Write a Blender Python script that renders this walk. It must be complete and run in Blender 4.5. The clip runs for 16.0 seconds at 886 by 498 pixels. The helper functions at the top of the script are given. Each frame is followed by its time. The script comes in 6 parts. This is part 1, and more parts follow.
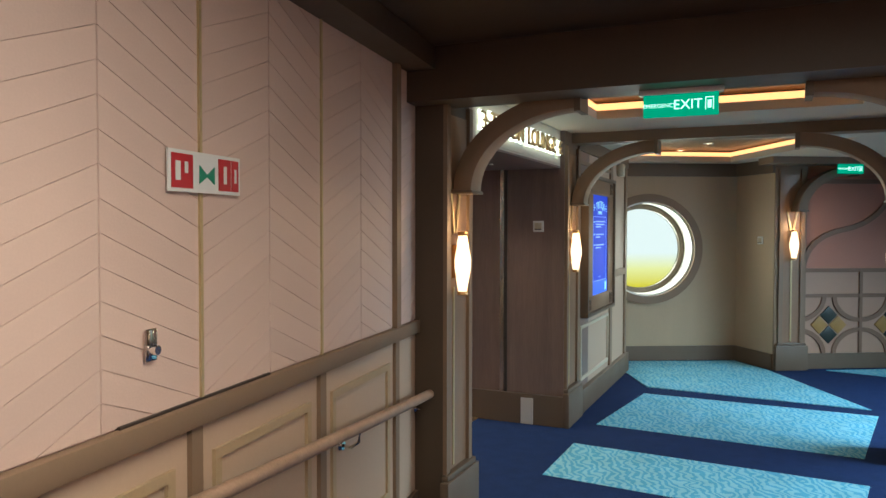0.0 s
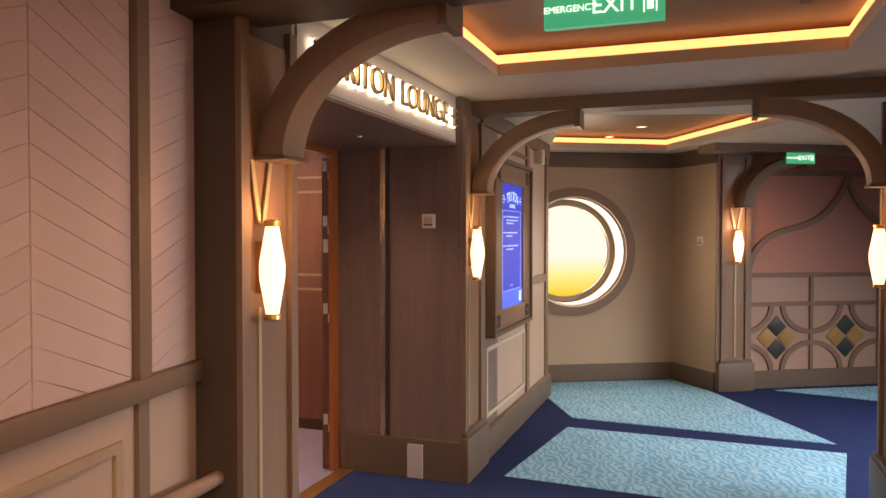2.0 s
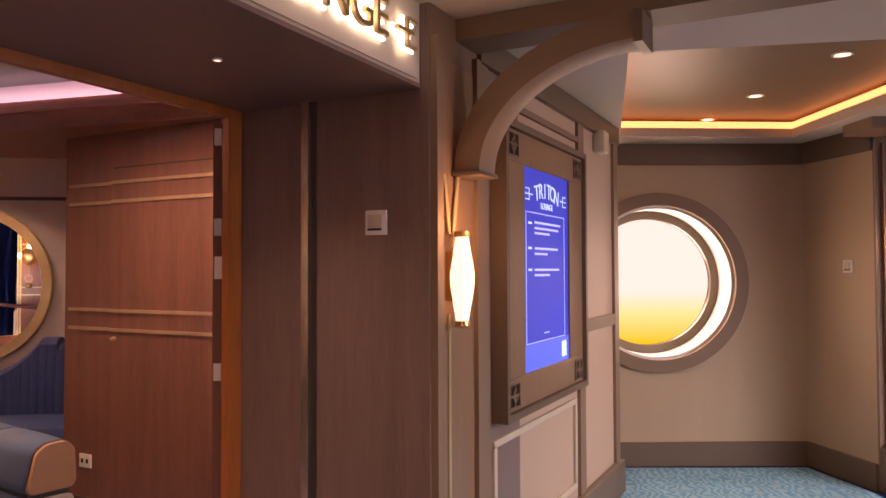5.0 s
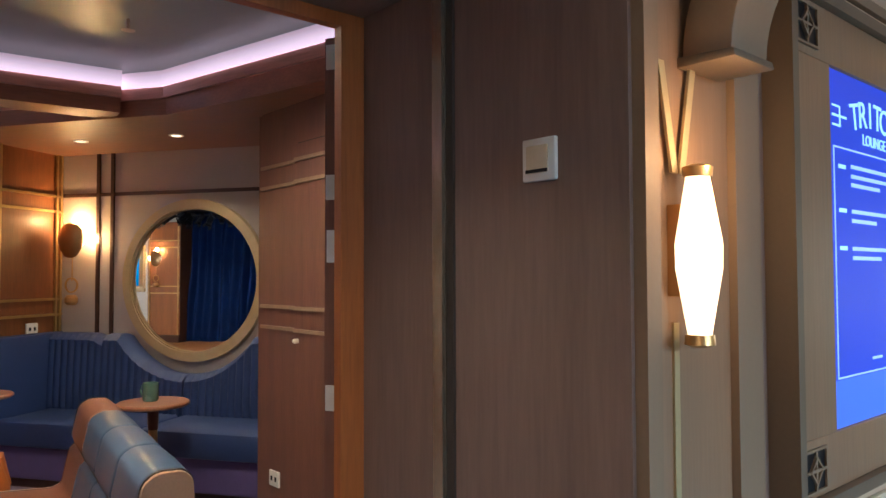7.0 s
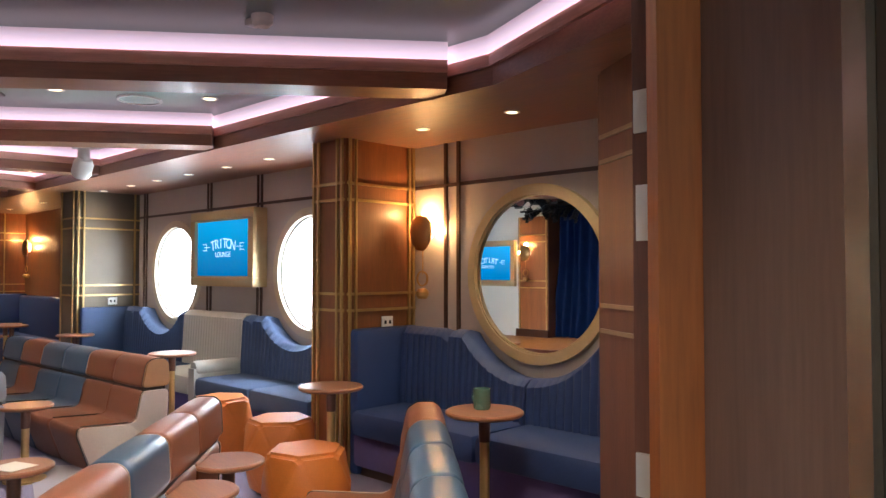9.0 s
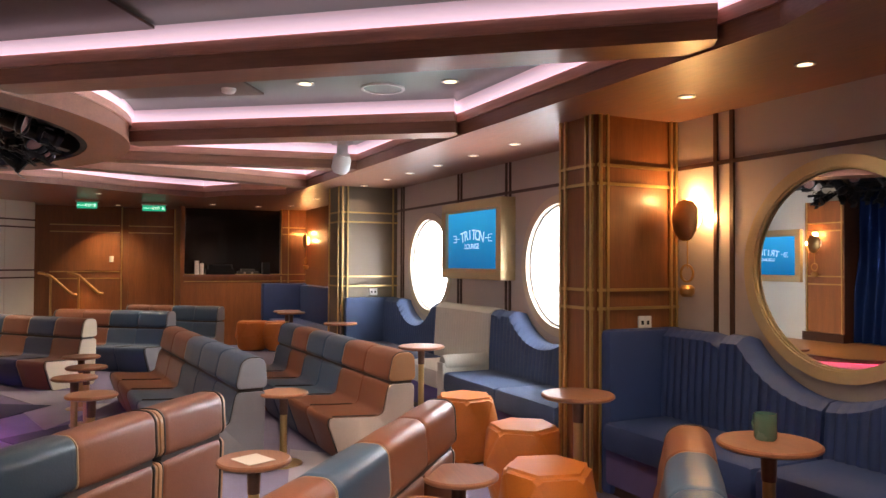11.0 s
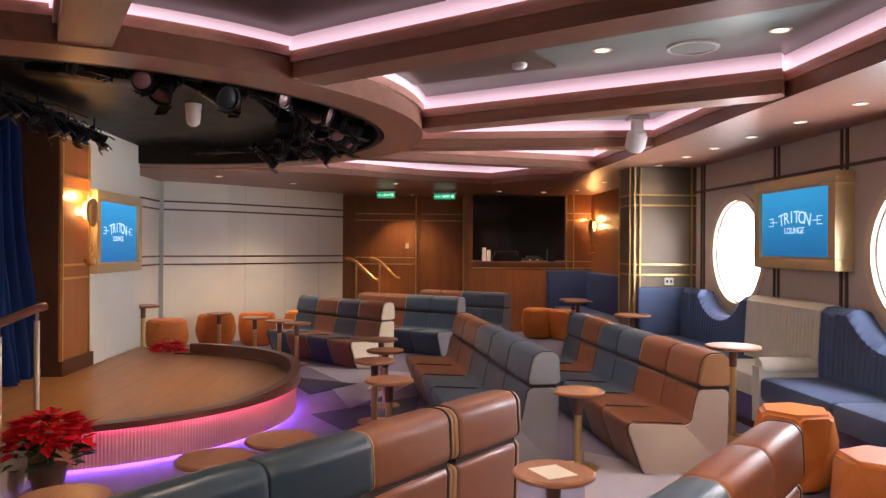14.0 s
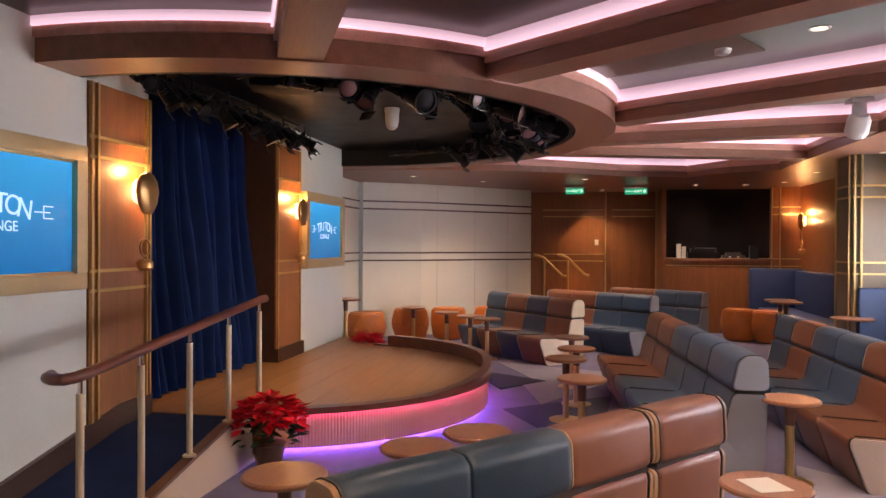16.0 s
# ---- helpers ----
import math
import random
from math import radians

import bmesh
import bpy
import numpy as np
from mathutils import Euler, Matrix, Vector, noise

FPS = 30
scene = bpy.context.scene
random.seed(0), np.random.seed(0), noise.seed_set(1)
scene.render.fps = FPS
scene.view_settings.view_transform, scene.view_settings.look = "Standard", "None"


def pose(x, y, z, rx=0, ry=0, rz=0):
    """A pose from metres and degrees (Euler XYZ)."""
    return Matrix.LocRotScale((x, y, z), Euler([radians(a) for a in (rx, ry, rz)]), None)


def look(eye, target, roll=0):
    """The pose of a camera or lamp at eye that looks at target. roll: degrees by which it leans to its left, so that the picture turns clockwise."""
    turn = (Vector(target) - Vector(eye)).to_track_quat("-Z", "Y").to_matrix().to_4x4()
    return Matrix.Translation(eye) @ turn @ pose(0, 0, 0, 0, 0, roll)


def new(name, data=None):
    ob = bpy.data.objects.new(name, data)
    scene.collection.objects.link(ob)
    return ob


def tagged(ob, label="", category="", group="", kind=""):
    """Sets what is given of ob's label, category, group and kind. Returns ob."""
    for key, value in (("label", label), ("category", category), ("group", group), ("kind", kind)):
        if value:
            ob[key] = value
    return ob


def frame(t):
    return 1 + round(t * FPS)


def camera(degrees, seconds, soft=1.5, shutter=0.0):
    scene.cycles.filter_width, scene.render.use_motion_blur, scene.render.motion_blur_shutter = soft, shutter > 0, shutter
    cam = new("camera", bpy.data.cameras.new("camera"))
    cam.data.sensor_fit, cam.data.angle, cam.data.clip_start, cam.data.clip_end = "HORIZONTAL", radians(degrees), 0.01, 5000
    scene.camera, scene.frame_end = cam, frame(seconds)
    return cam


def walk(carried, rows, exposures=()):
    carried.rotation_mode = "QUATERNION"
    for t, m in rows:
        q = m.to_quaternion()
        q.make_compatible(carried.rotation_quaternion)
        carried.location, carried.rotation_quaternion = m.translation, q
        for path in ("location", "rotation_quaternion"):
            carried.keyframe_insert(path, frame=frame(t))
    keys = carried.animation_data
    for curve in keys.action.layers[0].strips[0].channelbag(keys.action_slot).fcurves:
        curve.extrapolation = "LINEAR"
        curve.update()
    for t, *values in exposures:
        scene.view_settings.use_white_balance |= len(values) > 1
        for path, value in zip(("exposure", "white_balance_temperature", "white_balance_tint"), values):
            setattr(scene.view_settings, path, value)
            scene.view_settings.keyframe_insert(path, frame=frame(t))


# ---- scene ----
cam = camera(62.0, 16.0)
# seconds, x, y, z, yaw, pitch, roll
ROWS = [
    (0.0, -0.020, -0.008, 1.563, -0.13, -1.70, -0.09),
    (0.5, 0.062, 0.349, 1.544, -1.94, -1.72, -0.17),
    (1.0, 0.175, 0.679, 1.533, -3.44, -1.67, -0.20),
    (1.5, 0.328, 0.996, 1.529, -4.37, -1.54, -0.12),
    (2.0, 0.437, 1.334, 1.497, -5.05, -1.23, 0.01),
    (2.5, 0.576, 1.633, 1.478, -5.12, -0.98, -0.01),
    (3.0, 0.704, 1.984, 1.483, -4.94, -0.45, 0.04),
    (5.5, 1.149, 3.529, 1.364, 6.43, 1.95, 0.20),
    (6.0, 1.185, 3.808, 1.331, 11.38, 2.05, 0.17),
    (6.5, 1.166, 4.101, 1.328, 17.46, 2.12, 0.22),
    (7.0, 1.166, 4.375, 1.340, 24.22, 2.06, 0.19),
    (7.5, 1.099, 4.590, 1.322, 31.37, 2.00, 0.21),
    (8.0, 1.001, 4.795, 1.339, 38.88, 1.92, 0.12),
    (8.5, 0.908, 4.984, 1.336, 46.40, 1.90, 0.05),
    (9.0, 0.818, 5.103, 1.328, 53.18, 1.77, 0.02),
    (11.5, 0.311, 5.421, 1.334, 77.18, 0.95, -0.38),
    (12.0, 0.207, 5.381, 1.338, 80.90, 0.74, -0.46),
    (12.5, 0.103, 5.360, 1.333, 84.48, 0.55, -0.42),
    (13.0, 0.021, 5.343, 1.343, 88.01, 0.32, -0.39),
    (13.5, -0.021, 5.347, 1.339, 91.39, 0.14, -0.37),
    (14.0, -0.038, 5.354, 1.334, 94.73, -0.02, -0.35),
    (14.5, -0.034, 5.351, 1.334, 98.11, -0.17, -0.34),
    (15.0, -0.034, 5.344, 1.334, 101.62, -0.26, -0.32),
    (15.5, -0.030, 5.322, 1.336, 105.23, -0.33, -0.28),
    (16.0, -0.024, 5.313, 1.337, 109.07, -0.37, -0.28),
]
walk(cam, [(t, pose(x, y, z, 90 + pitch, roll, yaw)) for t, x, y, z, yaw, pitch, roll in ROWS],
     exposures=[(0.0, 0.3, 5500, -3), (0.5, 0.33, 6400, 9), (1.5, 0.5, 7800, 33), (2.5, 0.36, 7900, 33), (3.0, 0.28, 8000, 37), (5.5, 0.42, 8200, 54), (6.5, 0.45, 6700, 24), (7.3, 0.6, 5300, -2), (8.0, 0.72, 5200, -4), (9.0, 0.65, 5950, 6), (12.0, 0.46, 6700, 15), (13.5, 0.46, 6800, 18), (15.0, 0.45, 6900, 23), (16.0, 0.43, 6900, 24)])

# ---- world, sun, large lights, exposure ----
world = bpy.data.worlds.new("world")
scene.world = world
world.use_nodes = True
wn = world.node_tree
sky = wn.nodes.new("ShaderNodeTexSky")
sky.sky_type, sky.sun_disc = "NISHITA", False
sky.sun_elevation, sky.sun_rotation = radians(40), radians(-20)
wn.links.new(sky.outputs[0], wn.nodes["Background"].inputs[0])
wn.nodes["Background"].inputs[1].default_value = 0.12

LOUNGE = pose(-2.0, 8.38, 0, 0, 0, 9)          # x along the window wall, y outwards
HALL = pose(0.08, 3.81, 0, 0, 0, -24.6)        # x across the corridor, y along the entrance wall
I4 = Matrix.Identity(4)


def lamp(name, kind, m, watts, colour, size=0.1, spread=None, blend=0.6):
    data = bpy.data.lights.new(name, kind)
    data.energy, data.color = watts, colour
    if kind == "AREA":
        data.shape, data.size, data.size_y = "RECTANGLE", size[0], size[1]
        if spread:
            data.spread = radians(spread)
    elif kind == "SPOT":
        data.shadow_soft_size, data.spot_size, data.spot_blend = size, radians(spread or 100), blend
    elif kind == "SUN":
        data.angle = radians(size)
    else:
        data.shadow_soft_size = size
    ob = new(name, data)
    ob.matrix_world = m
    return ob


lamp("sun", "SUN", look((0, 30, 22), (0, 0, 0)), 3.0, (1.0, 0.95, 0.88), 0.5)
DOWN = pose(0, 0, 0)
# daylight standing in the two lounge portholes and the corridor porthole
for s in (-5.28, -2.84):
    lamp("porthole_daylight", "AREA", LOUNGE @ pose(s, 0.30, 1.32, -90, 0, 0), 45, (0.86, 0.93, 1.0), (0.8, 0.8))
lamp("corridor_porthole_daylight", "AREA", pose(2.40, 8.92, 1.31, -90, 0, 3), 13, (1.0, 0.94, 0.74), (0.85, 0.85))
# added bluish fill across the corridor, and unseen lobby lamps behind the start
lamp("corridor_cool_fill", "AREA", HALL @ pose(5.2, 2.6, 2.0, 52, 0, 90), 120, (0.74, 0.89, 1.0), (3.4, 0.9), 100)
lamp("lobby_ceiling_light", "AREA", HALL @ pose(1.9, -3.0, 2.40), 62, (1.0, 0.83, 0.68), (1.8, 1.8))

# ---- materials ----


def nodes_of(name):
    m = bpy.data.materials.new(name)
    m.use_nodes = True
    t = m.node_tree
    return m, t, t.nodes["Principled BSDF"]


def rgba(c, k=1.0):
    return (min(c[0] * k, 1), min(c[1] * k, 1), min(c[2] * k, 1), 1)


def surface(name, c, rough=0.5, metal=0.0, vary=0.12, scale=6.0, bump=0.05, fine=90.0, coat=0.0, stretch=(1, 1, 1), contrast=None, per_piece=0.0):
    """A surface with stains at one scale and grain at another."""
    m, t, b = nodes_of(name)
    N, L = t.nodes, t.links
    co = N.new("ShaderNodeTexCoord")
    mp = N.new("ShaderNodeMapping")
    mp.inputs["Scale"].default_value = stretch
    L.new(co.outputs["Object"], mp.inputs["Vector"])
    n1, n2 = N.new("ShaderNodeTexNoise"), N.new("ShaderNodeTexNoise")
    n1.inputs["Scale"].default_value, n2.inputs["Scale"].default_value = scale, fine
    n1.inputs["Detail"].default_value, n2.inputs["Detail"].default_value = 4, 3
    L.new(mp.outputs[0], n1.inputs["Vector"])
    L.new(mp.outputs[0], n2.inputs["Vector"])
    mix = N.new("ShaderNodeMix")
    mix.data_type = "RGBA"
    lo, hi = contrast or (1 - vary, 1 + vary)
    mix.inputs["A"].default_value, mix.inputs["B"].default_value = rgba(c, lo), rgba(c, hi)
    add = N.new("ShaderNodeMath")
    add.operation = "MULTIPLY_ADD"
    add.inputs[1].default_value = 0.45
    sub = N.new("ShaderNodeMath")
    sub.operation = "MULTIPLY_ADD"
    sub.inputs[1].default_value, sub.inputs[2].default_value = 1.6, -0.52
    L.new(n2.outputs[0], add.inputs[0])
    half = N.new("ShaderNodeMath")
    half.operation = "MULTIPLY"
    half.inputs[1].default_value = 0.55
    L.new(n1.outputs[0], half.inputs[0])
    L.new(half.outputs[0], add.inputs[2])
    L.new(add.outputs[0], sub.inputs[0])
    sub.use_clamp = True
    L.new(sub.outputs[0], mix.inputs["Factor"])
    out = mix.outputs["Result"]
    if per_piece:
        info = N.new("ShaderNodeObjectInfo")
        hsv = N.new("ShaderNodeHueSaturation")
        mr = N.new("ShaderNodeMapRange")
        mr.inputs["To Min"].default_value, mr.inputs["To Max"].default_value = 1 - per_piece, 1 + per_piece
        L.new(info.outputs["Random"], mr.inputs["Value"])
        L.new(mr.outputs[0], hsv.inputs["Value"])
        L.new(out, hsv.inputs["Color"])
        out = hsv.outputs[0]
    L.new(out, b.inputs["Base Color"])
    rr = N.new("ShaderNodeMapRange")
    rr.inputs["To Min"].default_value, rr.inputs["To Max"].default_value = max(rough - 0.07, 0.03), min(rough + 0.09, 1)
    L.new(n1.outputs[0], rr.inputs["Value"])
    L.new(rr.outputs[0], b.inputs["Roughness"])
    b.inputs["Metallic"].default_value = metal
    b.inputs["Coat Weight"].default_value = coat
    b.inputs["Coat Roughness"].default_value = 0.15
    if bump:
        bp = N.new("ShaderNodeBump")
        bp.inputs["Strength"].default_value, bp.inputs["Distance"].default_value = bump, 0.01
        L.new(n2.outputs[0], bp.inputs["Height"])
        L.new(bp.outputs[0], b.inputs["Normal"])
    return m


def wood(name, c, axis="z", rough=0.42, dark=0.62, light=1.25, coat=0.15, streak=16.0):
    st = {"x": (0.07, 1, 1), "y": (1, 0.07, 1), "z": (1, 1, 0.07)}[axis]
    return surface(name, c, rough, 0.0, 0.2, streak, 0.04, 120.0, coat, st, (dark, light))


def glow(name, c, strength):
    m, t, b = nodes_of(name)
    b.inputs["Base Color"].default_value = rgba(c)
    b.inputs["Emission Color"].default_value = rgba(c)
    b.inputs["Emission Strength"].default_value = strength
    return m


def glass(name, c=(1, 1, 1), rough=0.0):
    m, t, b = nodes_of(name)
    b.inputs["Base Color"].default_value = rgba(c)
    b.inputs["Roughness"].default_value = rough
    b.inputs["Transmission Weight"].default_value = 1.0
    b.inputs["IOR"].default_value = 1.1
    return m


M_WOOD = wood("walnut_panel", (0.29, 0.105, 0.032))
M_WOODX = wood("walnut_horizontal", (0.30, 0.13, 0.078), "x")
M_WOODE = wood("rosy_walnut_panel", (0.205, 0.088, 0.058))
# rosy wood, made paler for the cove light that falls on the lips
M_WOODP = wood("rosy_walnut_lit_lip", (0.70, 0.34, 0.26), "x")
M_WOODG = wood("greyed_walnut_portal", (0.225, 0.148, 0.117), rough=0.5, dark=0.72, light=1.2)
M_OAK = wood("bleached_oak", (0.36, 0.25, 0.155), rough=0.45, dark=0.75, light=1.15)
M_JAMB = wood("orange_wood_jamb", (0.43, 0.125, 0.024))
M_DECK = wood("stage_oak_boards", (0.42, 0.20, 0.07), "x", rough=0.38)
M_TABLE = wood("table_beech", (0.36, 0.15, 0.078), "x", rough=0.4)
M_TABLED = wood("dark_table_wood", (0.16, 0.07, 0.04), "x", rough=0.4)
M_RAIL = wood("handrail_mahogany", (0.17, 0.05, 0.03), "x", rough=0.3, coat=0.4)
M_RAILPALE = wood("pale_handrail", (0.42, 0.27, 0.18), "y", rough=0.4)
M_TRIM = surface("taupe_painted_trim", (0.22, 0.142, 0.085), 0.6, 0, 0.06, 5, 0.02)
M_BASE = surface("dark_taupe_skirting", (0.14, 0.095, 0.06), 0.5, 0, 0.1, 5, 0.03)
# taupe with the shade on the near beam and pillar put into its colour
M_BEAMD = surface("shade_darkened_taupe", (0.08, 0.052, 0.031), 0.5, 0, 0.1, 5, 0.03)
M_BASEB = wood("dark_brown_skirting", (0.07, 0.03, 0.018), "x")
M_PINK = surface("rose_chevron_wallcovering", (0.56, 0.39, 0.32), 0.62, 0, 0.06, 3, 0.06, 160, 0, (1, 1, 0.3))
M_CREAMP = surface("cream_painted_panel", (0.48, 0.34, 0.235), 0.6, 0, 0.05, 4, 0.02)
M_CREAMW = surface("beige_grasscloth", (0.45, 0.33, 0.21), 0.7, 0, 0.08, 6, 0.08, 140, 0, (1, 1, 0.15))
M_WHITEW = surface("off_white_panel", (0.67, 0.675, 0.60), 0.55, 0, 0.05, 3, 0.02)
M_GREYW = surface("grey_linen_wall", (0.46, 0.40, 0.36), 0.7, 0, 0.07, 5, 0.08, 150)
M_ROSE = surface("dusty_rose_panel", (0.48, 0.215, 0.145), 0.65, 0, 0.08, 4, 0.05)
M_CEIL = surface("lounge_ceiling_panel", (0.25, 0.30, 0.265), 0.32, 0.15, 0.05, 2, 0.01)
M_CEILH = surface("hall_ceiling_paint", (0.58, 0.50, 0.39), 0.9, 0, 0.04, 3, 0.01)
M_CEILD = surface("dark_bronze_ceiling", (0.10, 0.07, 0.045), 0.3, 0.3, 0.12, 3, 0.02)
M_BLACK = surface("stage_black_paint", (0.012, 0.012, 0.013), 0.5, 0, 0.2, 6, 0.03)
M_BLACKG = surface("black_metal_fixture", (0.015, 0.015, 0.017), 0.35, 0.3, 0.2, 12, 0.02)
M_SCREENOFF = surface("black_glass_screen", (0.008, 0.008, 0.01), 0.08, 0, 0.1, 5, 0)
M_GOLD = surface("brushed_gold", (0.62, 0.43, 0.18), 0.32, 0.85, 0.1, 14, 0.02)
M_GOLDP = surface("gold_painted_frame", (0.55, 0.42, 0.22), 0.4, 0.45, 0.1, 12, 0.03)
M_BRASS = surface("warm_brass", (0.55, 0.33, 0.13), 0.3, 0.9, 0.1, 14, 0.02)
M_STEEL = surface("brushed_steel", (0.74, 0.68, 0.57), 0.3, 0.75, 0.04, 3, 0.0)
M_STRIP = surface("worn_steel_strip", (0.60, 0.49, 0.36), 0.24, 0.9, 0.3, 5, 0.02, 60, 0, (1, 1, 0.35))
M_SATIN = surface("satin_steel_plate", (0.66, 0.63, 0.58), 0.45, 0.35, 0.05, 10, 0.01)
M_CHROME = surface("chrome", (0.8, 0.78, 0.74), 0.12, 1.0, 0.04, 10, 0)
M_WHITEP = surface("white_plastic", (0.72, 0.70, 0.66), 0.35, 0, 0.04, 10, 0)
M_NAVY = surface("navy_carpet", (0.018, 0.035, 0.11), 0.95, 0, 0.3, 9, 0.5, 240)


def swirl_carpet(name, a, b):
    """Carpet with pale curling foliage on a deeper ground."""
    m, t, bs = nodes_of(name)
    N, L = t.nodes, t.links
    co, n1, wv, n2 = N.new("ShaderNodeTexCoord"), N.new("ShaderNodeTexNoise"), N.new("ShaderNodeTexWave"), N.new("ShaderNodeTexNoise")
    n1.inputs["Scale"].default_value, n1.inputs["Detail"].default_value = 5.0, 2.0
    wv.inputs["Scale"].default_value, wv.inputs["Distortion"].default_value, wv.inputs["Detail"].default_value, wv.inputs["Detail Scale"].default_value = 6.0, 11.0, 1.5, 1.6
    n2.inputs["Scale"].default_value = 260
    for q in (n1, wv, n2):
        L.new(co.outputs["Object"], q.inputs["Vector"])
    ramp = N.new("ShaderNodeValToRGB")
    ramp.color_ramp.elements[0].position, ramp.color_ramp.elements[1].position = 0.42, 0.6
    ramp.color_ramp.elements[0].color, ramp.color_ramp.elements[1].color = rgba(a), rgba(b)
    L.new(wv.outputs["Fac"], ramp.inputs[0])
    mix = N.new("ShaderNodeMix")
    mix.data_type, mix.blend_type = "RGBA", "MULTIPLY"
    mix.inputs["Factor"].default_value = 0.5
    r2 = N.new("ShaderNodeMapRange")
    r2.inputs["To Min"].default_value, r2.inputs["To Max"].default_value = 0.6, 1.4
    L.new(n1.outputs[0], r2.inputs["Value"])
    L.new(ramp.outputs[0], mix.inputs["A"])
    L.new(r2.outputs[0], mix.inputs["B"])
    L.new(mix.outputs["Result"], bs.inputs["Base Color"])
    bs.inputs["Roughness"].default_value = 0.95
    bp = N.new("ShaderNodeBump")
    bp.inputs["Strength"].default_value, bp.inputs["Distance"].default_value = 0.5, 0.01
    L.new(n2.outputs[0], bp.inputs["Height"])
    L.new(bp.outputs[0], bs.inputs["Normal"])
    return m


M_TEAL = swirl_carpet("teal_patterned_carpet", (0.115, 0.39, 0.56), (0.27, 0.54, 0.62))
M_LILAC = surface("grey_violet_carpet", (0.20, 0.175, 0.27), 0.95, 0, 0.2, 4, 0.4, 240)
M_CARPD = surface("charcoal_violet_carpet", (0.06, 0.06, 0.10), 0.95, 0, 0.2, 4, 0.4, 240)
M_CARPL = surface("pale_lilac_carpet", (0.34, 0.31, 0.36), 0.95, 0, 0.15, 4, 0.4, 240)
M_BROWNL = surface("chestnut_leather", (0.225, 0.08, 0.04), 0.42, 0, 0.18, 5, 0.08, 130, 0.06)
M_GREYL = surface("slate_blue_leather", (0.045, 0.084, 0.148), 0.36, 0, 0.14, 5, 0.08, 130, 0.12)
M_DARKL = surface("charcoal_leather", (0.022, 0.044, 0.07), 0.34, 0, 0.14, 5, 0.08, 130, 0.15)
M_BLUEL = surface("ink_blue_leather", (0.028, 0.04, 0.10), 0.38, 0, 0.14, 5, 0.08, 130, 0.1)
M_CREAML = surface("cream_leather", (0.55, 0.46, 0.33), 0.42, 0, 0.08, 5, 0.06, 130, 0.1)
M_SHELLG = surface("grey_moulded_end", (0.27, 0.28, 0.31), 0.45, 0, 0.1, 5, 0.05)
M_SHELLB = surface("taupe_moulded_end", (0.54, 0.44, 0.36), 0.45, 0, 0.1, 5, 0.05)
M_SEAM = surface("dark_piping", (0.04, 0.028, 0.022), 0.5, 0, 0.1, 10, 0)
M_VELVET = surface("navy_velvet", (0.022, 0.048, 0.155), 0.6, 0, 0.25, 5, 0.15, 160)
M_BLUEV = surface("denim_blue_velvet", (0.055, 0.088, 0.18), 0.8, 0, 0.22, 5, 0.15, 160)
M_SOFAW = surface("ivory_fabric", (0.55, 0.53, 0.46), 0.85, 0, 0.08, 5, 0.15, 160)
M_PURPLE = surface("plum_velvet_plinth", (0.11, 0.08, 0.23), 0.85, 0, 0.25, 8, 0.2, 160)
M_ORANGE = surface("tan_orange_leather", (0.56, 0.16, 0.022), 0.5, 0, 0.16, 4, 0.08, 130, 0.03)
M_CURTAIN = surface("midnight_blue_curtain", (0.006, 0.018, 0.075), 0.85, 0, 0.3, 6, 0.1, 120)
M_PINKSK = surface("ribbed_pink_stage_skirt", (0.74, 0.36, 0.36), 0.5, 0, 0.06, 6, 0)
M_RED = surface("poinsettia_red", (0.85, 0.012, 0.03), 0.5, 0, 0.25, 20, 0.1)
M_GREEN = surface("poinsettia_green", (0.03, 0.09, 0.025), 0.5, 0, 0.25, 20, 0.1)
M_POT = surface("brown_pot", (0.12, 0.06, 0.035), 0.4, 0, 0.1, 10, 0.02)
M_MUG = surface("sage_green_ceramic", (0.10, 0.20, 0.16), 0.25, 0, 0.05, 10, 0, coat=0.4)
M_PAPER = surface("white_card", (0.75, 0.72, 0.66), 0.6, 0, 0.03, 10, 0)
M_BRONZE = surface("olive_bronze_panel", (0.16, 0.125, 0.085), 0.4, 0.15, 0.1, 5, 0.03)
M_DARKGLASS = surface("dark_green_tile", (0.02, 0.028, 0.02), 0.45, 0, 0.2, 10, 0)
M_AMBER = surface("amber_tile", (0.40, 0.22, 0.05), 0.5, 0, 0.2, 10, 0)
M_POST = surface("satin_brass_post", (0.62, 0.50, 0.34), 0.5, 0.35, 0.05, 12, 0.01)
M_ROSEC = surface("pale_rose_panel", (0.45, 0.275, 0.185), 0.6, 0, 0.08, 4, 0.04)
G_MENUT = glow("menu_text", (0.35, 0.5, 0.95), 0.6)
M_DECKJ = surface("deck_joint", (0.30, 0.14, 0.05), 0.5, 0, 0.1, 8, 0)
M_MOULD = surface("gilt_shaded_moulding", (0.42, 0.30, 0.17), 0.45, 0, 0.1, 8, 0.02)
M_SIGNRED = surface("sign_red", (0.45, 0.02, 0.03), 0.4, 0, 0.05, 8, 0)
M_SIGNGREEN = surface("sign_green", (0.02, 0.22, 0.12), 0.4, 0, 0.05, 8, 0)
M_SLAT = surface("rose_chevron_slat", (0.62, 0.45, 0.37), 0.6, 0, 0.06, 4, 0.06, 160, 0, (1, 1, 1), None, 0.035)
M_MIRROR = surface("mirror_silver", (0.9, 0.9, 0.9), 0.02, 1.0, 0.0, 4, 0)
M_MIRROR.node_tree.nodes["Principled BSDF"].inputs["Roughness"].default_value = 0.01
for link in list(M_MIRROR.node_tree.nodes["Principled BSDF"].inputs["Roughness"].links):
    M_MIRROR.node_tree.links.remove(link)
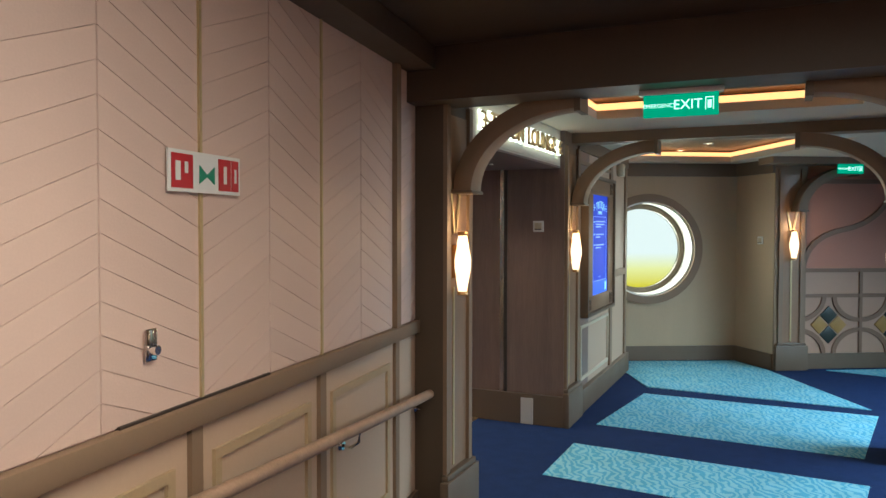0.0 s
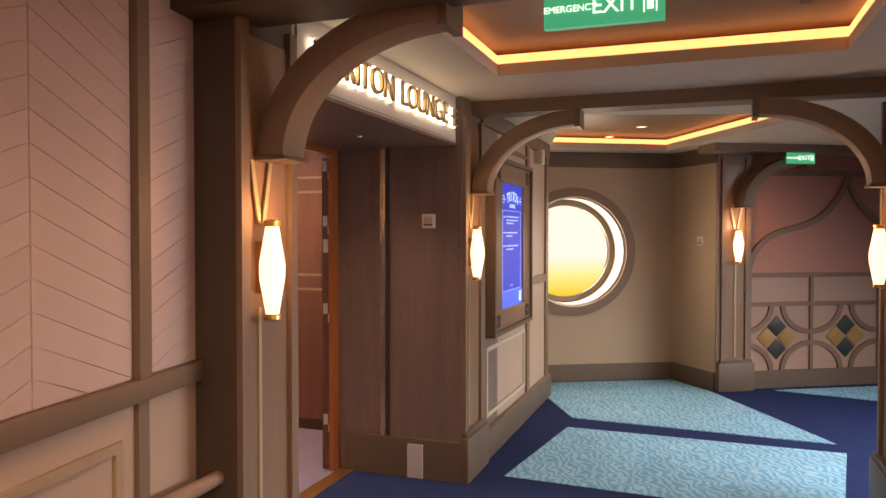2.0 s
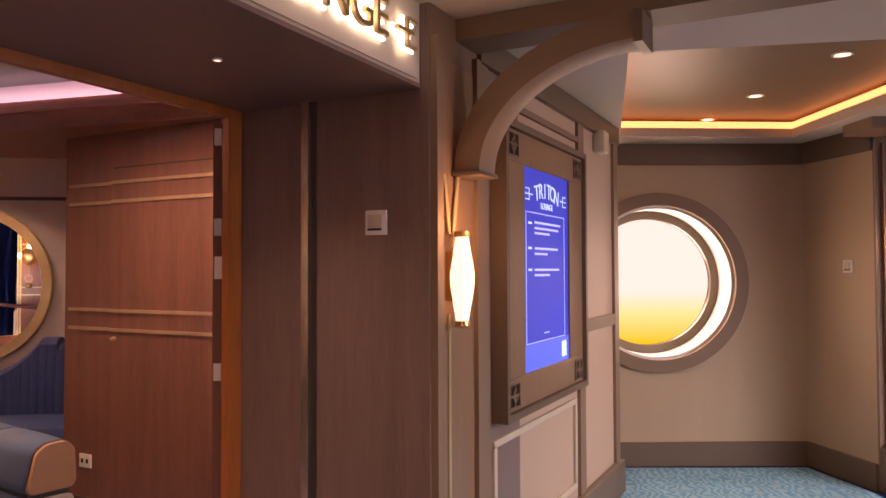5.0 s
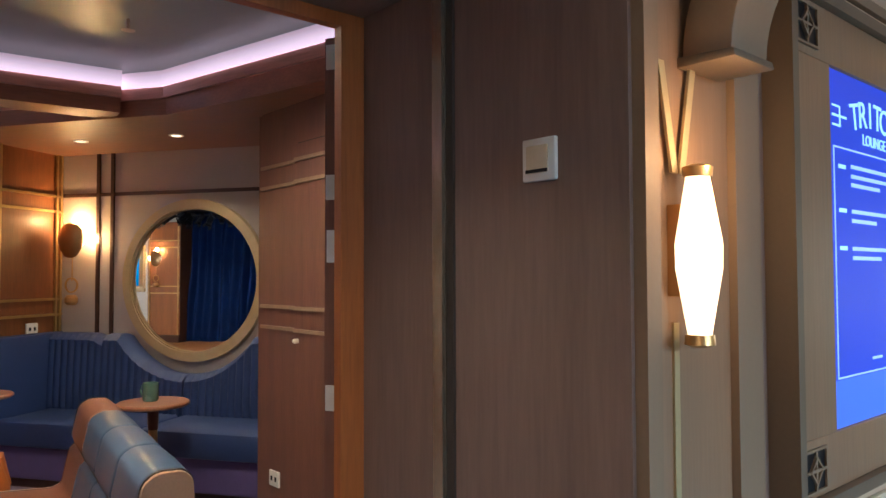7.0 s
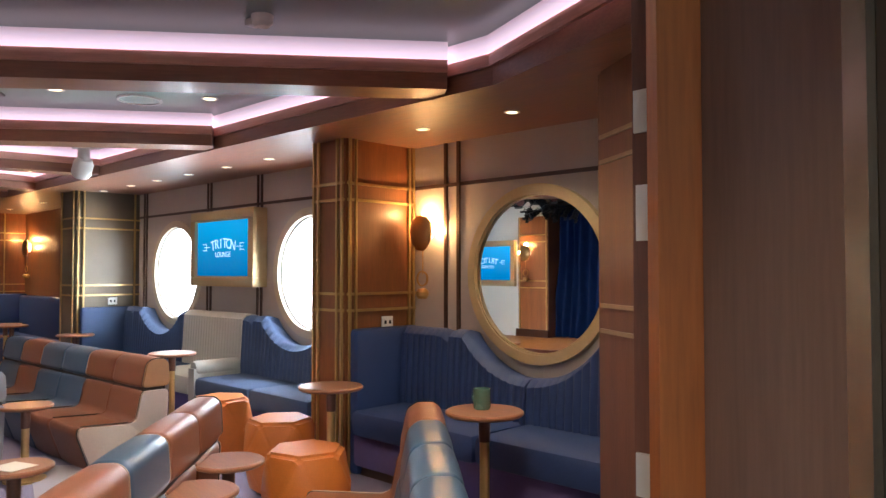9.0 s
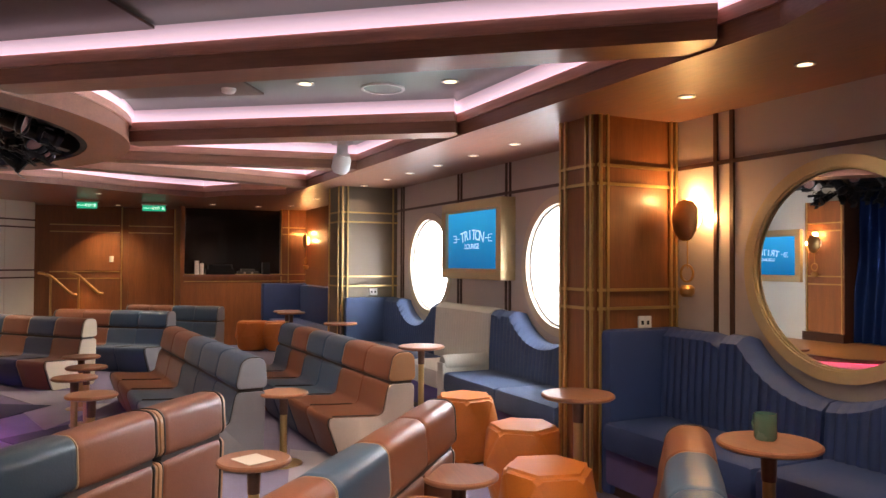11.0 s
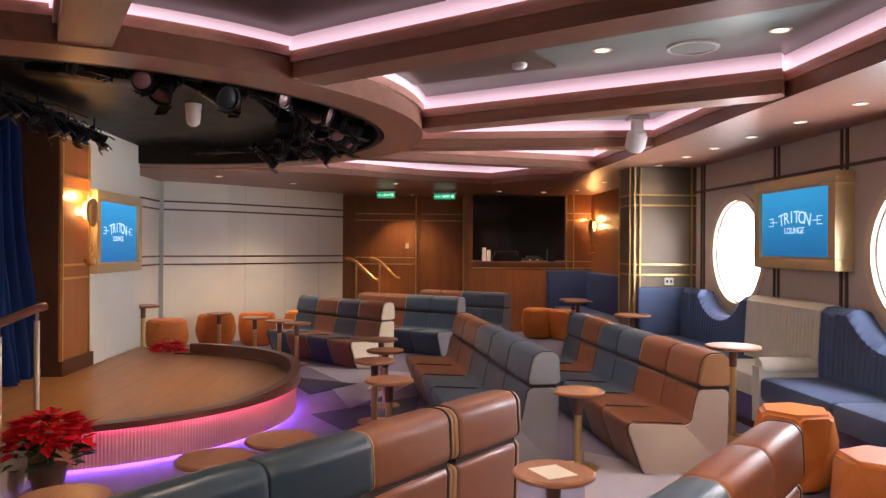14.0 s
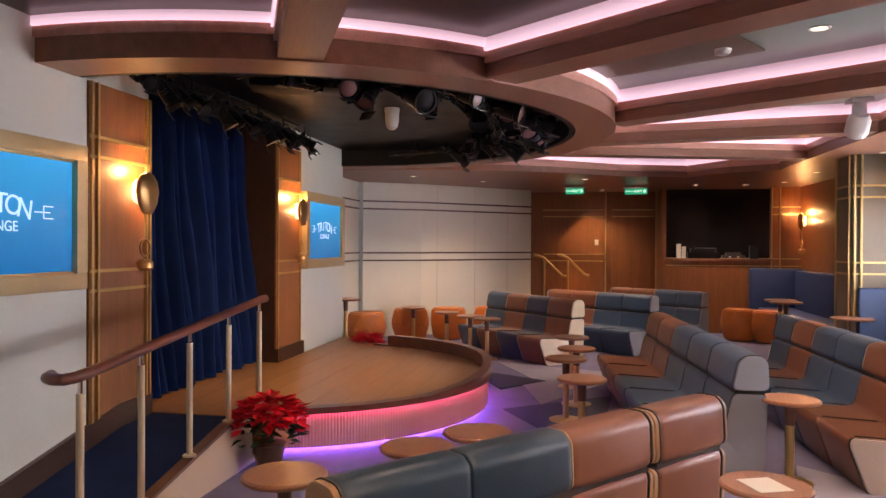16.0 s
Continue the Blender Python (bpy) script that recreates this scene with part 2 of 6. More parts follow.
for matt, spec in ((M_CURTAIN, 0.05), (M_BLACK, 0.12), (M_BLACKG, 0.2), (M_NAVY, 0.1)):
    matt.node_tree.nodes["Principled BSDF"].inputs["Specular IOR Level"].default_value = spec
M_GLASS = glass("window_glass")


def cove_glow():
    """A cove face whose light from a hidden strip is painted as glow, strongest along its lower edge."""
    m, t, b = nodes_of("lilac_lit_cove_face")
    N, L = t.nodes, t.links
    co, sep, mr = N.new("ShaderNodeTexCoord"), N.new("ShaderNodeSeparateXYZ"), N.new("ShaderNodeMapRange")
    L.new(co.outputs["Generated"], sep.inputs[0])
    L.new(sep.outputs["Z"], mr.inputs["Value"])
    mr.inputs["To Min"].default_value, mr.inputs["To Max"].default_value = 0.80, 0.24
    L.new(mr.outputs[0], b.inputs["Emission Strength"])
    b.inputs["Emission Color"].default_value = (0.95, 0.66, 0.80, 1)
    b.inputs["Base Color"].default_value = (0.7, 0.6, 0.62, 1)
    return m


G_COVE = cove_glow()
G_COVEW = glow("amber_led_strip", (1.0, 0.44, 0.15), 1.6)
G_PINK = glow("pink_led_strip", (1.0, 0.13, 0.34), 14.0)
G_SCONCE = glow("opal_sconce_glass", (1.0, 0.70, 0.42), 1.6)
G_LAMP = glow("downlight_lens", (1.0, 0.78, 0.50), 2.4)
G_EXIT = glow("exit_green", (0.0, 0.34, 0.17), 0.7)
G_WHITE = glow("lit_white_letter", (0.75, 1.0, 0.88), 0.95)
G_SIGN = glow("sign_halo", (0.95, 1.0, 0.86), 2.6)
M_SIGNG = surface("pale_gilt_letter", (0.50, 0.34, 0.16), 0.35, 0.5, 0.1, 14, 0.01)
G_TVL = glow("tv_pale_letter", (0.42, 0.70, 0.88), 0.62)
G_MENU = glow("menu_screen_blue", (0.02, 0.05, 0.50), 0.5)
G_MENUP = glow("menu_screen_pale", (0.06, 0.14, 0.70), 0.55)
G_SKYW = glow("bright_sky_backdrop", (0.95, 0.97, 1.0), 3.0)

# ---- building helpers ----


def box(bm, x0, x1, y0, y1, z0, z1, bev=0.0):
    vs = [bm.verts.new(p) for p in ((x0, y0, z0), (x1, y0, z0), (x1, y1, z0), (x0, y1, z0), (x0, y0, z1), (x1, y0, z1), (x1, y1, z1), (x0, y1, z1))]
    fs = [bm.faces.new([vs[i] for i in f]) for f in ((3, 2, 1, 0), (4, 5, 6, 7), (0, 1, 5, 4), (1, 2, 6, 5), (2, 3, 7, 6), (3, 0, 4, 7))]
    if bev:
        bmesh.ops.bevel(bm, geom=list({e for f in fs for e in f.edges}), offset=bev, segments=2, affect="EDGES", profile=0.5)
    return bm


def boxm(*a, bev=0.0):
    return box(bmesh.new(), *a, bev=bev)


def prism(pts, lo, hi, plane="xy", bev=0.0, seg=2):
    """A polygon pushed through from lo to hi along the axis across its plane."""
    bm = bmesh.new()

    def at(p, h):
        return {"xy": (p[0], p[1], h), "xz": (p[0], h, p[1]), "yz": (h, p[0], p[1])}[plane]
    a = [bm.verts.new(at(p, lo)) for p in pts]
    b = [bm.verts.new(at(p, hi)) for p in pts]
    n = len(pts)
    bm.faces.new(a)
    bm.faces.new(list(reversed(b)))
    for i in range(n):
        bm.faces.new((a[i], b[i], b[(i + 1) % n], a[(i + 1) % n]))
    bmesh.ops.recalc_face_normals(bm, faces=bm.faces)
    if bev:
        bmesh.ops.bevel(bm, geom=list(bm.edges), offset=bev, segments=seg, affect="EDGES", profile=0.5)
    return bm


def lathe(profile, n=24, axis="z"):
    """Radius and height pairs turned round the z axis."""
    bm = bmesh.new()
    rings = []
    for r, h in profile:
        rings.append([bm.verts.new((r * math.cos(2 * math.pi * k / n), r * math.sin(2 * math.pi * k / n), h)) for k in range(n)])
    for a, b in zip(rings, rings[1:]):
        for k in range(n):
            bm.faces.new((a[k], a[(k + 1) % n], b[(k + 1) % n], b[k]))
    bm.faces.new(list(reversed(rings[0])))
    bm.faces.new(rings[-1])
    if axis == "y":
        bmesh.ops.rotate(bm, verts=bm.verts, matrix=Matrix.Rotation(radians(90), 3, "X"))
    bmesh.ops.recalc_face_normals(bm, faces=bm.faces)
    return bm


def ring(r0, r1, h0, h1, n=48, a0=0.0, a1=360.0, cx=0.0, cy=0.0):
    """An upright-walled arc band, flat above and below."""
    bm = bmesh.new()
    full = abs(a1 - a0) >= 360
    m = n if full else n + 1
    v = []
    for k in range(m):
        a = radians(a0 + (a1 - a0) * k / n)
        c, s = math.cos(a), math.sin(a)
        v.append([bm.verts.new((cx + r * c, cy + r * s, h)) for r, h in ((r0, h0), (r1, h0), (r1, h1), (r0, h1))])
    for k in range(n):
        a, b = v[k], v[(k + 1) % m]
        for i in range(4):
            bm.faces.new((a[i], a[(i + 1) % 4], b[(i + 1) % 4], b[i]))
    if not full:
        bm.faces.new(v[0])
        bm.faces.new(list(reversed(v[-1])))
    bmesh.ops.recalc_face_normals(bm, faces=bm.faces)
    return bm


def tube(path, r, n=10):
    """A round bar along a path of points."""
    bm = bmesh.new()
    pts = [Vector(p) for p in path]
    rings = []
    for i, p in enumerate(pts):
        d = (pts[min(i + 1, len(pts) - 1)] - pts[max(i - 1, 0)]).normalized()
        a = d.orthogonal().normalized() if abs(d.z) > 0.9 else d.cross(Vector((0, 0, 1))).normalized()
        b = d.cross(a)
        rings.append([bm.verts.new(p + r * (a * math.cos(2 * math.pi * k / n) + b * math.sin(2 * math.pi * k / n))) for k in range(n)])
    for a, b in zip(rings, rings[1:]):
        for k in range(n):
            bm.faces.new((a[k], a[(k + 1) % n], b[(k + 1) % n], b[k]))
    bm.faces.new(rings[0])
    bm.faces.new(list(reversed(rings[-1])))
    bmesh.ops.recalc_face_normals(bm, faces=bm.faces)
    return bm


def moved(bm, m):
    bmesh.ops.transform(bm, matrix=m, verts=bm.verts)
    return bm


def merge(*bms):
    out = bmesh.new()
    for b in bms:
        me = bpy.data.meshes.new("tmp")
        b.to_mesh(me)
        out.from_mesh(me)
        bpy.data.meshes.remove(me)
        b.free()
    return out


def mesh_of(name, bm, material, smooth=True):
    me = bpy.data.meshes.new(name)
    bm.to_mesh(me)
    bm.free()
    me.materials.append(material)
    if smooth:
        me.polygons.foreach_set("use_smooth", [True] * len(me.polygons))
        me.set_sharp_from_angle(angle=radians(35))
    return me


def thing(name, m=I4, label="", category="", group="", kind=""):
    ob = new(name)
    ob.empty_display_size = 0.05
    ob.matrix_world = m
    return tagged(ob, label, category, group, kind)


def part(name, bm, material, parent, label=""):
    ob = new(name, mesh_of(name, bm, material))
    ob.parent = parent
    return tagged(ob, label)


def solid(name, bm, material, m=I4, label="", category="", group="", kind=""):
    ob = new(name, mesh_of(name, bm, material))
    ob.matrix_world = m
    return tagged(ob, label, category, group, kind)


def structure(name, bm, material, m=I4, label="", category=""):
    return solid(name, bm, material, m, label, category, "", "structure")


def holed(x0, x1, z0, z1, cx, cz, r, y0, y1, n=64):
    """A wall slab in x and z with a round hole, from y0 to y1."""
    bm = bmesh.new()
    rim = []
    for k in range(n):
        a = 2 * math.pi * (k + 0.5) / n
        c, s = math.cos(a), math.sin(a)
        t = min((x1 - cx) / c if c > 1e-6 else 1e9, (x0 - cx) / c if c < -1e-6 else 1e9, (z1 - cz) / s if s > 1e-6 else 1e9, (z0 - cz) / s if s < -1e-6 else 1e9)
        rim.append(((cx + r * c, cz + r * s), (cx + t * c, cz + t * s)))
    rows = [[bm.verts.new((p[0], y, p[1])) for p, q in rim] for y in (y0, y1)]
    outs = [[bm.verts.new((q[0], y, q[1])) for p, q in rim] for y in (y0, y1)]
    corners = {}
    for j, y in enumerate((y0, y1)):
        for X in (x0, x1):
            for Z in (z0, z1):
                corners[(j, X, Z)] = bm.verts.new((X, y, Z))
    for k in range(n):
        l = (k + 1) % n
        qa, qb = rim[k][1], rim[l][1]
        same = abs(qa[0] - qb[0]) < 1e-6 or abs(qa[1] - qb[1]) < 1e-6
        for j in (0, 1):
            f = [rows[j][k], outs[j][k]]
            if not same:
                X = qa[0] if min(abs(qa[0] - x0), abs(qa[0] - x1)) < 1e-6 else qb[0]
                Z = qa[1] if min(abs(qa[1] - z0), abs(qa[1] - z1)) < 1e-6 else qb[1]
                f.append(corners[(j, x0 if abs(X - x0) < abs(X - x1) else x1, z0 if abs(Z - z0) < abs(Z - z1) else z1)])
            f += [outs[j][l], rows[j][l]]
            bm.faces.new(f)
        bm.faces.new((rows[0][k], rows[0][l], rows[1][l], rows[1][k]))
    bmesh.ops.recalc_face_normals(bm, faces=bm.faces)
    return bm


def words(name, text, size, material, m, parent=None, extrude=0.002, align="CENTER", grow=0.0):
    cu = bpy.data.curves.new(name, "FONT")
    cu.body, cu.size, cu.extrude, cu.align_x, cu.align_y = text, size, extrude, align, "CENTER"
    cu.offset = grow
    tmp = bpy.data.objects.new("tmp", cu)
    scene.collection.objects.link(tmp)
    me = bpy.data.meshes.new_from_object(tmp.evaluated_get(bpy.context.evaluated_depsgraph_get()))
    bpy.data.objects.remove(tmp)
    me.materials.append(material)
    ob = new(name, me)
    if parent:
        ob.parent = parent
    ob.matrix_local = m
    return ob

# ---- the large structure ----
SOF, CEI = 2.22, 2.46        # lounge soffit and coffer heights


def slab(name, pts, z0, z1, material, m=I4, label=""):
    return structure(name, prism(pts, z0, z1), material, m, label, name.split("_")[0])


# floors: one carpet sheet, a ramp behind the start, inlaid carpet fields
slab("floor", [(-16, -4), (8, -4), (8, 12), (-16, 12)], -0.12, -0.004, M_NAVY, label="dark navy blue carpet of the corridor")
slab("floor_lounge", [(-11.4, -7.4), (0.3, -7.4), (0.6, -4.9), (0.83, -4.2), (1.86, -2.62), (2.4, -2.0), (1.45, -0.95), (0.8, 0.2), (-11.4, 0.2)], -0.003, 0.0, M_LILAC, LOUNGE, "grey violet lounge carpet")

# window wall of the lounge, two round openings
OW = 0.14
PORT = ((-5.28, 1.32, 0.51), (-2.84, 1.32, 0.51))
wall = merge(holed(-6.9, -4.06, 0, 2.7, -5.28, 1.32, 0.50, 0, OW), holed(-4.06, -1.6, 0, 2.7, -2.84, 1.32, 0.50, 0, OW))
structure("wall_windows", wall, M_GREYW, LOUNGE, "grey linen wall panels round the portholes", "wall")
structure("wall_mirror", boxm(-1.6, 1.6, 0, OW, 0, 2.7), M_GREYW, LOUNGE, "grey linen wall behind the round mirror", "wall")
structure("wall_far_bay", boxm(-11.0, -6.9, 0, OW, 0, 2.7), M_WOOD, LOUNGE, "walnut panelled wall of the far bay", "wall")
# stage wall
LWD = -5.95
structure("wall_stage_1", boxm(-2.73, 0.2, LWD - 0.2, LWD, 0, 2.7), M_WHITEW, LOUNGE, "off-white wall panels beside the stage", "wall")
structure("wall_stage_2", boxm(-6.65, -4.72, LWD - 0.55, LWD, 0, 2.7), M_WHITEW, LOUNGE, "off-white wall panels beside the stage", "wall")
structure("wall_stage_3", boxm(-8.72, -6.65, LWD - 0.62, LWD - 0.42, 0, 2.7), M_WHITEW, LOUNGE, "off-white recessed wall panels", "wall")
structure("wall_stage_recess", merge(boxm(-5.2, -2.3, -7.2, -7.0, 0, 2.7), boxm(-2.73, -2.53, -7.0, LWD - 0.2, 0, 2.7), boxm(-4.92, -4.72, -7.0, LWD - 0.55, 0, 2.7)), M_BLACK, LOUNGE, "black backstage walls", "wall")
structure("wall_stage_reveal", boxm(-4.72, -4.70, -6.9, LWD + 0.002, 0.28, 2.7), M_BASEB, LOUNGE, "dark walnut reveal of the stage opening", "wall")
slab("wall_white_1", [(-8.68, -6.30), (-9.15, -5.55), (-9.35, -5.65), (-8.9, -6.5)], 0, 2.7, M_WHITEW, LOUNGE, "white folded wall panels")
slab("wall_white_2", [(-9.15, -5.55), (-10.62, -4.03), (-10.8, -4.15), (-9.35, -5.65)], 0, 2.7, M_WHITEW, LOUNGE, "white folded wall panels")
structure("wall_far_doors", boxm(-11.3, -11.1, -4.3, -2.0, 0, 2.7), M_WOOD, LOUNGE, "walnut panelled end wall with doors", "wall")
structure("wall_bar_return", boxm(-11.1, -10.32, -2.0, -1.94, 0, 2.7), M_WOOD, LOUNGE, "walnut return wall beside the control booth", "wall")
structure("wall_booth_below", boxm(-10.42, -10.32, -1.94, 0.0, 0, 1.13), M_WOOD, LOUNGE, "walnut front of the control booth", "wall")
structure("wall_booth_side", boxm(-10.42, -10.32, -0.42, 0.0, 1.13, 2.7), M_WOOD, LOUNGE, "walnut panel beside the booth window", "wall")
structure("wall_booth_back", boxm(-11.3, -11.2, -1.94, 0.0, 0, 2.7), M_BLACK, LOUNGE, "black back of the control booth", "wall")
# entrance wall, inner side
structure("wall_entry_wood", boxm(-2.90, -0.86, 2.87, 3.2, 0, 2.7), M_WOODE, HALL, "walnut panelled wall inside the lounge doors", "wall")
structure("wall_entry_side", boxm(-2.96, -2.90, 2.87, 4.0, 0, 2.7), M_WOODE, HALL, "walnut side of the panelled wall", "wall")

# ceilings
slab("ceiling_lounge", [(-11.4, -7.2), (2.0, -7.2), (0.55, -4.4), (2.2, -1.9), (1.6, 0.4), (-11.4, 0.4)], CEI, CEI + 0.1, M_CEIL, LOUNGE, "grey satin coffered ceiling panels")
C_RING, R_RING = (-4.35, -5.65), 2.62


M_BLACKC = surface("black_stage_ceiling_paint", (0.004, 0.004, 0.004), 0.45, 0, 0.2, 5, 0.02)
M_BLACKC.node_tree.nodes["Principled BSDF"].inputs["Specular IOR Level"].default_value = 0.12


def beam(name, a, b, m=LOUNGE):
    """A walnut ceiling beam with rosy lips and a glowing band for the lit cove on both sides."""
    a, b = Vector((*a, 0)), Vector((*b, 0))
    d = b - a
    mm = m @ Matrix.Translation(a) @ Matrix.Rotation(math.atan2(d.y, d.x), 4, "Z")
    n = d.length
    ob = thing(name, mm, "walnut ceiling beam with lilac lit coves", "ceiling beam", "ceiling beams")
    part("soffit", boxm(0, n, -0.11, 0.11, SOF + 0.01, SOF + 0.09), M_WOODX, ob)
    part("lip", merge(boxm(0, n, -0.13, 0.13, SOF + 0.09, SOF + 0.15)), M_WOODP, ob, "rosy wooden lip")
    # emissive band in place of the cove wall that a hidden strip lights
    part("glow_strip", merge(boxm(0, n, -0.142, 0.142, SOF + 0.152, SOF + 0.236)), G_COVE, ob, "glowing band for the lilac lit cove face")
    return ob


E_OUT = -1.0
structure("ceiling_soffit_windows", boxm(-11.3, 1.5, E_OUT, 0.0, SOF, SOF + 0.13), M_WOODX, LOUNGE, "walnut soffit along the windows", "ceiling")
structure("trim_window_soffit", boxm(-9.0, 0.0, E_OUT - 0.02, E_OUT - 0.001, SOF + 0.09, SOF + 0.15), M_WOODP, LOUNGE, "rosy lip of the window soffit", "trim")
structure("trim_window_cove", boxm(-9.0, 0.0, E_OUT - 0.032, E_OUT + 0.1, SOF + 0.152, SOF + 0.236), G_COVE, LOUNGE, "glowing band for the lilac lit cove over the soffit", "trim")
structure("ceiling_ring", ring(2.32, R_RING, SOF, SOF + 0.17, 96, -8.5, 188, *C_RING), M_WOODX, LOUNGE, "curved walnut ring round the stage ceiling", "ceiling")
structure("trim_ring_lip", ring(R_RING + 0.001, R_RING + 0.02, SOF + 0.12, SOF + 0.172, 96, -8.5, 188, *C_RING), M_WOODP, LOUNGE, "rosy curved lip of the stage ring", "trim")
structure("trim_ring_cove", ring(R_RING - 0.1, R_RING + 0.032, SOF + 0.174, SOF + 0.236, 96, -8.5, 188, *C_RING), G_COVE, LOUNGE, "glowing band for the lilac lit cove round the stage ring", "trim")
structure("ceiling_ring_inner", ring(2.27, 2.319, SOF + 0.004, 2.7, 96, -8.5, 188, *C_RING), M_BLACK, LOUNGE, "black inner face of the stage ring", "ceiling")
structure("ceiling_stage", merge(prism([(C_RING[0] + 2.3 * math.cos(radians(k * 10 - 10)), C_RING[1] + 2.3 * math.sin(radians(k * 10 - 10))) for k in range(21)], CEI - 0.05, CEI - 0.004), boxm(-4.9, -2.5, -7.1, -5.8, CEI - 0.06, CEI - 0.01)), M_BLACKC, LOUNGE, "black stage ceiling", "ceiling")


def on_ring(deg, r=R_RING):
    return C_RING[0] + r * math.cos(radians(deg)), C_RING[1] + r * math.sin(radians(deg))


for a, b in ((on_ring(22.5), (0.9, -3.32)), (on_ring(47), (-0.32, E_OUT)), (on_ring(86), (-2.66, E_OUT)), (on_ring(110), (-4.86, E_OUT)), (on_ring(128), (-6.7, E_OUT))):
    beam("ceiling_beam", a, b)
structure("ceiling_soffit_far", prism([(-11.3, -1.0), (-7.6, -1.0), (-7.9, -1.5), (-8.5, -1.9), (-8.2, -2.8), (-7.6, -3.6), (-7.3, -4.2), (-7.0, -5.6), (-7.0, -6.4), (-11.3, -6.4)], SOF, SOF + 0.13), M_WOODX, LOUNGE, "walnut soffit at the far end", "ceiling")
FAR_EDGE = ((-7.6, -1.0), (-7.9, -1.5), (-8.5, -1.9), (-8.2, -2.8), (-7.6, -3.6), (-7.3, -4.2), (-7.0, -5.6))
for p, q in zip(FAR_EDGE, FAR_EDGE[1:]):
    e = Vector((q[0] - p[0], q[1] - p[1]))
    em = LOUNGE @ pose(p[0], p[1], 0) @ Matrix.Rotation(math.atan2(e.y, e.x), 4, "Z")
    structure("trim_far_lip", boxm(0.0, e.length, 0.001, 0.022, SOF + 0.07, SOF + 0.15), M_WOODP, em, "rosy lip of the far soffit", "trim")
    structure("trim_far_cove", boxm(0.0, e.length, -0.03, 0.034, SOF + 0.152, SOF + 0.236), G_COVE, em, "glowing band for the lilac lit cove over the far soffit", "trim")
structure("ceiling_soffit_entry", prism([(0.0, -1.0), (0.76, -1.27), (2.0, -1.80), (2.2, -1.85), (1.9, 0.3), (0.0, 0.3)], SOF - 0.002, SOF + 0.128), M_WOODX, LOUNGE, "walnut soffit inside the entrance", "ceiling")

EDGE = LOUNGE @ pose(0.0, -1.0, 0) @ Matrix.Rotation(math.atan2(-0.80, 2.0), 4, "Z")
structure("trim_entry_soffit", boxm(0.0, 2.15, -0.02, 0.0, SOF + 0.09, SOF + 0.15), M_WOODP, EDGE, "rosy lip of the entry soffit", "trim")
structure("trim_entry_cove", boxm(0.0, 2.15, -0.032, 0.06, SOF + 0.152, SOF + 0.236), G_COVE, EDGE, "glowing band for the lilac lit cove over the entry soffit", "trim")

# corridor
A0, A1 = Vector((-1.6, -0.98)), Vector((-0.16, 3.79))     # foot of the chevron wall
CHEV = Matrix.Translation((*A1, 0)) @ Matrix.Rotation(math.atan2(*(A1 - A0).yx), 4, "Z")   # x along the wall towards the doors
structure("wall_entry_left", boxm(-6.4, 0.1, 0.2, 0.4, 0, 2.7), M_WHITEW, CHEV, "off-white lounge wall beside the doors", "wall")
structure("wall_chevron", boxm(-6.5, 0.02, 0.0, 0.2, -0.05, 2.7), M_PINK, CHEV, "rose wallcovering of the corridor", "wall")
structure("wall_corridor_back", boxm(-6.4, -6.2, -6.0, 0.0, -0.05, 2.7), M_PINK, CHEV, "rose wall closing the stair lobby", "wall")
structure("wall_corridor_right_1", boxm(2.9, 3.1, -7.0, -0.12, -0.05, 2.7), M_PINK, HALL, "rose corridor wall", "wall")
structure("wall_corridor_right_2", boxm(5.6, 5.8, -0.3, 5.6, -0.05, 2.7), M_PINK, HALL, "rose corridor wall", "wall")
structure("wall_corridor_right_3", boxm(2.9, 5.8, -0.5, -0.3, -0.05, 2.7), M_PINK, HALL, "rose corridor wall", "wall")
structure("ceiling_start", boxm(-5.0, 3.2, -7.0, -0.25, 2.44, 2.454), M_CEILD, HALL, "dark bronze ceiling of the lobby", "ceiling")
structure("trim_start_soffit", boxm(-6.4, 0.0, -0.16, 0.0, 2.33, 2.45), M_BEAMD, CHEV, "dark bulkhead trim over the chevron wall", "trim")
structure("ceiling_hall", boxm(-0.9, 5.8, -0.1, 8.0, 2.72, 2.8), M_CEILH, HALL, "cream corridor ceiling", "ceiling")

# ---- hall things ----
structure("beam_1", boxm(-0.9, 5.6, -0.25, 0.02, 2.18, 2.75), M_BEAMD, HALL, "taupe cross beam with shade put into its colour", "beam")
structure("beam_2", boxm(-0.9, 5.6, 2.28, 2.46, 2.23, 2.75), M_TRIM, HALL, "taupe painted cross beam", "beam")
# darker than the other pillars to stand for shade on its lobby face
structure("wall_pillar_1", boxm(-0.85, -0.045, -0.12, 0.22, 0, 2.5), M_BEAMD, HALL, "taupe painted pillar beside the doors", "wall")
structure("wall_pillar_2", boxm(-0.35, -0.010, 2.09, 2.46, 0, 2.5), M_TRIM, HALL, "taupe painted pillar beside the doors", "wall")
structure("wall_pillar_3", boxm(2.27, 2.9, -0.12, 0.22, 0, 2.5), M_TRIM, HALL, "taupe painted corridor pillar", "wall")
structure("wall_pillar_4", boxm(2.27, 2.6, 2.09, 2.46, 0, 2.5), M_TRIM, HALL, "taupe painted corridor pillar", "wall")
structure("wall_portal_reveal", boxm(-0.85, -0.015, 2.08, 2.9, 0, 2.5), M_WOODG, HALL, "greyed walnut portal reveal", "wall")
structure("wall_portal_left", boxm(-0.86, -0.80, 0.1, 0.225, 0, 2.5), M_WOODG, HALL, "greyed walnut portal reveal", "wall")
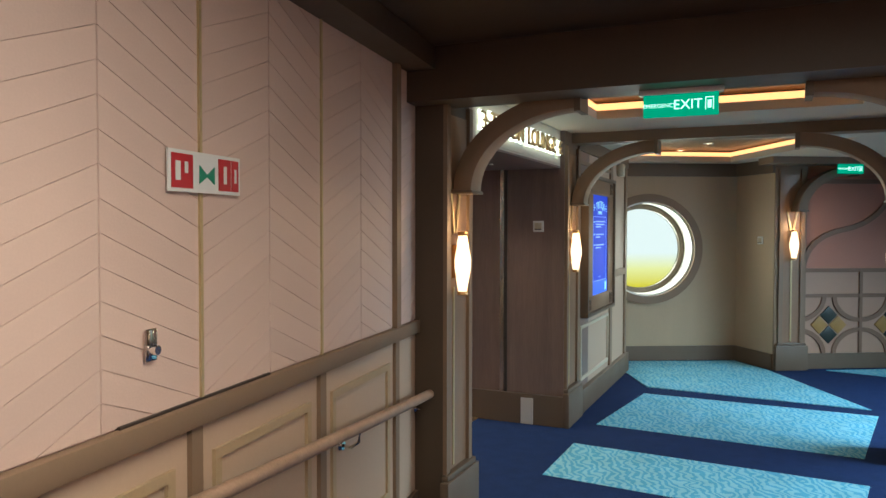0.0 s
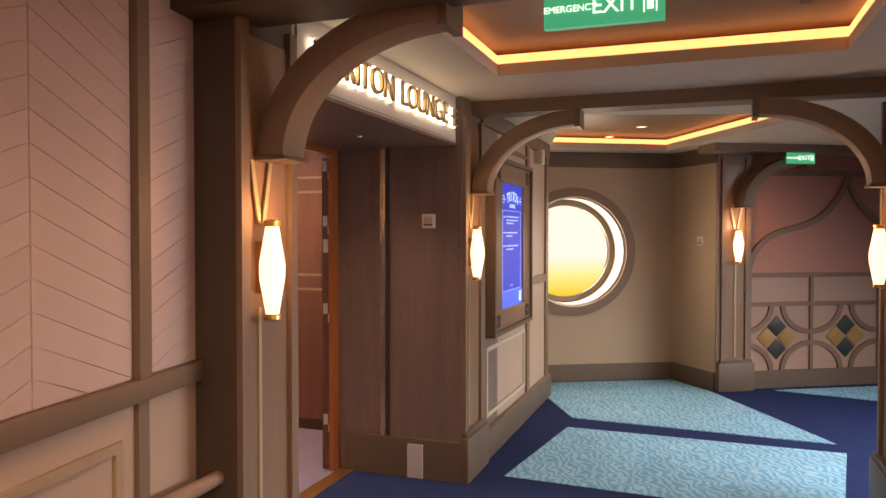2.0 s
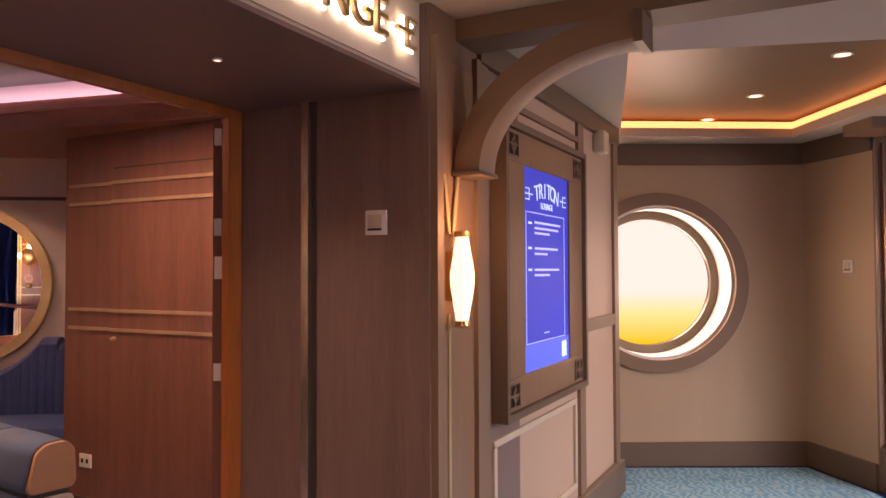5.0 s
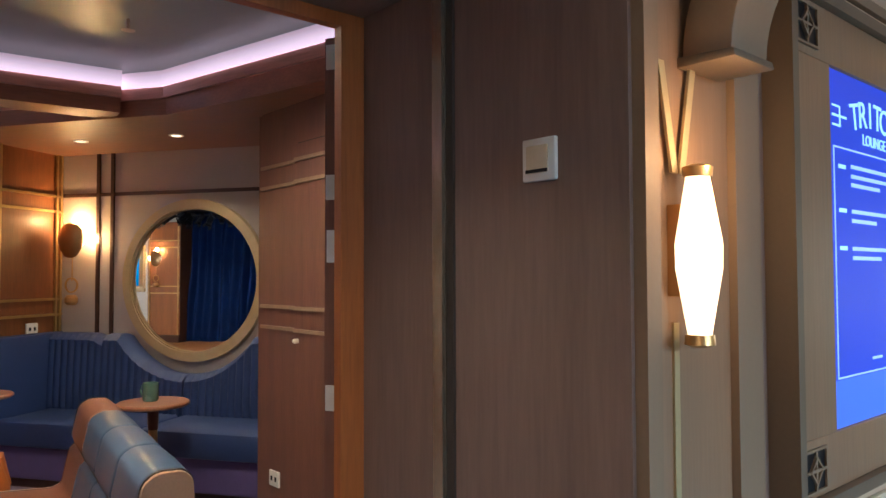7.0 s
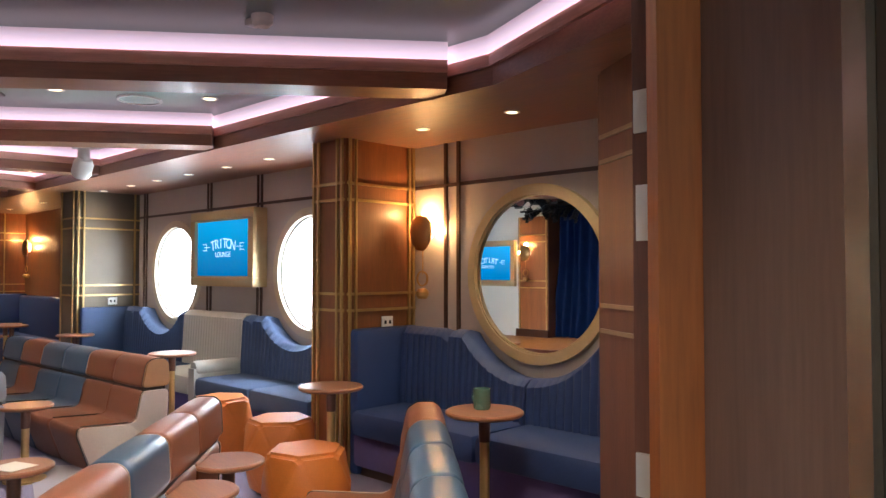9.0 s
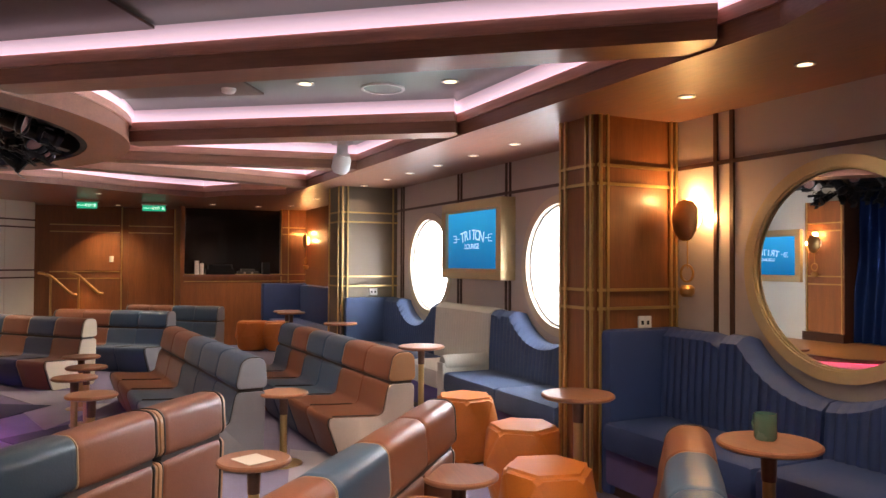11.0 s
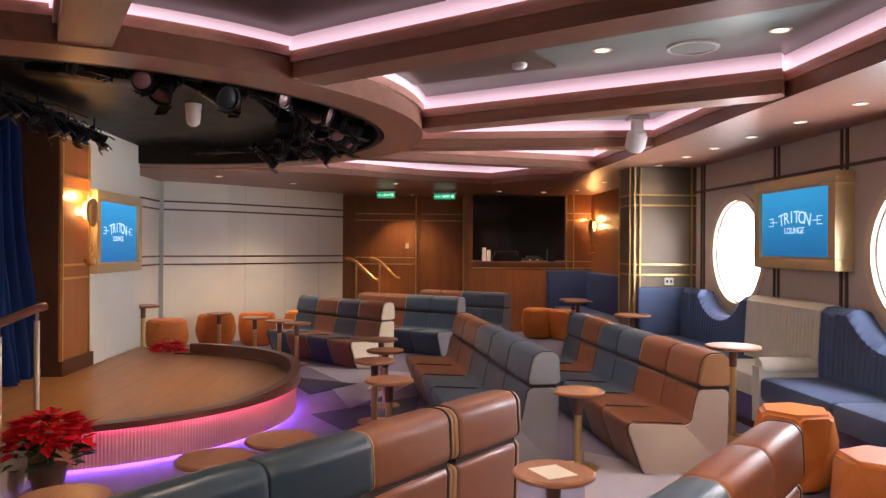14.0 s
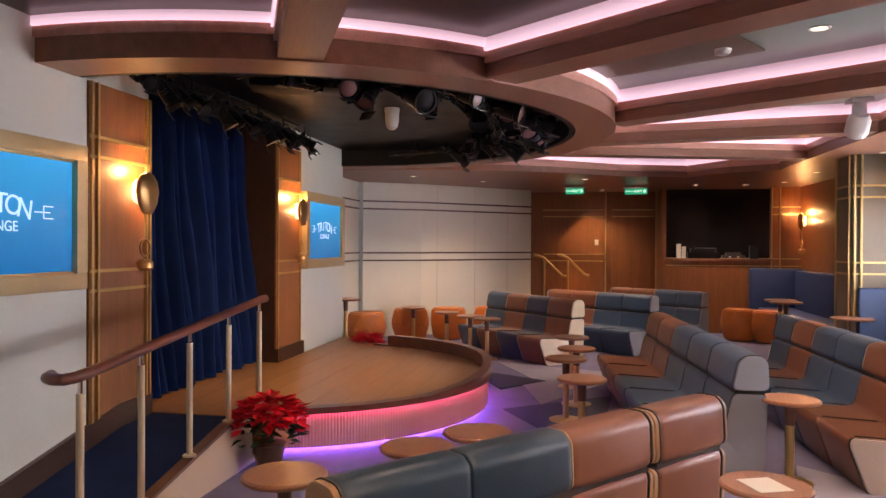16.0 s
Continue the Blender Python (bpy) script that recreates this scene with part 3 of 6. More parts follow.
structure("wall_portal_header", boxm(-0.85, -0.05, 0.22, 2.08, 2.035, 2.5), M_CEILH, HALL, "cream portal header with the sign", "wall")
structure("wall_portal_under", boxm(-0.84, -0.045, 0.225, 2.075, 2.02, 2.034), M_WOODG, HALL, "greyed walnut underside of the portal", "wall")
structure("door_frame", merge(boxm(-0.865, -0.834, 2.008, 2.079, 0, 1.985), boxm(-0.865, -0.834, 0.22, 2.079, 1.985, 2.034)), M_JAMB, HALL, "orange wooden door frame", "door frame")
SCRW = HALL @ pose(-0.02, 2.46, 0, 0, 0, 90)      # x along the wall past the doors
structure("wall_screen", boxm(0.001, 2.16, 0.0, 0.5, 0, 2.5), M_CREAMP, SCRW, "cream panelled wall with the menu screen", "wall")
FAR = Matrix.Translation((2.40, 8.63, 0)) @ Matrix.Rotation(radians(3), 4, "Z")
structure("wall_porthole", holed(-2.2, 1.08, 0, 2.6, 0.0, 1.31, 0.56, 0, 0.34), M_CREAMW, FAR, "beige grasscloth wall round the porthole", "wall")
slab("wall_niche", [(3.46, 8.70), (3.62, 8.05), (3.8, 8.05), (3.8, 8.9)], 0, 2.6, M_CREAMW, I4, "beige return wall with a switch")
LAT = Matrix.Translation((3.62, 8.05, 0)) @ Matrix.Rotation(radians(4.8), 4, "Z")
structure("wall_lattice", boxm(0.3, 3.2, 0.06, 0.2, 0, 2.6), M_ROSE, LAT, "dusty rose panelled wall", "wall")


def bench_profile():
    return [(-0.07, 0.0), (0.45, 0.0), (0.545, 0.26), (0.535, 0.305), (0.19, 0.285), (0.145, 0.305), (0.105, 0.50), (-0.085, 0.50)]


def rounded(pts, r, n=4):
    """A polygon with its corners turned into short arcs."""
    out = []
    for i, p in enumerate(pts):
        p, q, w = Vector(p), Vector(pts[i - 1]), Vector(pts[(i + 1) % len(pts)])
        k = min(r, (q - p).length * 0.45, (w - p).length * 0.45)
        a, c = p + (q - p).normalized() * k, p + (w - p).normalized() * k
        for j in range(n + 1):
            t = j / n
            out.append(tuple(a * (1 - t) ** 2 + p * 2 * t * (1 - t) + c * t * t))
    return out


def cushion(pts, x0, x1, puff=0.012):
    """An upholstered block, its outline pushed along x and drawn in towards both ends."""
    bm = bmesh.new()
    cy, cz = sum(p[0] for p in pts) / len(pts), sum(p[1] for p in pts) / len(pts)
    span = max(abs(p[0] - cy) + abs(p[1] - cz) for p in pts)
    rings = []
    for t, k in ((0.0, 1.6), (0.006, 0.75), (0.02, 0.25), (0.06, 0.0), (0.5, -0.35), (0.94, 0.0), (0.98, 0.25), (0.994, 0.75), (1.0, 1.6)):
        f = 1 - k * puff / span
        rings.append([bm.verts.new((x0 + (x1 - x0) * t, cy + (y - cy) * f, cz + (z - cz) * f)) for y, z in pts])
    n = len(pts)
    for p, q in zip(rings, rings[1:]):
        for i in range(n):
            bm.faces.new((p[i], p[(i + 1) % n], q[(i + 1) % n], q[i]))
    bm.faces.new(rings[0])
    bm.faces.new(list(reversed(rings[-1])))
    bmesh.ops.recalc_face_normals(bm, faces=bm.faces)
    return bm


M_HEADEND = surface("tan_leather_end", (0.40, 0.21, 0.10), 0.4, 0, 0.14, 5, 0.06, 130)
M_PIPING = surface("tan_leather_piping", (0.46, 0.31, 0.19), 0.45, 0, 0.1, 8, 0.02)


def bench(at, to, seats, end="brown", flip=False):
    """A row of leather seats from the point at to the point to, which face to the right hand of that way (left if flip)."""
    a, b = Vector(at), Vector(to)
    d = (b - a).normalized()
    mm = Matrix.Translation((*a, 0)) @ Matrix.Rotation(math.atan2(d.y, d.x), 4, "Z")
    w = (b - a).length / len(seats)
    k = 1 if flip else -1
    ob = thing("lounge_bench", mm, "low lounge seat row in " + ", ".join(sorted({{"b": "chestnut", "g": "slate", "d": "charcoal", "n": "navy", "c": "cream"}[c] for c in seats})) + " leather", "bench", "lounge benches")
    mats = {"b": M_BROWNL, "g": M_GREYL, "d": M_DARKL, "n": M_BLUEL, "c": M_CREAML}
    prof = [(k * y, z) for y, z in bench_profile()]
    head = [(k * y, z) for y, z in ((0.112, 0.515), (-0.098, 0.515), (-0.088, 0.685), (-0.055, 0.716), (0.03, 0.716), (0.075, 0.685))]
    body, roll = rounded(prof, 0.035), rounded(head, 0.04)
    for i, c in enumerate(seats):
        x0, x1 = i * w + 0.003, (i + 1) * w - 0.003
        part("seat", cushion(body, x0, x1, 0.02), mats[c], ob)
        part("headrest", cushion(roll, x0, x1, 0.02), mats[c], ob)
        seam = [(k * y, z) for y, z in ((0.18, 0.292), (0.5, 0.311), (0.505, 0.303), (0.18, 0.283))]
        part("seat_seam", prism(seam, x0 + 0.02, x0 + 0.026, "yz"), M_SEAM, ob, "dark stitched seam")
        if i and seats[i - 1] != c:
            part("piping", merge(prism([(y * 0.985, z * 0.993) for y, z in body], i * w - 0.003, i * w + 0.003, "yz"), prism([(y * 0.97, (z - 0.6) * 0.97 + 0.6) for y, z in roll], i * w - 0.0025, i * w + 0.0025, "yz")), M_PIPING, ob, "pale tan piping")
    sh = {"brown": M_SHELLB, "grey": M_SHELLG, "cream": M_CREAML, "tan": M_HEADEND}[end]
    for x0, x1 in ((-0.022, 0.0), (len(seats) * w, len(seats) * w + 0.022)):
        part("end_panel", cushion([(y * 0.985, z * 0.985 + 0.003) for y, z in body], x0, x1, 0.008), sh, ob, "pale moulded end panel")
        part("headrest_end", cushion([(y * 0.95, (z - 0.615) * 0.95 + 0.615) for y, z in roll], x0, x1, 0.012), M_HEADEND if end == "brown" else sh, ob, "pale headrest end")
        e = 0.0 if x0 < 0 else len(seats) * w
        part("piping", merge(prism([(y * 1.004, z * 1.004 - 0.001) for y, z in body], e - 0.003, e + 0.003, "yz"), prism([(y, z + 0.001) for y, z in roll], e - 0.003, e + 0.003, "yz")), M_SEAM, ob, "dark piping round the end")
    part("seam", boxm(0.003, len(seats) * w - 0.003, *sorted((k * 0.09, k * -0.072)), 0.485, 0.53), M_SEAM, ob, "dark shadow gap")
    return ob


bench((-4.60, 6.62), (-7.35, 6.07), "bbggbg", "brown", True)
bench((-4.54, 5.605), (-7.2, 4.95), "gggbb", "grey", True)
bench((-1.76, 4.39), (-2.90, 5.08), "ddb", "tan", True)
bench((-2.935, 5.11), (-3.31, 5.345), "b", "tan", True)
bench((-1.40, 5.43), (-2.82, 6.35), "bgbb", "brown", True)
bench((-0.64, 6.20), (-2.05, 7.13), "gggb", "brown", True)
bench((-8.40, 4.03), (-9.50, 2.75), "bnbg", "cream", True)
bench((-9.50, 4.80), (-10.30, 3.38), "ggbb", "grey", True)
bench((-10.47, 5.40), (-11.15, 4.15), "ggbb", "grey", True)


def round_table(x, y, h, r, kind="beech", stem=M_GOLD):
    ob = thing("side_table", pose(x, y, 0), "small round %s side table on a gold stem" % kind, "table", "side tables")
    part("tabletop", lathe([(r - 0.012, h - 0.024), (r, h - 0.016), (r, h - 0.006), (r - 0.008, h)], 40), M_TABLE if kind == "beech" else M_TABLED, ob)
    part("stem", lathe([(0.024, 0.02), (0.024, h - 0.14)], 16), stem, ob, "gold stem")
    part("collar", lathe([(0.027, h - 0.15), (0.03, h - 0.024)], 16), M_TABLED, ob, "dark wooden collar")
    part("base", lathe([(0.125, 0.001), (0.125, 0.012), (0.03, 0.022)], 32), stem, ob, "round gold base plate")
    return ob


for x, y in ((-4.58, 5.81), (-3.28, 4.36), (-2.95, 4.19), (-2.43, 3.86), (-2.91, 5.55), (-4.82, 4.61), (-5.63, 4.37), (-6.21, 4.36), (-6.95, 4.2), (-2.45, 6.34), (-2.07, 6.07), (-8.3, 3.0), (-8.55, 2.72), (-8.9, 2.3), (-9.4, 1.65)):
    round_table(x, y, 0.48, 0.16)
for x, y in ((-5.43, 6.98), (-3.07, 7.19), (-1.93, 7.41), (-9.85, 6.33), (-10.2, 6.3), (-8.25, 1.2), (-7.9, 6.7)):
    round_table(x, y, 0.66, 0.19)


def ottoman(x, y, r=0.23, h=0.43, turn=0):
    ob = thing("ottoman", pose(x, y, 0, 0, 0, turn), "faceted tan orange leather ottoman", "ottoman", "ottomans")
    bm = bmesh.new()
    rows = []
    for i, (rr, z) in enumerate(((r * 0.80, 0.0), (r * 1.04, h * 0.50), (r * 0.90, h))):
        rows.append([bm.verts.new((rr * math.cos(math.pi / 3 * (k + 0.5 * (i % 2))), rr * math.sin(math.pi / 3 * (k + 0.5 * (i % 2))), z)) for k in range(6)])
    for i, (p, q) in enumerate(zip(rows, rows[1:])):
        for k in range(6):
            l = (k + 1) % 6
            if i % 2 == 0:
                bm.faces.new((p[k], p[l], q[k]))
                bm.faces.new((p[l], q[l], q[k]))
            else:
                bm.faces.new((p[k], p[l], q[l]))
                bm.faces.new((p[k], q[l], q[k]))
    bm.faces.new(rows[-1])
    bm.faces.new(list(reversed(rows[0])))
    bmesh.ops.recalc_face_normals(bm, faces=bm.faces)
    bmesh.ops.bevel(bm, geom=list(bm.edges), offset=0.02, segments=3, affect="EDGES", clamp_overlap=True)
    part("cushion", moved(bm, Matrix.Translation((0, 0, 0.012))), M_ORANGE, ob)
    part("foot", lathe([(r * 0.62, 0.0), (r * 0.62, 0.016)], 24), M_SEAM, ob, "dark recessed foot")
    return ob


for i, (x, y) in enumerate(((-3.40, 7.02), (-2.60, 6.80), (-4.36, 7.0), (-8.85, 1.20), (-9.62, 1.52), (-9.92, 1.98), (-10.3, 2.5), (-11.25, 5.88), (-11.1, 6.27))):
    ottoman(x, y, 0.23 if i < 3 else 0.27, turn=i * 23)

# ---- lounge things ----
GZ = ((1.92, 1.81), (1.18, 1.07))      # heights of the paired gilt rails


def panelling(name, x0, x1, y, m, side=-1, z0=0.0, verts=(), material=M_WOOD, label="walnut panelling with gilt rails", metal=M_GOLD, z1=SOF, base=None, face=True):
    """A panelled face in x from x0 to x1 at depth y; side is the way that it looks in y."""
    ob = thing(name, m, label, "wall panelling")
    if face:
        part("panel", boxm(x0, x1, *sorted((y, y + side * 0.012)), z0, z1), material, ob)
    f = y + side * 0.012
    for zz in GZ:
        for z in zz:
            part("rail", boxm(x0, x1, *sorted((f, f + side * 0.012)), z - 0.009, z + 0.009), metal, ob, "thin gilt rail")
    for v in verts:
        part("stile", boxm(v - 0.009, v + 0.009, *sorted((f, f + side * 0.015)), z0, z1), metal, ob, "thin gilt stile")
    if base:
        part("skirting", boxm(x0, x1, *sorted((y, y + side * 0.03)), z0, z0 + base), M_BASEB, ob, "dark skirting")
    return ob


# the pillar between the bays and the far column
structure("wall_pier_1", boxm(-1.95, -1.6, -0.62, 0.0, 0, SOF), M_WOOD, LOUNGE, "walnut clad pier between the bays", "wall")
panelling("pier_panelling", -1.95, -1.6, -0.62, LOUNGE, -1, verts=(-1.93, -1.88, -1.67, -1.62), face=False)
P90 = LOUNGE @ pose(-1.6, 0, 0, 0, 0, 90)
panelling("pier_panelling", -0.62, 0.0, 0.0, P90, -1, verts=(-0.6, -0.55, -0.06, -0.02), face=False)
structure("wall_pier_2", boxm(-6.62, -6.22, -0.70, 0.0, 0, SOF), M_BRONZE, LOUNGE, "olive bronze clad pier between the bays", "wall")
P91 = LOUNGE @ pose(-6.22, 0, 0, 0, 0, 90)
panelling("pier_panelling", -0.70, 0.0, 0.0, P91, -1, verts=(-0.68, -0.62, -0.06), face=False)
panelling("pier_panelling", -6.62, -6.22, -0.70, LOUNGE, -1, verts=(-6.6, -6.24), face=False)
# entrance panelling with a hidden door
panelling("entry_panelling", -2.90, -0.9, 2.87, HALL, -1, verts=(), material=M_WOODE, metal=M_OAK, base=0.08, label="walnut entry wall with pale rails")
ob = thing("service_door", HALL, "flush hidden walnut service door in the panelling", "door")
part("leaf", boxm(-2.50, -1.62, 2.828, 2.857, 0.09, 2.0), M_WOODE, ob)
part("shadow_gap", merge(boxm(-2.512, -2.502, 2.852, 2.857, 0.09, 2.012), boxm(-2.51, -1.62, 2.852, 2.857, 2.003, 2.013)), M_SEAM, ob)
part("knob", moved(lathe([(0.012, 0), (0.012, 0.02), (0.006, 0.03)], 12, "y"), Matrix.Translation((-2.465, 2.828, 1.02))), M_STEEL, ob, "small steel knob")
for z in GZ[0] + GZ[1]:
    part("rail", boxm(-2.49, -1.63, 2.816, 2.828, z - 0.009, z + 0.009), M_OAK, ob, "pale wooden rail")
# the open leaf of the entrance doors, seen on its edge
DL = HALL @ pose(-0.885, 2.022, 0, 0, 0, 118)
ob = thing("lounge_door", DL, "open dark walnut entrance door with steel hinges", "door")
part("leaf", boxm(0, 0.72, -0.03, 0.03, 0.01, 1.97), M_WOODE, ob)
for z in (1.895, 1.55, 1.0, 0.3):
    h = part("hinge", merge(boxm(-0.006, 0.0, -0.004, 0.024, z - 0.01, z + 0.055), boxm(-0.006, 0.0, -0.034, -0.006, z - 0.06, z - 0.012)), M_SATIN, ob, "bright steel hinge")
part("label_plate", boxm(-0.004, 0.0, -0.008, 0.022, 1.375, 1.46), M_WHITEP, ob, "white plate")


def socket(m, name="wall_socket", label="white double wall socket"):
    ob = thing(name, m, label, "socket", "wall sockets")
    part("plate", boxm(-0.05, 0.05, -0.012, 0.0, -0.04, 0.04, bev=0.004), M_WHITEP, ob)
    part("slot", boxm(-0.03, -0.012, -0.014, -0.011, -0.012, 0.012), M_BLACKG, ob)
    part("slot", boxm(0.012, 0.03, -0.014, -0.011, -0.012, 0.012), M_BLACKG, ob)


socket(HALL @ pose(-2.735, 2.857, 0.29))
socket(P90 @ pose(-0.27, -0.013, 0.98))
socket(P91 @ pose(-0.30, -0.003, 1.0))
socket(LOUNGE @ pose(-10.31, -0.3, 0.9, 0, 0, 90))

# dark strips on the linen walls
for v in (-6.04, -4.57, -3.64, -1.15, -1.27):
    if v > -1.3:
        structure("trim_strip", boxm(v - 0.014, v + 0.014, -0.012, 0, 0, SOF), M_BASEB, LOUNGE, "dark vertical strip", "trim")
    else:
        structure("trim_strip", merge(boxm(v - 0.045, v - 0.02, -0.012, 0, 0, SOF), boxm(v + 0.02, v + 0.045, -0.012, 0, 0, SOF)), M_BASEB, LOUNGE, "dark paired vertical strips", "trim")
structure("trim_rail_windows", boxm(-6.2, -1.95, -0.010, -0.0005, 1.94, 1.965), M_BASEB, LOUNGE, "dark horizontal strip", "trim")
structure("trim_rail_mirror", boxm(-1.6, 1.5, -0.010, -0.0005, 1.915, 1.94), M_BASEB, LOUNGE, "dark horizontal strip", "trim")

# portholes
for i, (cx, cz, r) in enumerate(PORT):
    ob = thing("window_%d" % (i + 1), LOUNGE @ pose(cx, 0, cz), "round porthole with bright daylight behind", "window", "", "structure")
    part("window_frame", moved(ring(0.485, 0.555, -0.03, 0.02, 64), Matrix.Rotation(radians(90), 4, "X")), M_CREAML, ob, "cream round frame")
    part("window_sill", moved(ring(0.47, 0.497, -0.14, -0.02, 64), Matrix.Rotation(radians(90), 4, "X")), M_WHITEP, ob, "white round reveal")
    pane = part("pane", moved(lathe([(0.49, -0.003), (0.49, 0.003)], 64, "y"), Matrix.Translation((0, 0.12, 0))), M_GLASS, ob)
    pane.visible_shadow = False
structure("backdrop", boxm(-9.5, 0.5, 1.2, 1.25, -1.5, 4.0), G_SKYW, LOUNGE, "white glare of sea and sky outside", "backdrop")


# round mirror
ob = thing("round_mirror", LOUNGE @ pose(-0.47, -0.002, 1.315), "large round wall mirror in a gilt frame", "mirror")
part("glass", lathe([(0.50, 0.004), (0.50, 0.02)], 80, "y"), M_MIRROR, ob, "silvered mirror glass")
part("frame", moved(merge(ring(0.495, 0.555, 0.0, 0.05, 80), ring(0.485, 0.505, 0.03, 0.04, 80)), Matrix.Rotation(radians(90), 4, "X")), M_GOLDP, ob, "gilt round frame")


def tv(m, w, h, group="wall screens", deep=0.0):
    """A framed screen in x and z round the origin that looks to -y."""
    m = m @ pose(0, deep, 0)
    ob = thing("wall_screen", m, "blue television screen in a deep gilt frame", "television", group)
    fw = 0.085
    part("frame", merge(boxm(-w / 2, w / 2, -0.15, -0.002, h / 2 - fw, h / 2, bev=0.006), boxm(-w / 2, w / 2, -0.15, -0.002, -h / 2, -h / 2 + fw, bev=0.006),
                        boxm(-w / 2, -w / 2 + fw, -0.149, -0.003, -h / 2 + fw, h / 2 - fw), boxm(w / 2 - fw, w / 2, -0.149, -0.003, -h / 2 + fw, h / 2 - fw)), M_GOLDP, ob, "gilt frame")
    for a, b, c, d in ((-w / 2 + fw, w / 2 - fw, h / 2 - fw - 0.012, h / 2 - fw), (-w / 2 + fw, w / 2 - fw, -h / 2 + fw, -h / 2 + fw + 0.012)):
        part("inner_bead", boxm(a, b, -0.128, -0.1, c, d), M_GOLD, ob)
    s = part("screen", boxm(-w / 2 + fw - 0.002, w / 2 - fw + 0.002, -0.118, -0.1, -h / 2 + fw - 0.002, h / 2 - fw + 0.002), G_TVG, ob, "lit blue screen")
    t = "TRITON"
    for i, ch in enumerate(t):
        u = (i - 2.5) / 2.5
        q = words("letter", ch, 0.135, G_TVL, pose(u * 0.185, -0.12, 0.045 - 0.022 * u * u, 90, 0.0, 0), s, 0.001)
        q.matrix_local = pose(u * 0.185, -0.12, 0.045 - 0.022 * u * u, 90, u * 10, 0)
    words("caption", "LOUNGE", 0.07, G_TVL, pose(0, -0.12, -0.06, 90, 0, 0), s, 0.001)
    for k in (-1, 1):
        part("trident", merge(boxm(min(k * 0.25, k * 0.36), max(k * 0.25, k * 0.36), -0.121, -0.1185, 0.012, 0.018), boxm(min(k * 0.31, k * 0.38), max(k * 0.31, k * 0.38), -0.121, -0.1185, 0.042, 0.048),
                              boxm(min(k * 0.31, k * 0.38), max(k * 0.31, k * 0.38), -0.121, -0.1185, -0.018, -0.012), boxm(min(k * 0.31, k * 0.316), max(k * 0.31, k * 0.316), -0.1212, -0.1187, -0.018, 0.048)), G_TVL, s)
    return ob


def tv_gradient():
    m, t, b = nodes_of("tv_blue_gradient")
    N, L = t.nodes, t.links
    co, sep, ramp = N.new("ShaderNodeTexCoord"), N.new("ShaderNodeSeparateXYZ"), N.new("ShaderNodeValToRGB")
    L.new(co.outputs["Generated"], sep.inputs[0])
    L.new(sep.outputs["Z"], ramp.inputs[0])
    ramp.color_ramp.elements[0].color, ramp.color_ramp.elements[1].color = (0.0, 0.10, 0.25, 1), (0.01, 0.25, 0.50, 1)
    L.new(ramp.outputs[0], b.inputs["Base Color"])
    L.new(ramp.outputs[0], b.inputs["Emission Color"])
    b.inputs["Emission Strength"].default_value = 0.8
    b.inputs["Roughness"].default_value = 0.2
    return m


G_TVG = tv_gradient()
tv(LOUNGE @ pose(-4.10, 0, 1.55), 1.16, 0.72)
tv(LOUNGE @ pose(-1.46, LWD, 1.47, 0, 0, 180), 1.22, 0.76, deep=0.09)
tv(LOUNGE @ pose(-5.95, LWD, 1.47, 0, 0, 180), 1.20, 0.76, deep=0.09)


def balloon_sconce(m):
    """A wall lamp like a small hot-air balloon, on a wall in x and z that looks to -y."""
    ob = thing("balloon_sconce", m, "brass balloon wall lamp with a glowing back", "wall lamp", "balloon lamps")
    part("envelope", moved(lathe([(0.02, -0.135), (0.05, -0.125), (0.092, -0.07), (0.108, 0.0), (0.095, 0.06), (0.06, 0.1), (0.01, 0.115)], 28), Matrix.Translation((0, -0.09, 0)) @ Matrix.Diagonal((1, 0.32, 1, 1))), M_BRASS, ob, "brass balloon disc")
    part("glow_disc", moved(lathe([(0.075, 0.0), (0.075, 0.012)], 28, "y"), Matrix.Translation((0, -0.03, 0))), G_SCONCE, ob, "glowing lamp disc")
    part("stem", merge(tube([(0, -0.07, -0.13), (0, -0.07, -0.30)], 0.004, 8), tube([(0, -0.02, -0.42), (0, -0.10, -0.42)], 0.008, 8)), M_BRASS, ob)
    part("hoop", moved(ring(0.045, 0.055, -0.005, 0.005, 28), Matrix.Translation((0, -0.075, -0.33)) @ Matrix.Rotation(radians(90), 4, "X")), M_BRASS, ob, "thin brass hoop")
    part("basket", moved(lathe([(0.03, -0.05), (0.045, -0.03), (0.045, 0.0), (0.03, 0.02)], 20), Matrix.Translation((0, -0.075, -0.42))), M_BRASS, ob)
    lamp("balloon_sconce_light", "POINT", m @ pose(0, -0.055, 0.125), 5.5, (1.0, 0.55, 0.20), 0.03)
    lamp("balloon_sconce_light", "POINT", m @ pose(0.125, -0.05, 0.0), 4, (1.0, 0.55, 0.20), 0.03)
    return ob


balloon_sconce(LOUNGE @ pose(-1.43, -0.002, 1.61))
balloon_sconce(LOUNGE @ pose(-2.53, LWD + 0.03, 1.64, 0, 0, 180))
balloon_sconce(LOUNGE @ pose(-5.08, LWD + 0.03, 1.64, 0, 0, 180))
balloon_sconce(LOUNGE @ pose(-10.0, -0.002, 1.70))
PIL = LOUNGE @ pose(0, LWD, 0, 0, 0, 180)
panelling("stage_panelling", 2.14, 2.73, 0.0, PIL, -1, verts=(2.16, 2.21, 2.68, 2.715), base=0.0, label="walnut pilaster with gilt rails beside the stage")
panelling("stage_panelling", 4.705, 5.30, 0.0, PIL, -1, verts=(4.73, 5.27), label="walnut pilaster with gilt rails beside the stage")
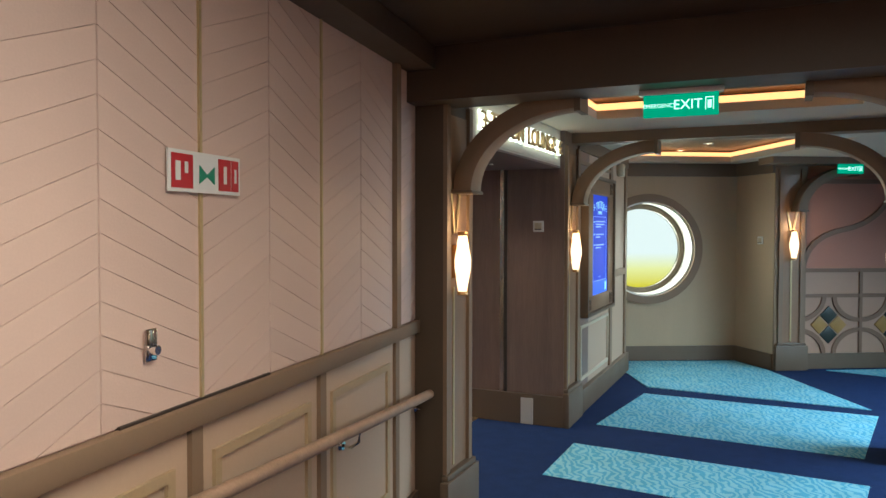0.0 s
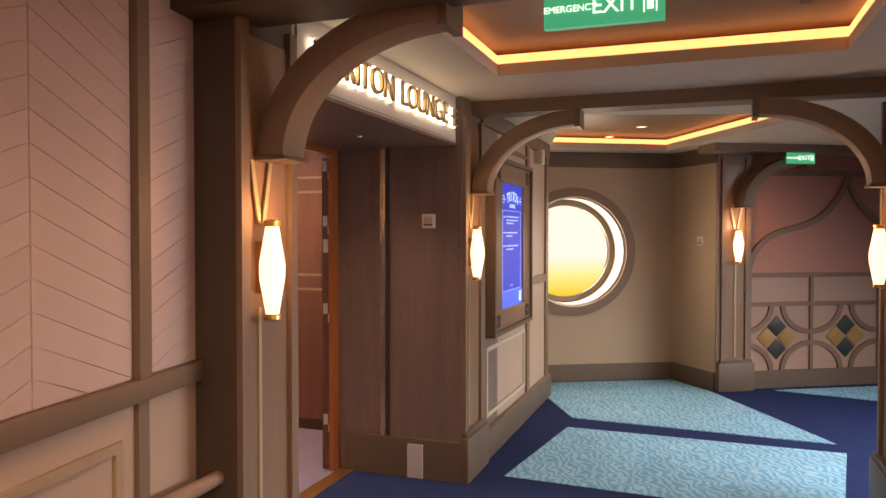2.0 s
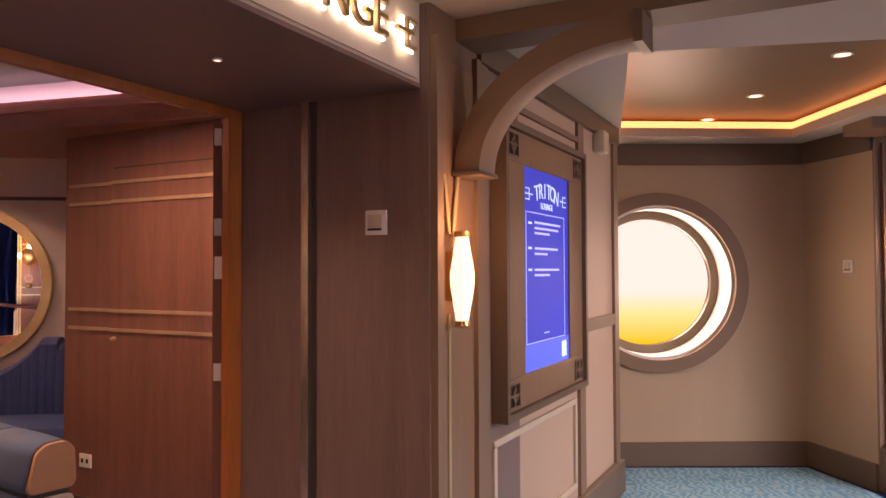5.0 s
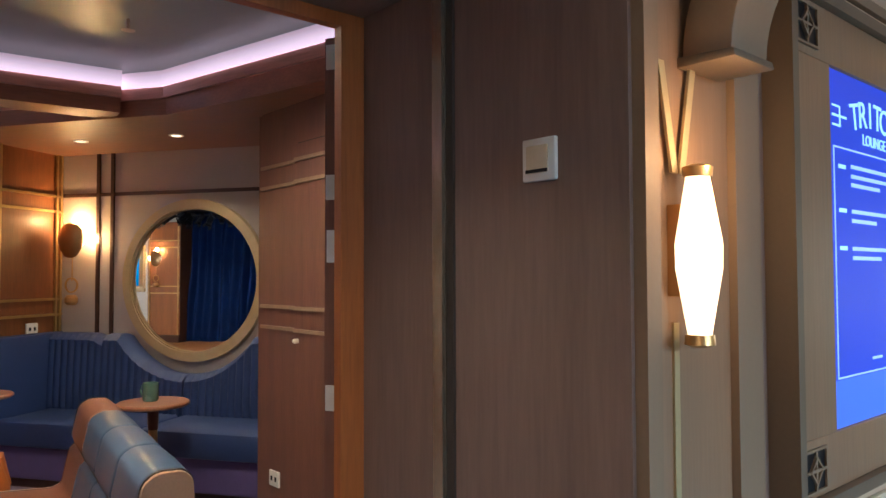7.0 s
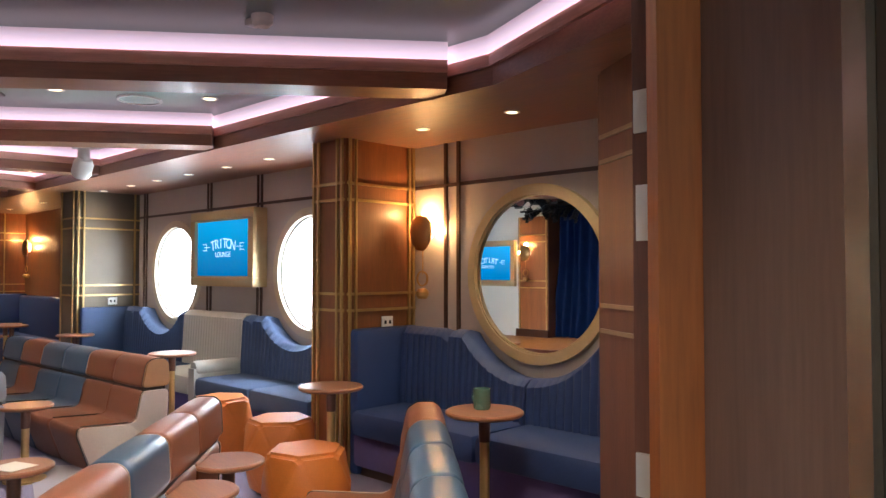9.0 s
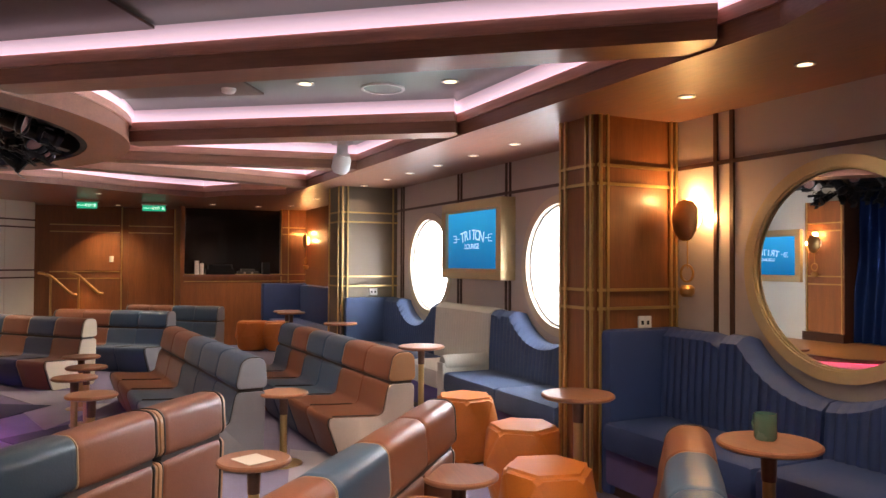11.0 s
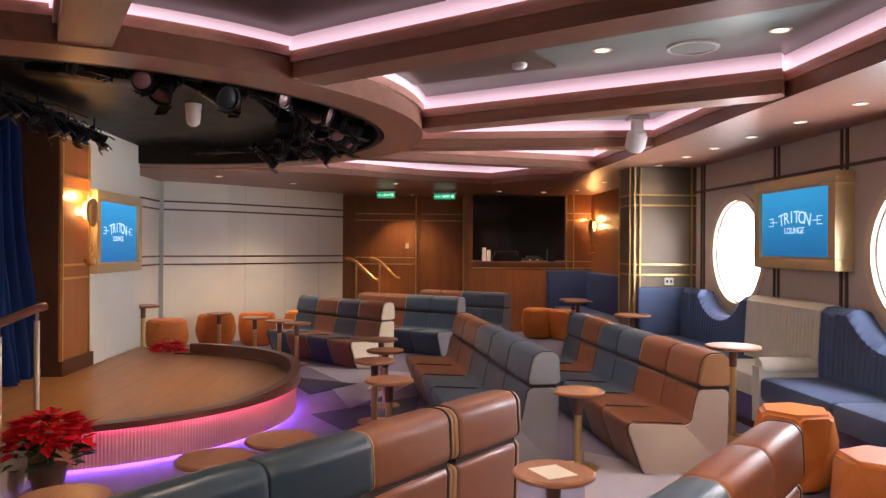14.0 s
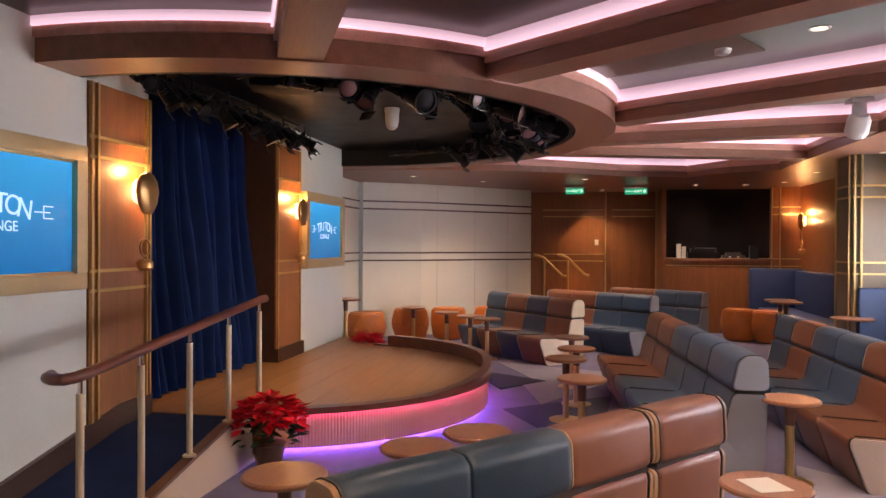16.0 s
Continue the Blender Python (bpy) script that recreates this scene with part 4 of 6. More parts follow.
structure("baseboard_stage", merge(prism([(-2.73, 0.0), (2.0, 0.0), (2.0, 0.12), (-1.0, 0.12), (-2.42, 0.40), (-2.73, 0.40)], LWD, LWD + 0.03, "xz"), boxm(-5.34, -4.70, LWD, LWD + 0.035, 0.0, 0.40)), M_BASEB, LOUNGE, "dark brown skirting along the stage wall", "baseboard")
for v in (-6.72, -7.35, -7.47):
    structure("trim_strip", boxm(v - 0.02, v + 0.02, LWD - 0.42, LWD - 0.40, 0, SOF), M_BASEB, LOUNGE, "dark vertical strip", "trim")
for z in GZ[0] + GZ[1]:
    z += 0.03
    structure("trim_rail_white", boxm(-8.7, -6.65, LWD - 0.42, LWD - 0.405, z - 0.01, z + 0.01), M_BASEB, LOUNGE, "dark horizontal strip", "trim")
    for (xa, ya), (xb, yb) in (((-8.68, -6.30), (-9.15, -5.55)), ((-9.15, -5.55), (-10.62, -4.03))):
        dd = Vector((xb - xa, yb - ya))
        structure("trim_rail_white", boxm(0, dd.length, -0.012, 0.0, z - 0.011, z + 0.011), M_BASEB, LOUNGE @ pose(xa, ya, 0) @ Matrix.Rotation(math.atan2(dd.y, dd.x), 4, "Z") @ Matrix.Diagonal((1, 1, 1, 1)), "dark horizontal strip", "trim")
# panel joints of the white wall
dd = Vector((-1.47, 1.52))
M_JOINT = surface("pale_panel_joint", (0.50, 0.46, 0.40), 0.6, 0, 0.05, 5, 0)
for u in (0.28, 0.98, 1.62):
    structure("trim_joint", boxm(u - 0.003, u + 0.003, -0.0025, 0.002, 0, SOF), M_JOINT, LOUNGE @ pose(-9.15, -5.55, 0) @ Matrix.Rotation(math.atan2(dd.y, dd.x), 4, "Z"), "panel joint", "trim")

# stage
SC, SR, DECK = (-4.46, -5.6), 1.56, 0.28


def arc(r, a0, a1, n):
    return [(SC[0] + r * math.cos(radians(a0 + (a1 - a0) * k / n)), SC[1] + r * math.sin(radians(a0 + (a1 - a0) * k / n))) for k in range(n + 1)]


ob = thing("stage", LOUNGE, "round wooden stage with a pink lit ribbed skirt", "stage")
part("deck", prism(arc(SR, 18, 168, 64) + [(-6.6, LWD + 0.04), (-4.72, LWD + 0.04), (-4.72, -6.95), (-2.74, -6.95), (-2.74, LWD + 0.035), (-2.74, -5.12)], 0.05, DECK), M_DECK, ob, "worn oak stage boards")
for k in range(14):
    y = -6.85 + k * 0.2
    xs = math.sqrt(max(SR * SR - (y - SC[1]) ** 2, 0)) if y > SC[1] else SR
    part("board_joint", boxm(max(SC[0] - xs, -6.2 if y > LWD + 0.05 else -4.7) + 0.03, min(SC[0] + xs, -2.75) - 0.03, y - 0.0015, y + 0.0015, DECK, DECK + 0.0012), M_DECKJ, ob)
part("base", prism(arc(SR - 0.12, 10, 170, 48), 0.0, 0.055), M_BLACK, ob, "black recessed base")
skirt = bmesh.new()
n = 420
lo, hi = [], []
for k in range(n + 1):
    a = radians(14 + (172 - 14) * k / n)
    r = SR + 0.012 + (0.0035 if k % 2 else 0.0)
    lo.append(skirt.verts.new((SC[0] + r * math.cos(a), SC[1] + r * math.sin(a), 0.036)))
    hi.append(skirt.verts.new((SC[0] + r * math.cos(a), SC[1] + r * math.sin(a), DECK - 0.02)))
for k in range(n):
    skirt.faces.new((lo[k], hi[k], hi[k + 1], lo[k + 1]))
part("skirt", skirt, M_PINKSK, ob, "ribbed pink skirt")
part("nosing", merge(ring(SR + 0.037, SR + 0.05, DECK - 0.026, DECK - 0.0119, 96, 14, 172, *SC), ring(SR - 0.04, SR + 0.05, DECK - 0.012, DECK + 0.014, 96, 14, 172, *SC)), M_RAIL, ob, "dark wooden edge")
part("glow_strip", ring(SR + 0.022, SR + 0.034, DECK - 0.019, DECK - 0.0125, 96, 14, 172, *SC), G_PINK, ob, "pink light strip under the edge")
curb = bmesh.new()
rows = []
for k in range(61):
    a = radians(52 + (166 - 52) * k / 60)
    h = 0.095 * min(1, k / 30.0)
    rows.append([curb.verts.new((SC[0] + r * math.cos(a), SC[1] + r * math.sin(a), DECK + z)) for r, z in ((SR - 0.03, 0.0), (SR + 0.045, 0.0), (SR + 0.045, 0.012 + h), (SR - 0.03, 0.012 + h))])
for p, q in zip(rows, rows[1:]):
    for i in range(4):
        curb.faces.new((p[i], p[(i + 1) % 4], q[(i + 1) % 4], q[i]))
curb.faces.new(rows[-1])
bmesh.ops.recalc_face_normals(curb, faces=curb.faces)
part("curb", curb, M_RAIL, ob, "raised dark wooden curb")
part("violet_strip", ring(SR - 0.085, SR - 0.07, 0.02, 0.045, 96, 14, 172, *SC), glow("violet_led_strip", (0.22, 0.10, 1.0), 55.0), ob, "violet light strip at the foot")
# ramp with its rail
ob = thing("stage_ramp", LOUNGE, "blue carpeted ramp up to the stage", "ramp")
part("carpet", prism([(-2.75, -0.02), (1.2, -0.02), (1.2, 0.004), (-1.0, 0.004), (-2.42, DECK - 0.01), (-2.75, DECK - 0.004)], LWD + 0.03, -5.3, "xz"), M_NAVY, ob, "navy carpet")
part("stringer", prism([(-2.85, 0.0), (-0.95, 0.0), (-0.95, 0.012), (-2.42, DECK + 0.012), (-2.85, DECK + 0.012)], -5.299, -5.26, "xz"), M_CREAMP, ob, "cream painted stringer")
part("stringer_cap", prism([(-2.85, DECK + 0.012), (-2.42, DECK + 0.012), (-0.95, 0.012), (-0.90, 0.012), (-2.41, DECK + 0.034), (-2.85, DECK + 0.034)], -5.31, -5.25, "xz"), M_TABLED, ob, "dark wooden cap")
ob = thing("handrail", LOUNGE, "mahogany handrail on brass posts along the ramp", "handrail")
RP = ((-2.88, 0.335), (-2.465, 0.335), (-2.03, 0.26), (-1.60, 0.175), (-1.175, 0.09))
for s, z in RP:
    zt = 0.782 + (-s - 1.175) * 0.105
    part("post", tube([(s, -5.28, z - 0.02), (s, -5.28, zt - 0.05)], 0.016, 12), M_POST, ob, "satin brass post")
    part("spigot", tube([(s, -5.28, zt - 0.051), (s, -5.28, zt)], 0.010, 10), M_CHROME, ob, "slim steel spigot")
    part("foot_plate", moved(lathe([(0.034, 0.0), (0.034, 0.008), (0.02, 0.014)], 18), Matrix.Translation((s, -5.28, z - 0.02))), M_POST, ob)
part("rail", tube([(-2.97, -5.28, 0.985), (-2.90, -5.28, 0.983), (-2.465, -5.28, 0.938), (-1.6, -5.28, 0.847), (-1.24, -5.28, 0.808), (-1.15, -5.285, 0.80), (-1.115, -5.31, 0.797), (-1.115, -5.36, 0.797), (-1.14, -5.40, 0.797), (-1.19, -5.42, 0.797)], 0.024, 16), M_RAIL, ob, "round mahogany rail")

for s, d in ((-3.4, -4.2), (-5.0, -4.1)):
    lamp("stage_light_beam", "SPOT", LOUNGE @ look((s, d, 2.2), (-4.3, -5.6, 0.3)), 55, (1.0, 0.68, 0.40), 0.05, 75, 0.9)

# curtain in folds
cb = bmesh.new()
cols = []
for k in range(241):
    u = k / 240
    x = -4.69 + 1.94 * u
    y = -6.15 + 0.055 * math.sin(u * 84 + 2.2 * math.sin(u * 9)) + 0.03 * math.sin(u * 31 + 1)
    cols.append([cb.verts.new((x + 0.012 * math.sin(j * 1.3 + k * 0.2), y * (1 + 0.003 * j) + 0.02 * math.sin(j * 0.7 + k * 0.05), 0.29 + j * 0.217)) for j in range(11)])
for p, q in zip(cols, cols[1:]):
    for j in range(10):
        cb.faces.new((p[j], q[j], q[j + 1], p[j + 1]))
cu = solid("stage_curtain", cb, M_CURTAIN, LOUNGE, "heavy midnight blue stage curtain in deep folds", "curtain")


# sofas
def channel_back(name, s0, s1, top, material, y0=-0.02, y1=-0.2, z0=0.38, rib=0.055):
    """A ribbed upholstered back in the lounge frame, with a curved top line."""
    bm = bmesh.new()
    n = max(int((s1 - s0) / (rib / 6)), 4)
    rows = []
    for k in range(n + 1):
        s = s0 + (s1 - s0) * k / n
        f = abs(math.sin(math.pi * (s - s0) / rib)) ** 0.6
        h = top(s)
        col = [(y0, z0), (y0, h - 0.02), ((y0 + y1) / 2 + 0.02, h), (y1 + 0.05, h - 0.008), (y1 + 0.015 - 0.014 * f, h - 0.045), (y1 - 0.02 * f, z0 + 0.3 * (h - z0)), (y1 - 0.02 * f, z0)]
        rows.append([bm.verts.new((s, y, z)) for y, z in col])
    for p, q in zip(rows, rows[1:]):
        for i in range(6):
            bm.faces.new((p[i], p[i + 1], q[i + 1], q[i]))
    bm.faces.new(rows[0])
    bm.faces.new(list(reversed(rows[-1])))
    bmesh.ops.recalc_face_normals(bm, faces=bm.faces)
    return bm


def scallop(cx, cz, r, h):
    def top(s):
        g = abs(s - cx)
        z = h
        if g < r:
            z = min(h, cz - math.sqrt(r * r - g * g))
        e = (g - r) / 0.12
        if 0 <= e < 1:
            z = h - 0.05 * (1 - e) ** 2
        return z
    return top


def seat_cushion(s0, s1, y0=-0.66, y1=-0.14, z0=0.27, z1=0.435):
    return boxm(s0 + 0.004, s1 - 0.004, y0, y1, z0, z1, bev=0.035)


ob = thing("corner_sofa", LOUNGE, "navy channelled velvet sofa curving under the mirror", "sofa", "built-in sofas")
top = scallop(-0.44, 1.31, 0.62, 0.95)
part("backrest", channel_back("b", -1.52, -0.44, top, M_VELVET), M_VELVET, ob, "ribbed navy back")
part("backrest", channel_back("b", -0.432, 0.8, top, M_VELVET), M_VELVET, ob, "ribbed navy back")
part("side_panel", boxm(-1.60, -1.50, -0.60, -0.02, 0.0, 0.95, bev=0.03), M_VELVET, ob)
part("seat", seat_cushion(-1.5, -0.44), M_VELVET, ob)
part("seat", seat_cushion(-0.44, 0.8), M_VELVET, ob)
part("plinth", boxm(-1.56, 0.8, -0.6, -0.05, 0.06, 0.28, bev=0.02), M_PURPLE, ob, "plum velvet plinth")
part("kick_board", boxm(-1.56, 0.8, -0.56, -0.05, 0.0, 0.07), M_BASEB, ob)
ob = thing("window_sofa", LOUNGE, "blue and ivory velvet sofa along the portholes", "sofa", "built-in sofas")
t1, t2 = scallop(-5.28, 1.32, 0.60, 0.94), scallop(-2.84, 1.32, 0.60, 0.94)
part("backrest", channel_back("b", -6.18, -4.72, t1, M_BLUEV), M_BLUEV, ob, "blue ribbed back")
part("backrest", channel_back("b", -4.715, -3.62, lambda s: 0.95, M_SOFAW, rib=0.05), M_SOFAW, ob, "ivory ribbed back")
part("backrest", channel_back("b", -3.615, -1.97, t2, M_BLUEV), M_BLUEV, ob, "blue ribbed back")
part("side_panel", boxm(-6.21, -6.13, -0.66, -0.02, 0.0, 0.94, bev=0.03), M_BLUEV, ob)
for s0, s1, mm in ((-6.13, -5.3, M_BLUEV), (-5.3, -4.5, M_BLUEV), (-4.5, -3.72, M_SOFAW), (-3.6, -2.75, M_BLUEV), (-2.75, -1.97, M_BLUEV)):
    part("seat", seat_cushion(s0, s1), mm, ob)
part("armrest", merge(moved(lathe([(0.055, -0.27), (0.065, -0.25), (0.065, 0.2), (0.055, 0.22)], 20, "y"), Matrix.Translation((-3.68, -0.4, 0.5))), boxm(-3.73, -3.63, -0.64, -0.1, 0.1, 0.5)), M_SOFAW, ob, "ivory rolled armrest")
part("plinth", boxm(-6.13, -1.97, -0.60, -0.05, 0.06, 0.275, bev=0.02), M_PURPLE, ob, "plum velvet plinth")
part("kick_board", boxm(-6.13, -1.97, -0.56, -0.05, 0.0, 0.07), M_BASEB, ob)
ob = thing("far_sofa", LOUNGE, "navy velvet corner seat in the far bay", "sofa", "built-in sofas")
part("backrest", boxm(-9.9, -6.7, -0.2, -0.02, 0.38, 0.98, bev=0.03), M_VELVET, ob)
part("backrest", boxm(-10.28, -10.1, -0.75, -0.02, 0.0, 1.0, bev=0.03), M_VELVET, ob)
part("seat", boxm(-10.1, -6.7, -0.66, -0.14, 0.1, 0.43, bev=0.03), M_VELVET, ob)

M_GEAR = surface("dark_grey_equipment", (0.03, 0.03, 0.034), 0.4, 0.2, 0.1, 12, 0.01)
# control booth, end doors, signs, stair rails
ob = thing("control_booth", LOUNGE, "dark glass fronted control booth with sound equipment", "booth")
part("counter", boxm(-10.5, -10.28, -1.96, -0.41, 1.11, 1.14), M_WOODX, ob)
part("glass", boxm(-10.405, -10.395, -1.94, -0.42, 1.14, 2.2), M_SCREENOFF, ob, "black glass front")
for y0, w, h in ((-1.78, 0.06, 0.22), (-1.70, 0.05, 0.18), (-1.62, 0.46, 0.09), (-1.58, 0.36, 0.15), (-0.72, 0.12, 0.2)):
    part("equipment", boxm(-10.38, -10.3, y0, y0 + w, 1.14, 1.14 + h), M_WHITEP if w < 0.1 else M_BLACKG, ob)
for y0, w, z0, h in ((-1.50, 0.30, 1.23, 0.07), (-1.12, 0.34, 1.14, 0.05), (-1.06, 0.22, 1.19, 0.04), (-0.66, 0.05, 1.14, 0.13)):
    part("equipment", boxm(-10.385, -10.31, y0, y0 + w, z0, z0 + h, bev=0.004), M_GEAR, ob, "dark sound equipment")
for y0, z0 in ((-1.46, 1.262), (-1.38, 1.262), (-1.30, 1.262), (-1.02, 1.165), (-0.9, 1.165)):
    part("dial", boxm(-10.309, -10.305, y0, y0 + 0.03, z0 - 0.008, z0 + 0.008), M_SATIN, ob)
P92 = LOUNGE @ pose(-10.32, 0, 0, 0, 0, 90)
ob = thing("booth_panelling", P92, "walnut booth front with thin gilt rails", "wall panelling")
for z in GZ[1]:
    part("rail", boxm(-1.94, 0.0, -0.012, 0.0, z - 0.045, z - 0.032), M_GOLD, ob)
for z in GZ[0]:
    part("rail", boxm(-0.42, 0.0, -0.012, 0.0, z - 0.008, z + 0.008), M_GOLD, ob)
for v in (-0.41, -0.29):
    part("stile", boxm(v - 0.008, v + 0.008, -0.014, 0.0, 0, SOF), M_GOLD, ob)
part("knob", merge(boxm(-0.46, -0.43, -0.03, -0.012, 0.62, 0.72), boxm(-0.39, -0.36, -0.03, -0.012, 0.62, 0.72)), M_STEEL, ob)
P93 = LOUNGE @ pose(-11.1, 0, 0, 0, 0, 90)
for a, b in ((-3.85, -2.85), (-2.72, -2.04)):
    ob = thing("panel_door", P93, "closed walnut door with gilt rails", "door", "end doors")
    part("leaf", boxm(a, b, -0.03, 0.0, 0.0, 2.12), M_WOOD, ob)
    for z in GZ[0] + GZ[1]:
        if z > 1.5 or a < -3:
            part("rail", boxm(a, b, -0.042, -0.03, z - 0.008, z + 0.008), M_GOLD, ob)
    part("stile", boxm(b + 0.02, b + 0.04, -0.045, 0.0, 0.0, SOF), M_GOLD, ob)
part_sw = thing("wall_switch", P93 @ pose(-2.97, -0.03, 1.38), "small white wall switch", "switch")
part("plate", boxm(-0.03, 0.03, -0.012, 0, -0.045, 0.045, bev=0.004), M_WHITEP, part_sw)
for x0, d0 in ((-10.35, -3.95), (-10.93, -3.585)):
    ob = thing("stair_rail", LOUNGE, "brass stair handrail going down", "handrail", "stair rails")
    part("rail", tube([(x0, d0 - 0.02, 1.17), (x0, d0 + 0.04, 1.165), (x0, d0 + 0.15, 1.12), (x0, d0 + 0.43, 0.845), (x0, d0 + 0.50, 0.835)], 0.022, 12), M_BRASS, ob, "slim brass rail")
    part("post", tube([(x0, d0 + 0.15, 0.0), (x0, d0 + 0.15, 1.11)], 0.018, 12), M_BRASS, ob, "brass post")
    part("bracket", moved(lathe([(0.03, 0.0), (0.03, 0.01), (0.012, 0.03)], 14), Matrix.Translation((x0, d0 + 0.15, 0.0))), M_BRASS, ob)
lamp("stair_downlight", "SPOT", LOUNGE @ pose(-10.75, -3.1, 2.15), 26, (1.0, 0.6, 0.25), 0.04, 90)
lamp("stair_rail_light", "SPOT", LOUNGE @ look((-10.9, -3.28, 0.97), (-11.1, -3.2, 0.2)), 9, (1.0, 0.55, 0.16), 0.02, 120)


def exit_sign(m, w, h, text=True):
    ob = thing("exit_sign", m, "green lit emergency exit sign under the ceiling", "exit sign", "exit signs")
    part("case", boxm(-w / 2 - 0.02, w / 2 + 0.02, -0.02, 0.03, h / 2, h / 2 + 0.025), M_WHITEP, ob)
    s = part("plate", boxm(-w / 2, w / 2, -0.012, 0.012, -h / 2, h / 2), G_EXIT, ob, "glowing green plate")
    words("exit_text", "EXIT", h * 0.62, G_WHITE, pose(w * 0.10, -0.0135, 0.0, 90, 0, 0), s, 0.001)
    words("emergency_text", "EMERGENCY", h * 0.26, G_WHITE, pose(-w * 0.275, -0.0135, 0.0, 90, 0, 0), s, 0.001)
    part("pictogram", merge(boxm(w * 0.33, w * 0.34, -0.0145, -0.0125, -h * 0.28, h * 0.28), boxm(w * 0.43, w * 0.44, -0.0145, -0.0125, -h * 0.28, h * 0.28), boxm(w * 0.33, w * 0.44, -0.0145, -0.0126, h * 0.26, h * 0.3), boxm(w * 0.36, w * 0.41, -0.0145, -0.0126, -h * 0.2, h * 0.15)), G_WHITE, s)
    return ob


exit_sign(LOUNGE @ pose(-9.6, -3.33, 2.13, 0, 0, 80), 0.26, 0.085)
exit_sign(LOUNGE @ pose(-9.75, -2.44, 2.13, 0, 0, 80), 0.32, 0.085)


# ceiling fittings
def downlight(m, name="downlight", watts=0.0, group="downlights", r=0.055, spread=115):
    ob = thing(name, m, "small round recessed ceiling downlight", "ceiling light", group)
    part("trim_ring", moved(ring(r * 0.72, r, -0.006, 0.0, 28), I4), M_WHITEP, ob)
    part("lens", lathe([(r * 0.7, -0.003), (r * 0.7, 0.0)], 24), G_LAMP, ob, "glowing lens")
    if watts:
        lamp("downlight_lamp", "SPOT", m @ pose(0, 0, -0.02), watts * 1.25, (1.0, 0.77, 0.54), 0.06, spread, 0.8)
    return ob


for s, d, w in ((-1.93, -3.71, 52), (-3.05, -2.92, 44), (-2.61, -2.1, 55), (-2.15, -1.31, 0), (0.0, -2.6, 58), (-0.4, -4.2, 44), (-4.6, -2.4, 48), (-5.4, -1.6, 0), (-6.62, -2.04, 46), (-6.94, -1.13, 0), (-6.3, -2.9, 44), (-4.2, -1.5, 0), (0.9, -4.6, 30)):
    downlight(LOUNGE @ pose(s, d, CEI), watts=w)
# fill added in the form of a downlight, brightens the entry wall
downlight(LOUNGE @ pose(0.95, -2.25, CEI), watts=105, spread=160)
for s, w in ((-0.3, 26), (-1.01, 5), (-2.75, 8), (-3.4, 0), (-4.08, 8), (-4.73, 0), (-5.33, 8), (-6.05, 8), (-8.0, 20), (-9.4, 20)):
    downlight(LOUNGE @ pose(s, -0.48, SOF), watts=w, r=0.045)
for s, d, w in ((0.9, -0.9, 40), (1.75, -1.2, 18)):
    downlight(LOUNGE @ pose(s, d, SOF), watts=w, r=0.045)
for s, d, w in ((-8.6, -3.2, 52), (-8.8, -4.6, 64), (-7.9, -5.4, 56), (-9.75, -1.6, 34), (-9.8, -0.9, 30), (-10.6, -2.9, 40)):
    downlight(LOUNGE @ pose(s, d, SOF), watts=w, r=0.045)
for s, d in ((-2.5, -1.62), (-4.9, -2.0)):
    ob = thing("ceiling_speaker", LOUNGE @ pose(s, d, CEI), "flat round ceiling loudspeaker grille", "loudspeaker", "ceiling speakers")
    part("grille", lathe([(0.12, -0.008), (0.125, -0.004), (0.125, 0.0)], 36), M_CEIL, ob)
    part("trim_ring", ring(0.125, 0.14, -0.012, 0.0, 36), M_WHITEP, ob)
for s, d in ((-2.89, -2.52), (-0.55, -1.92), (-5.6, -2.6)):
    ob = thing("smoke_detector", LOUNGE @ pose(s, d, CEI), "white smoke detector on the ceiling", "smoke detector", "smoke detectors")
    part("body", lathe([(0.03, -0.05), (0.045, -0.035), (0.05, 0.0)], 20), M_WHITEP, ob)
    part("sounder", boxm(-0.1, -0.05, -0.03, 0.03, -0.03, 0.0, bev=0.006), M_WHITEP, ob)
ob = thing("ceiling_camera", LOUNGE @ pose(-4.63, -1.2, CEI), "white swivelling camera hanging from the ceiling", "camera")
part("bracket", boxm(-0.08, 0.08, -0.08, 0.08, -0.03, 0.0, bev=0.008), M_WHITEP, ob)
part("neck", lathe([(0.055, -0.14), (0.05, -0.02)], 20), M_WHITEP, ob)
part("body", moved(lathe([(0.07, -0.13), (0.085, -0.1), (0.085, 0.0), (0.06, 0.05)], 24), Matrix.Translation((0, 0, -0.16)) @ Matrix.Rotation(radians(35), 4, "Y")), M_WHITEP, ob)
ob = thing("sprinkler", LOUNGE @ pose(0.35, -1.75, CEI), "small brass ceiling sprinkler", "sprinkler")
part("head", lathe([(0.03, -0.05), (0.006, -0.045), (0.006, 0.0)], 14), M_STEEL, ob)


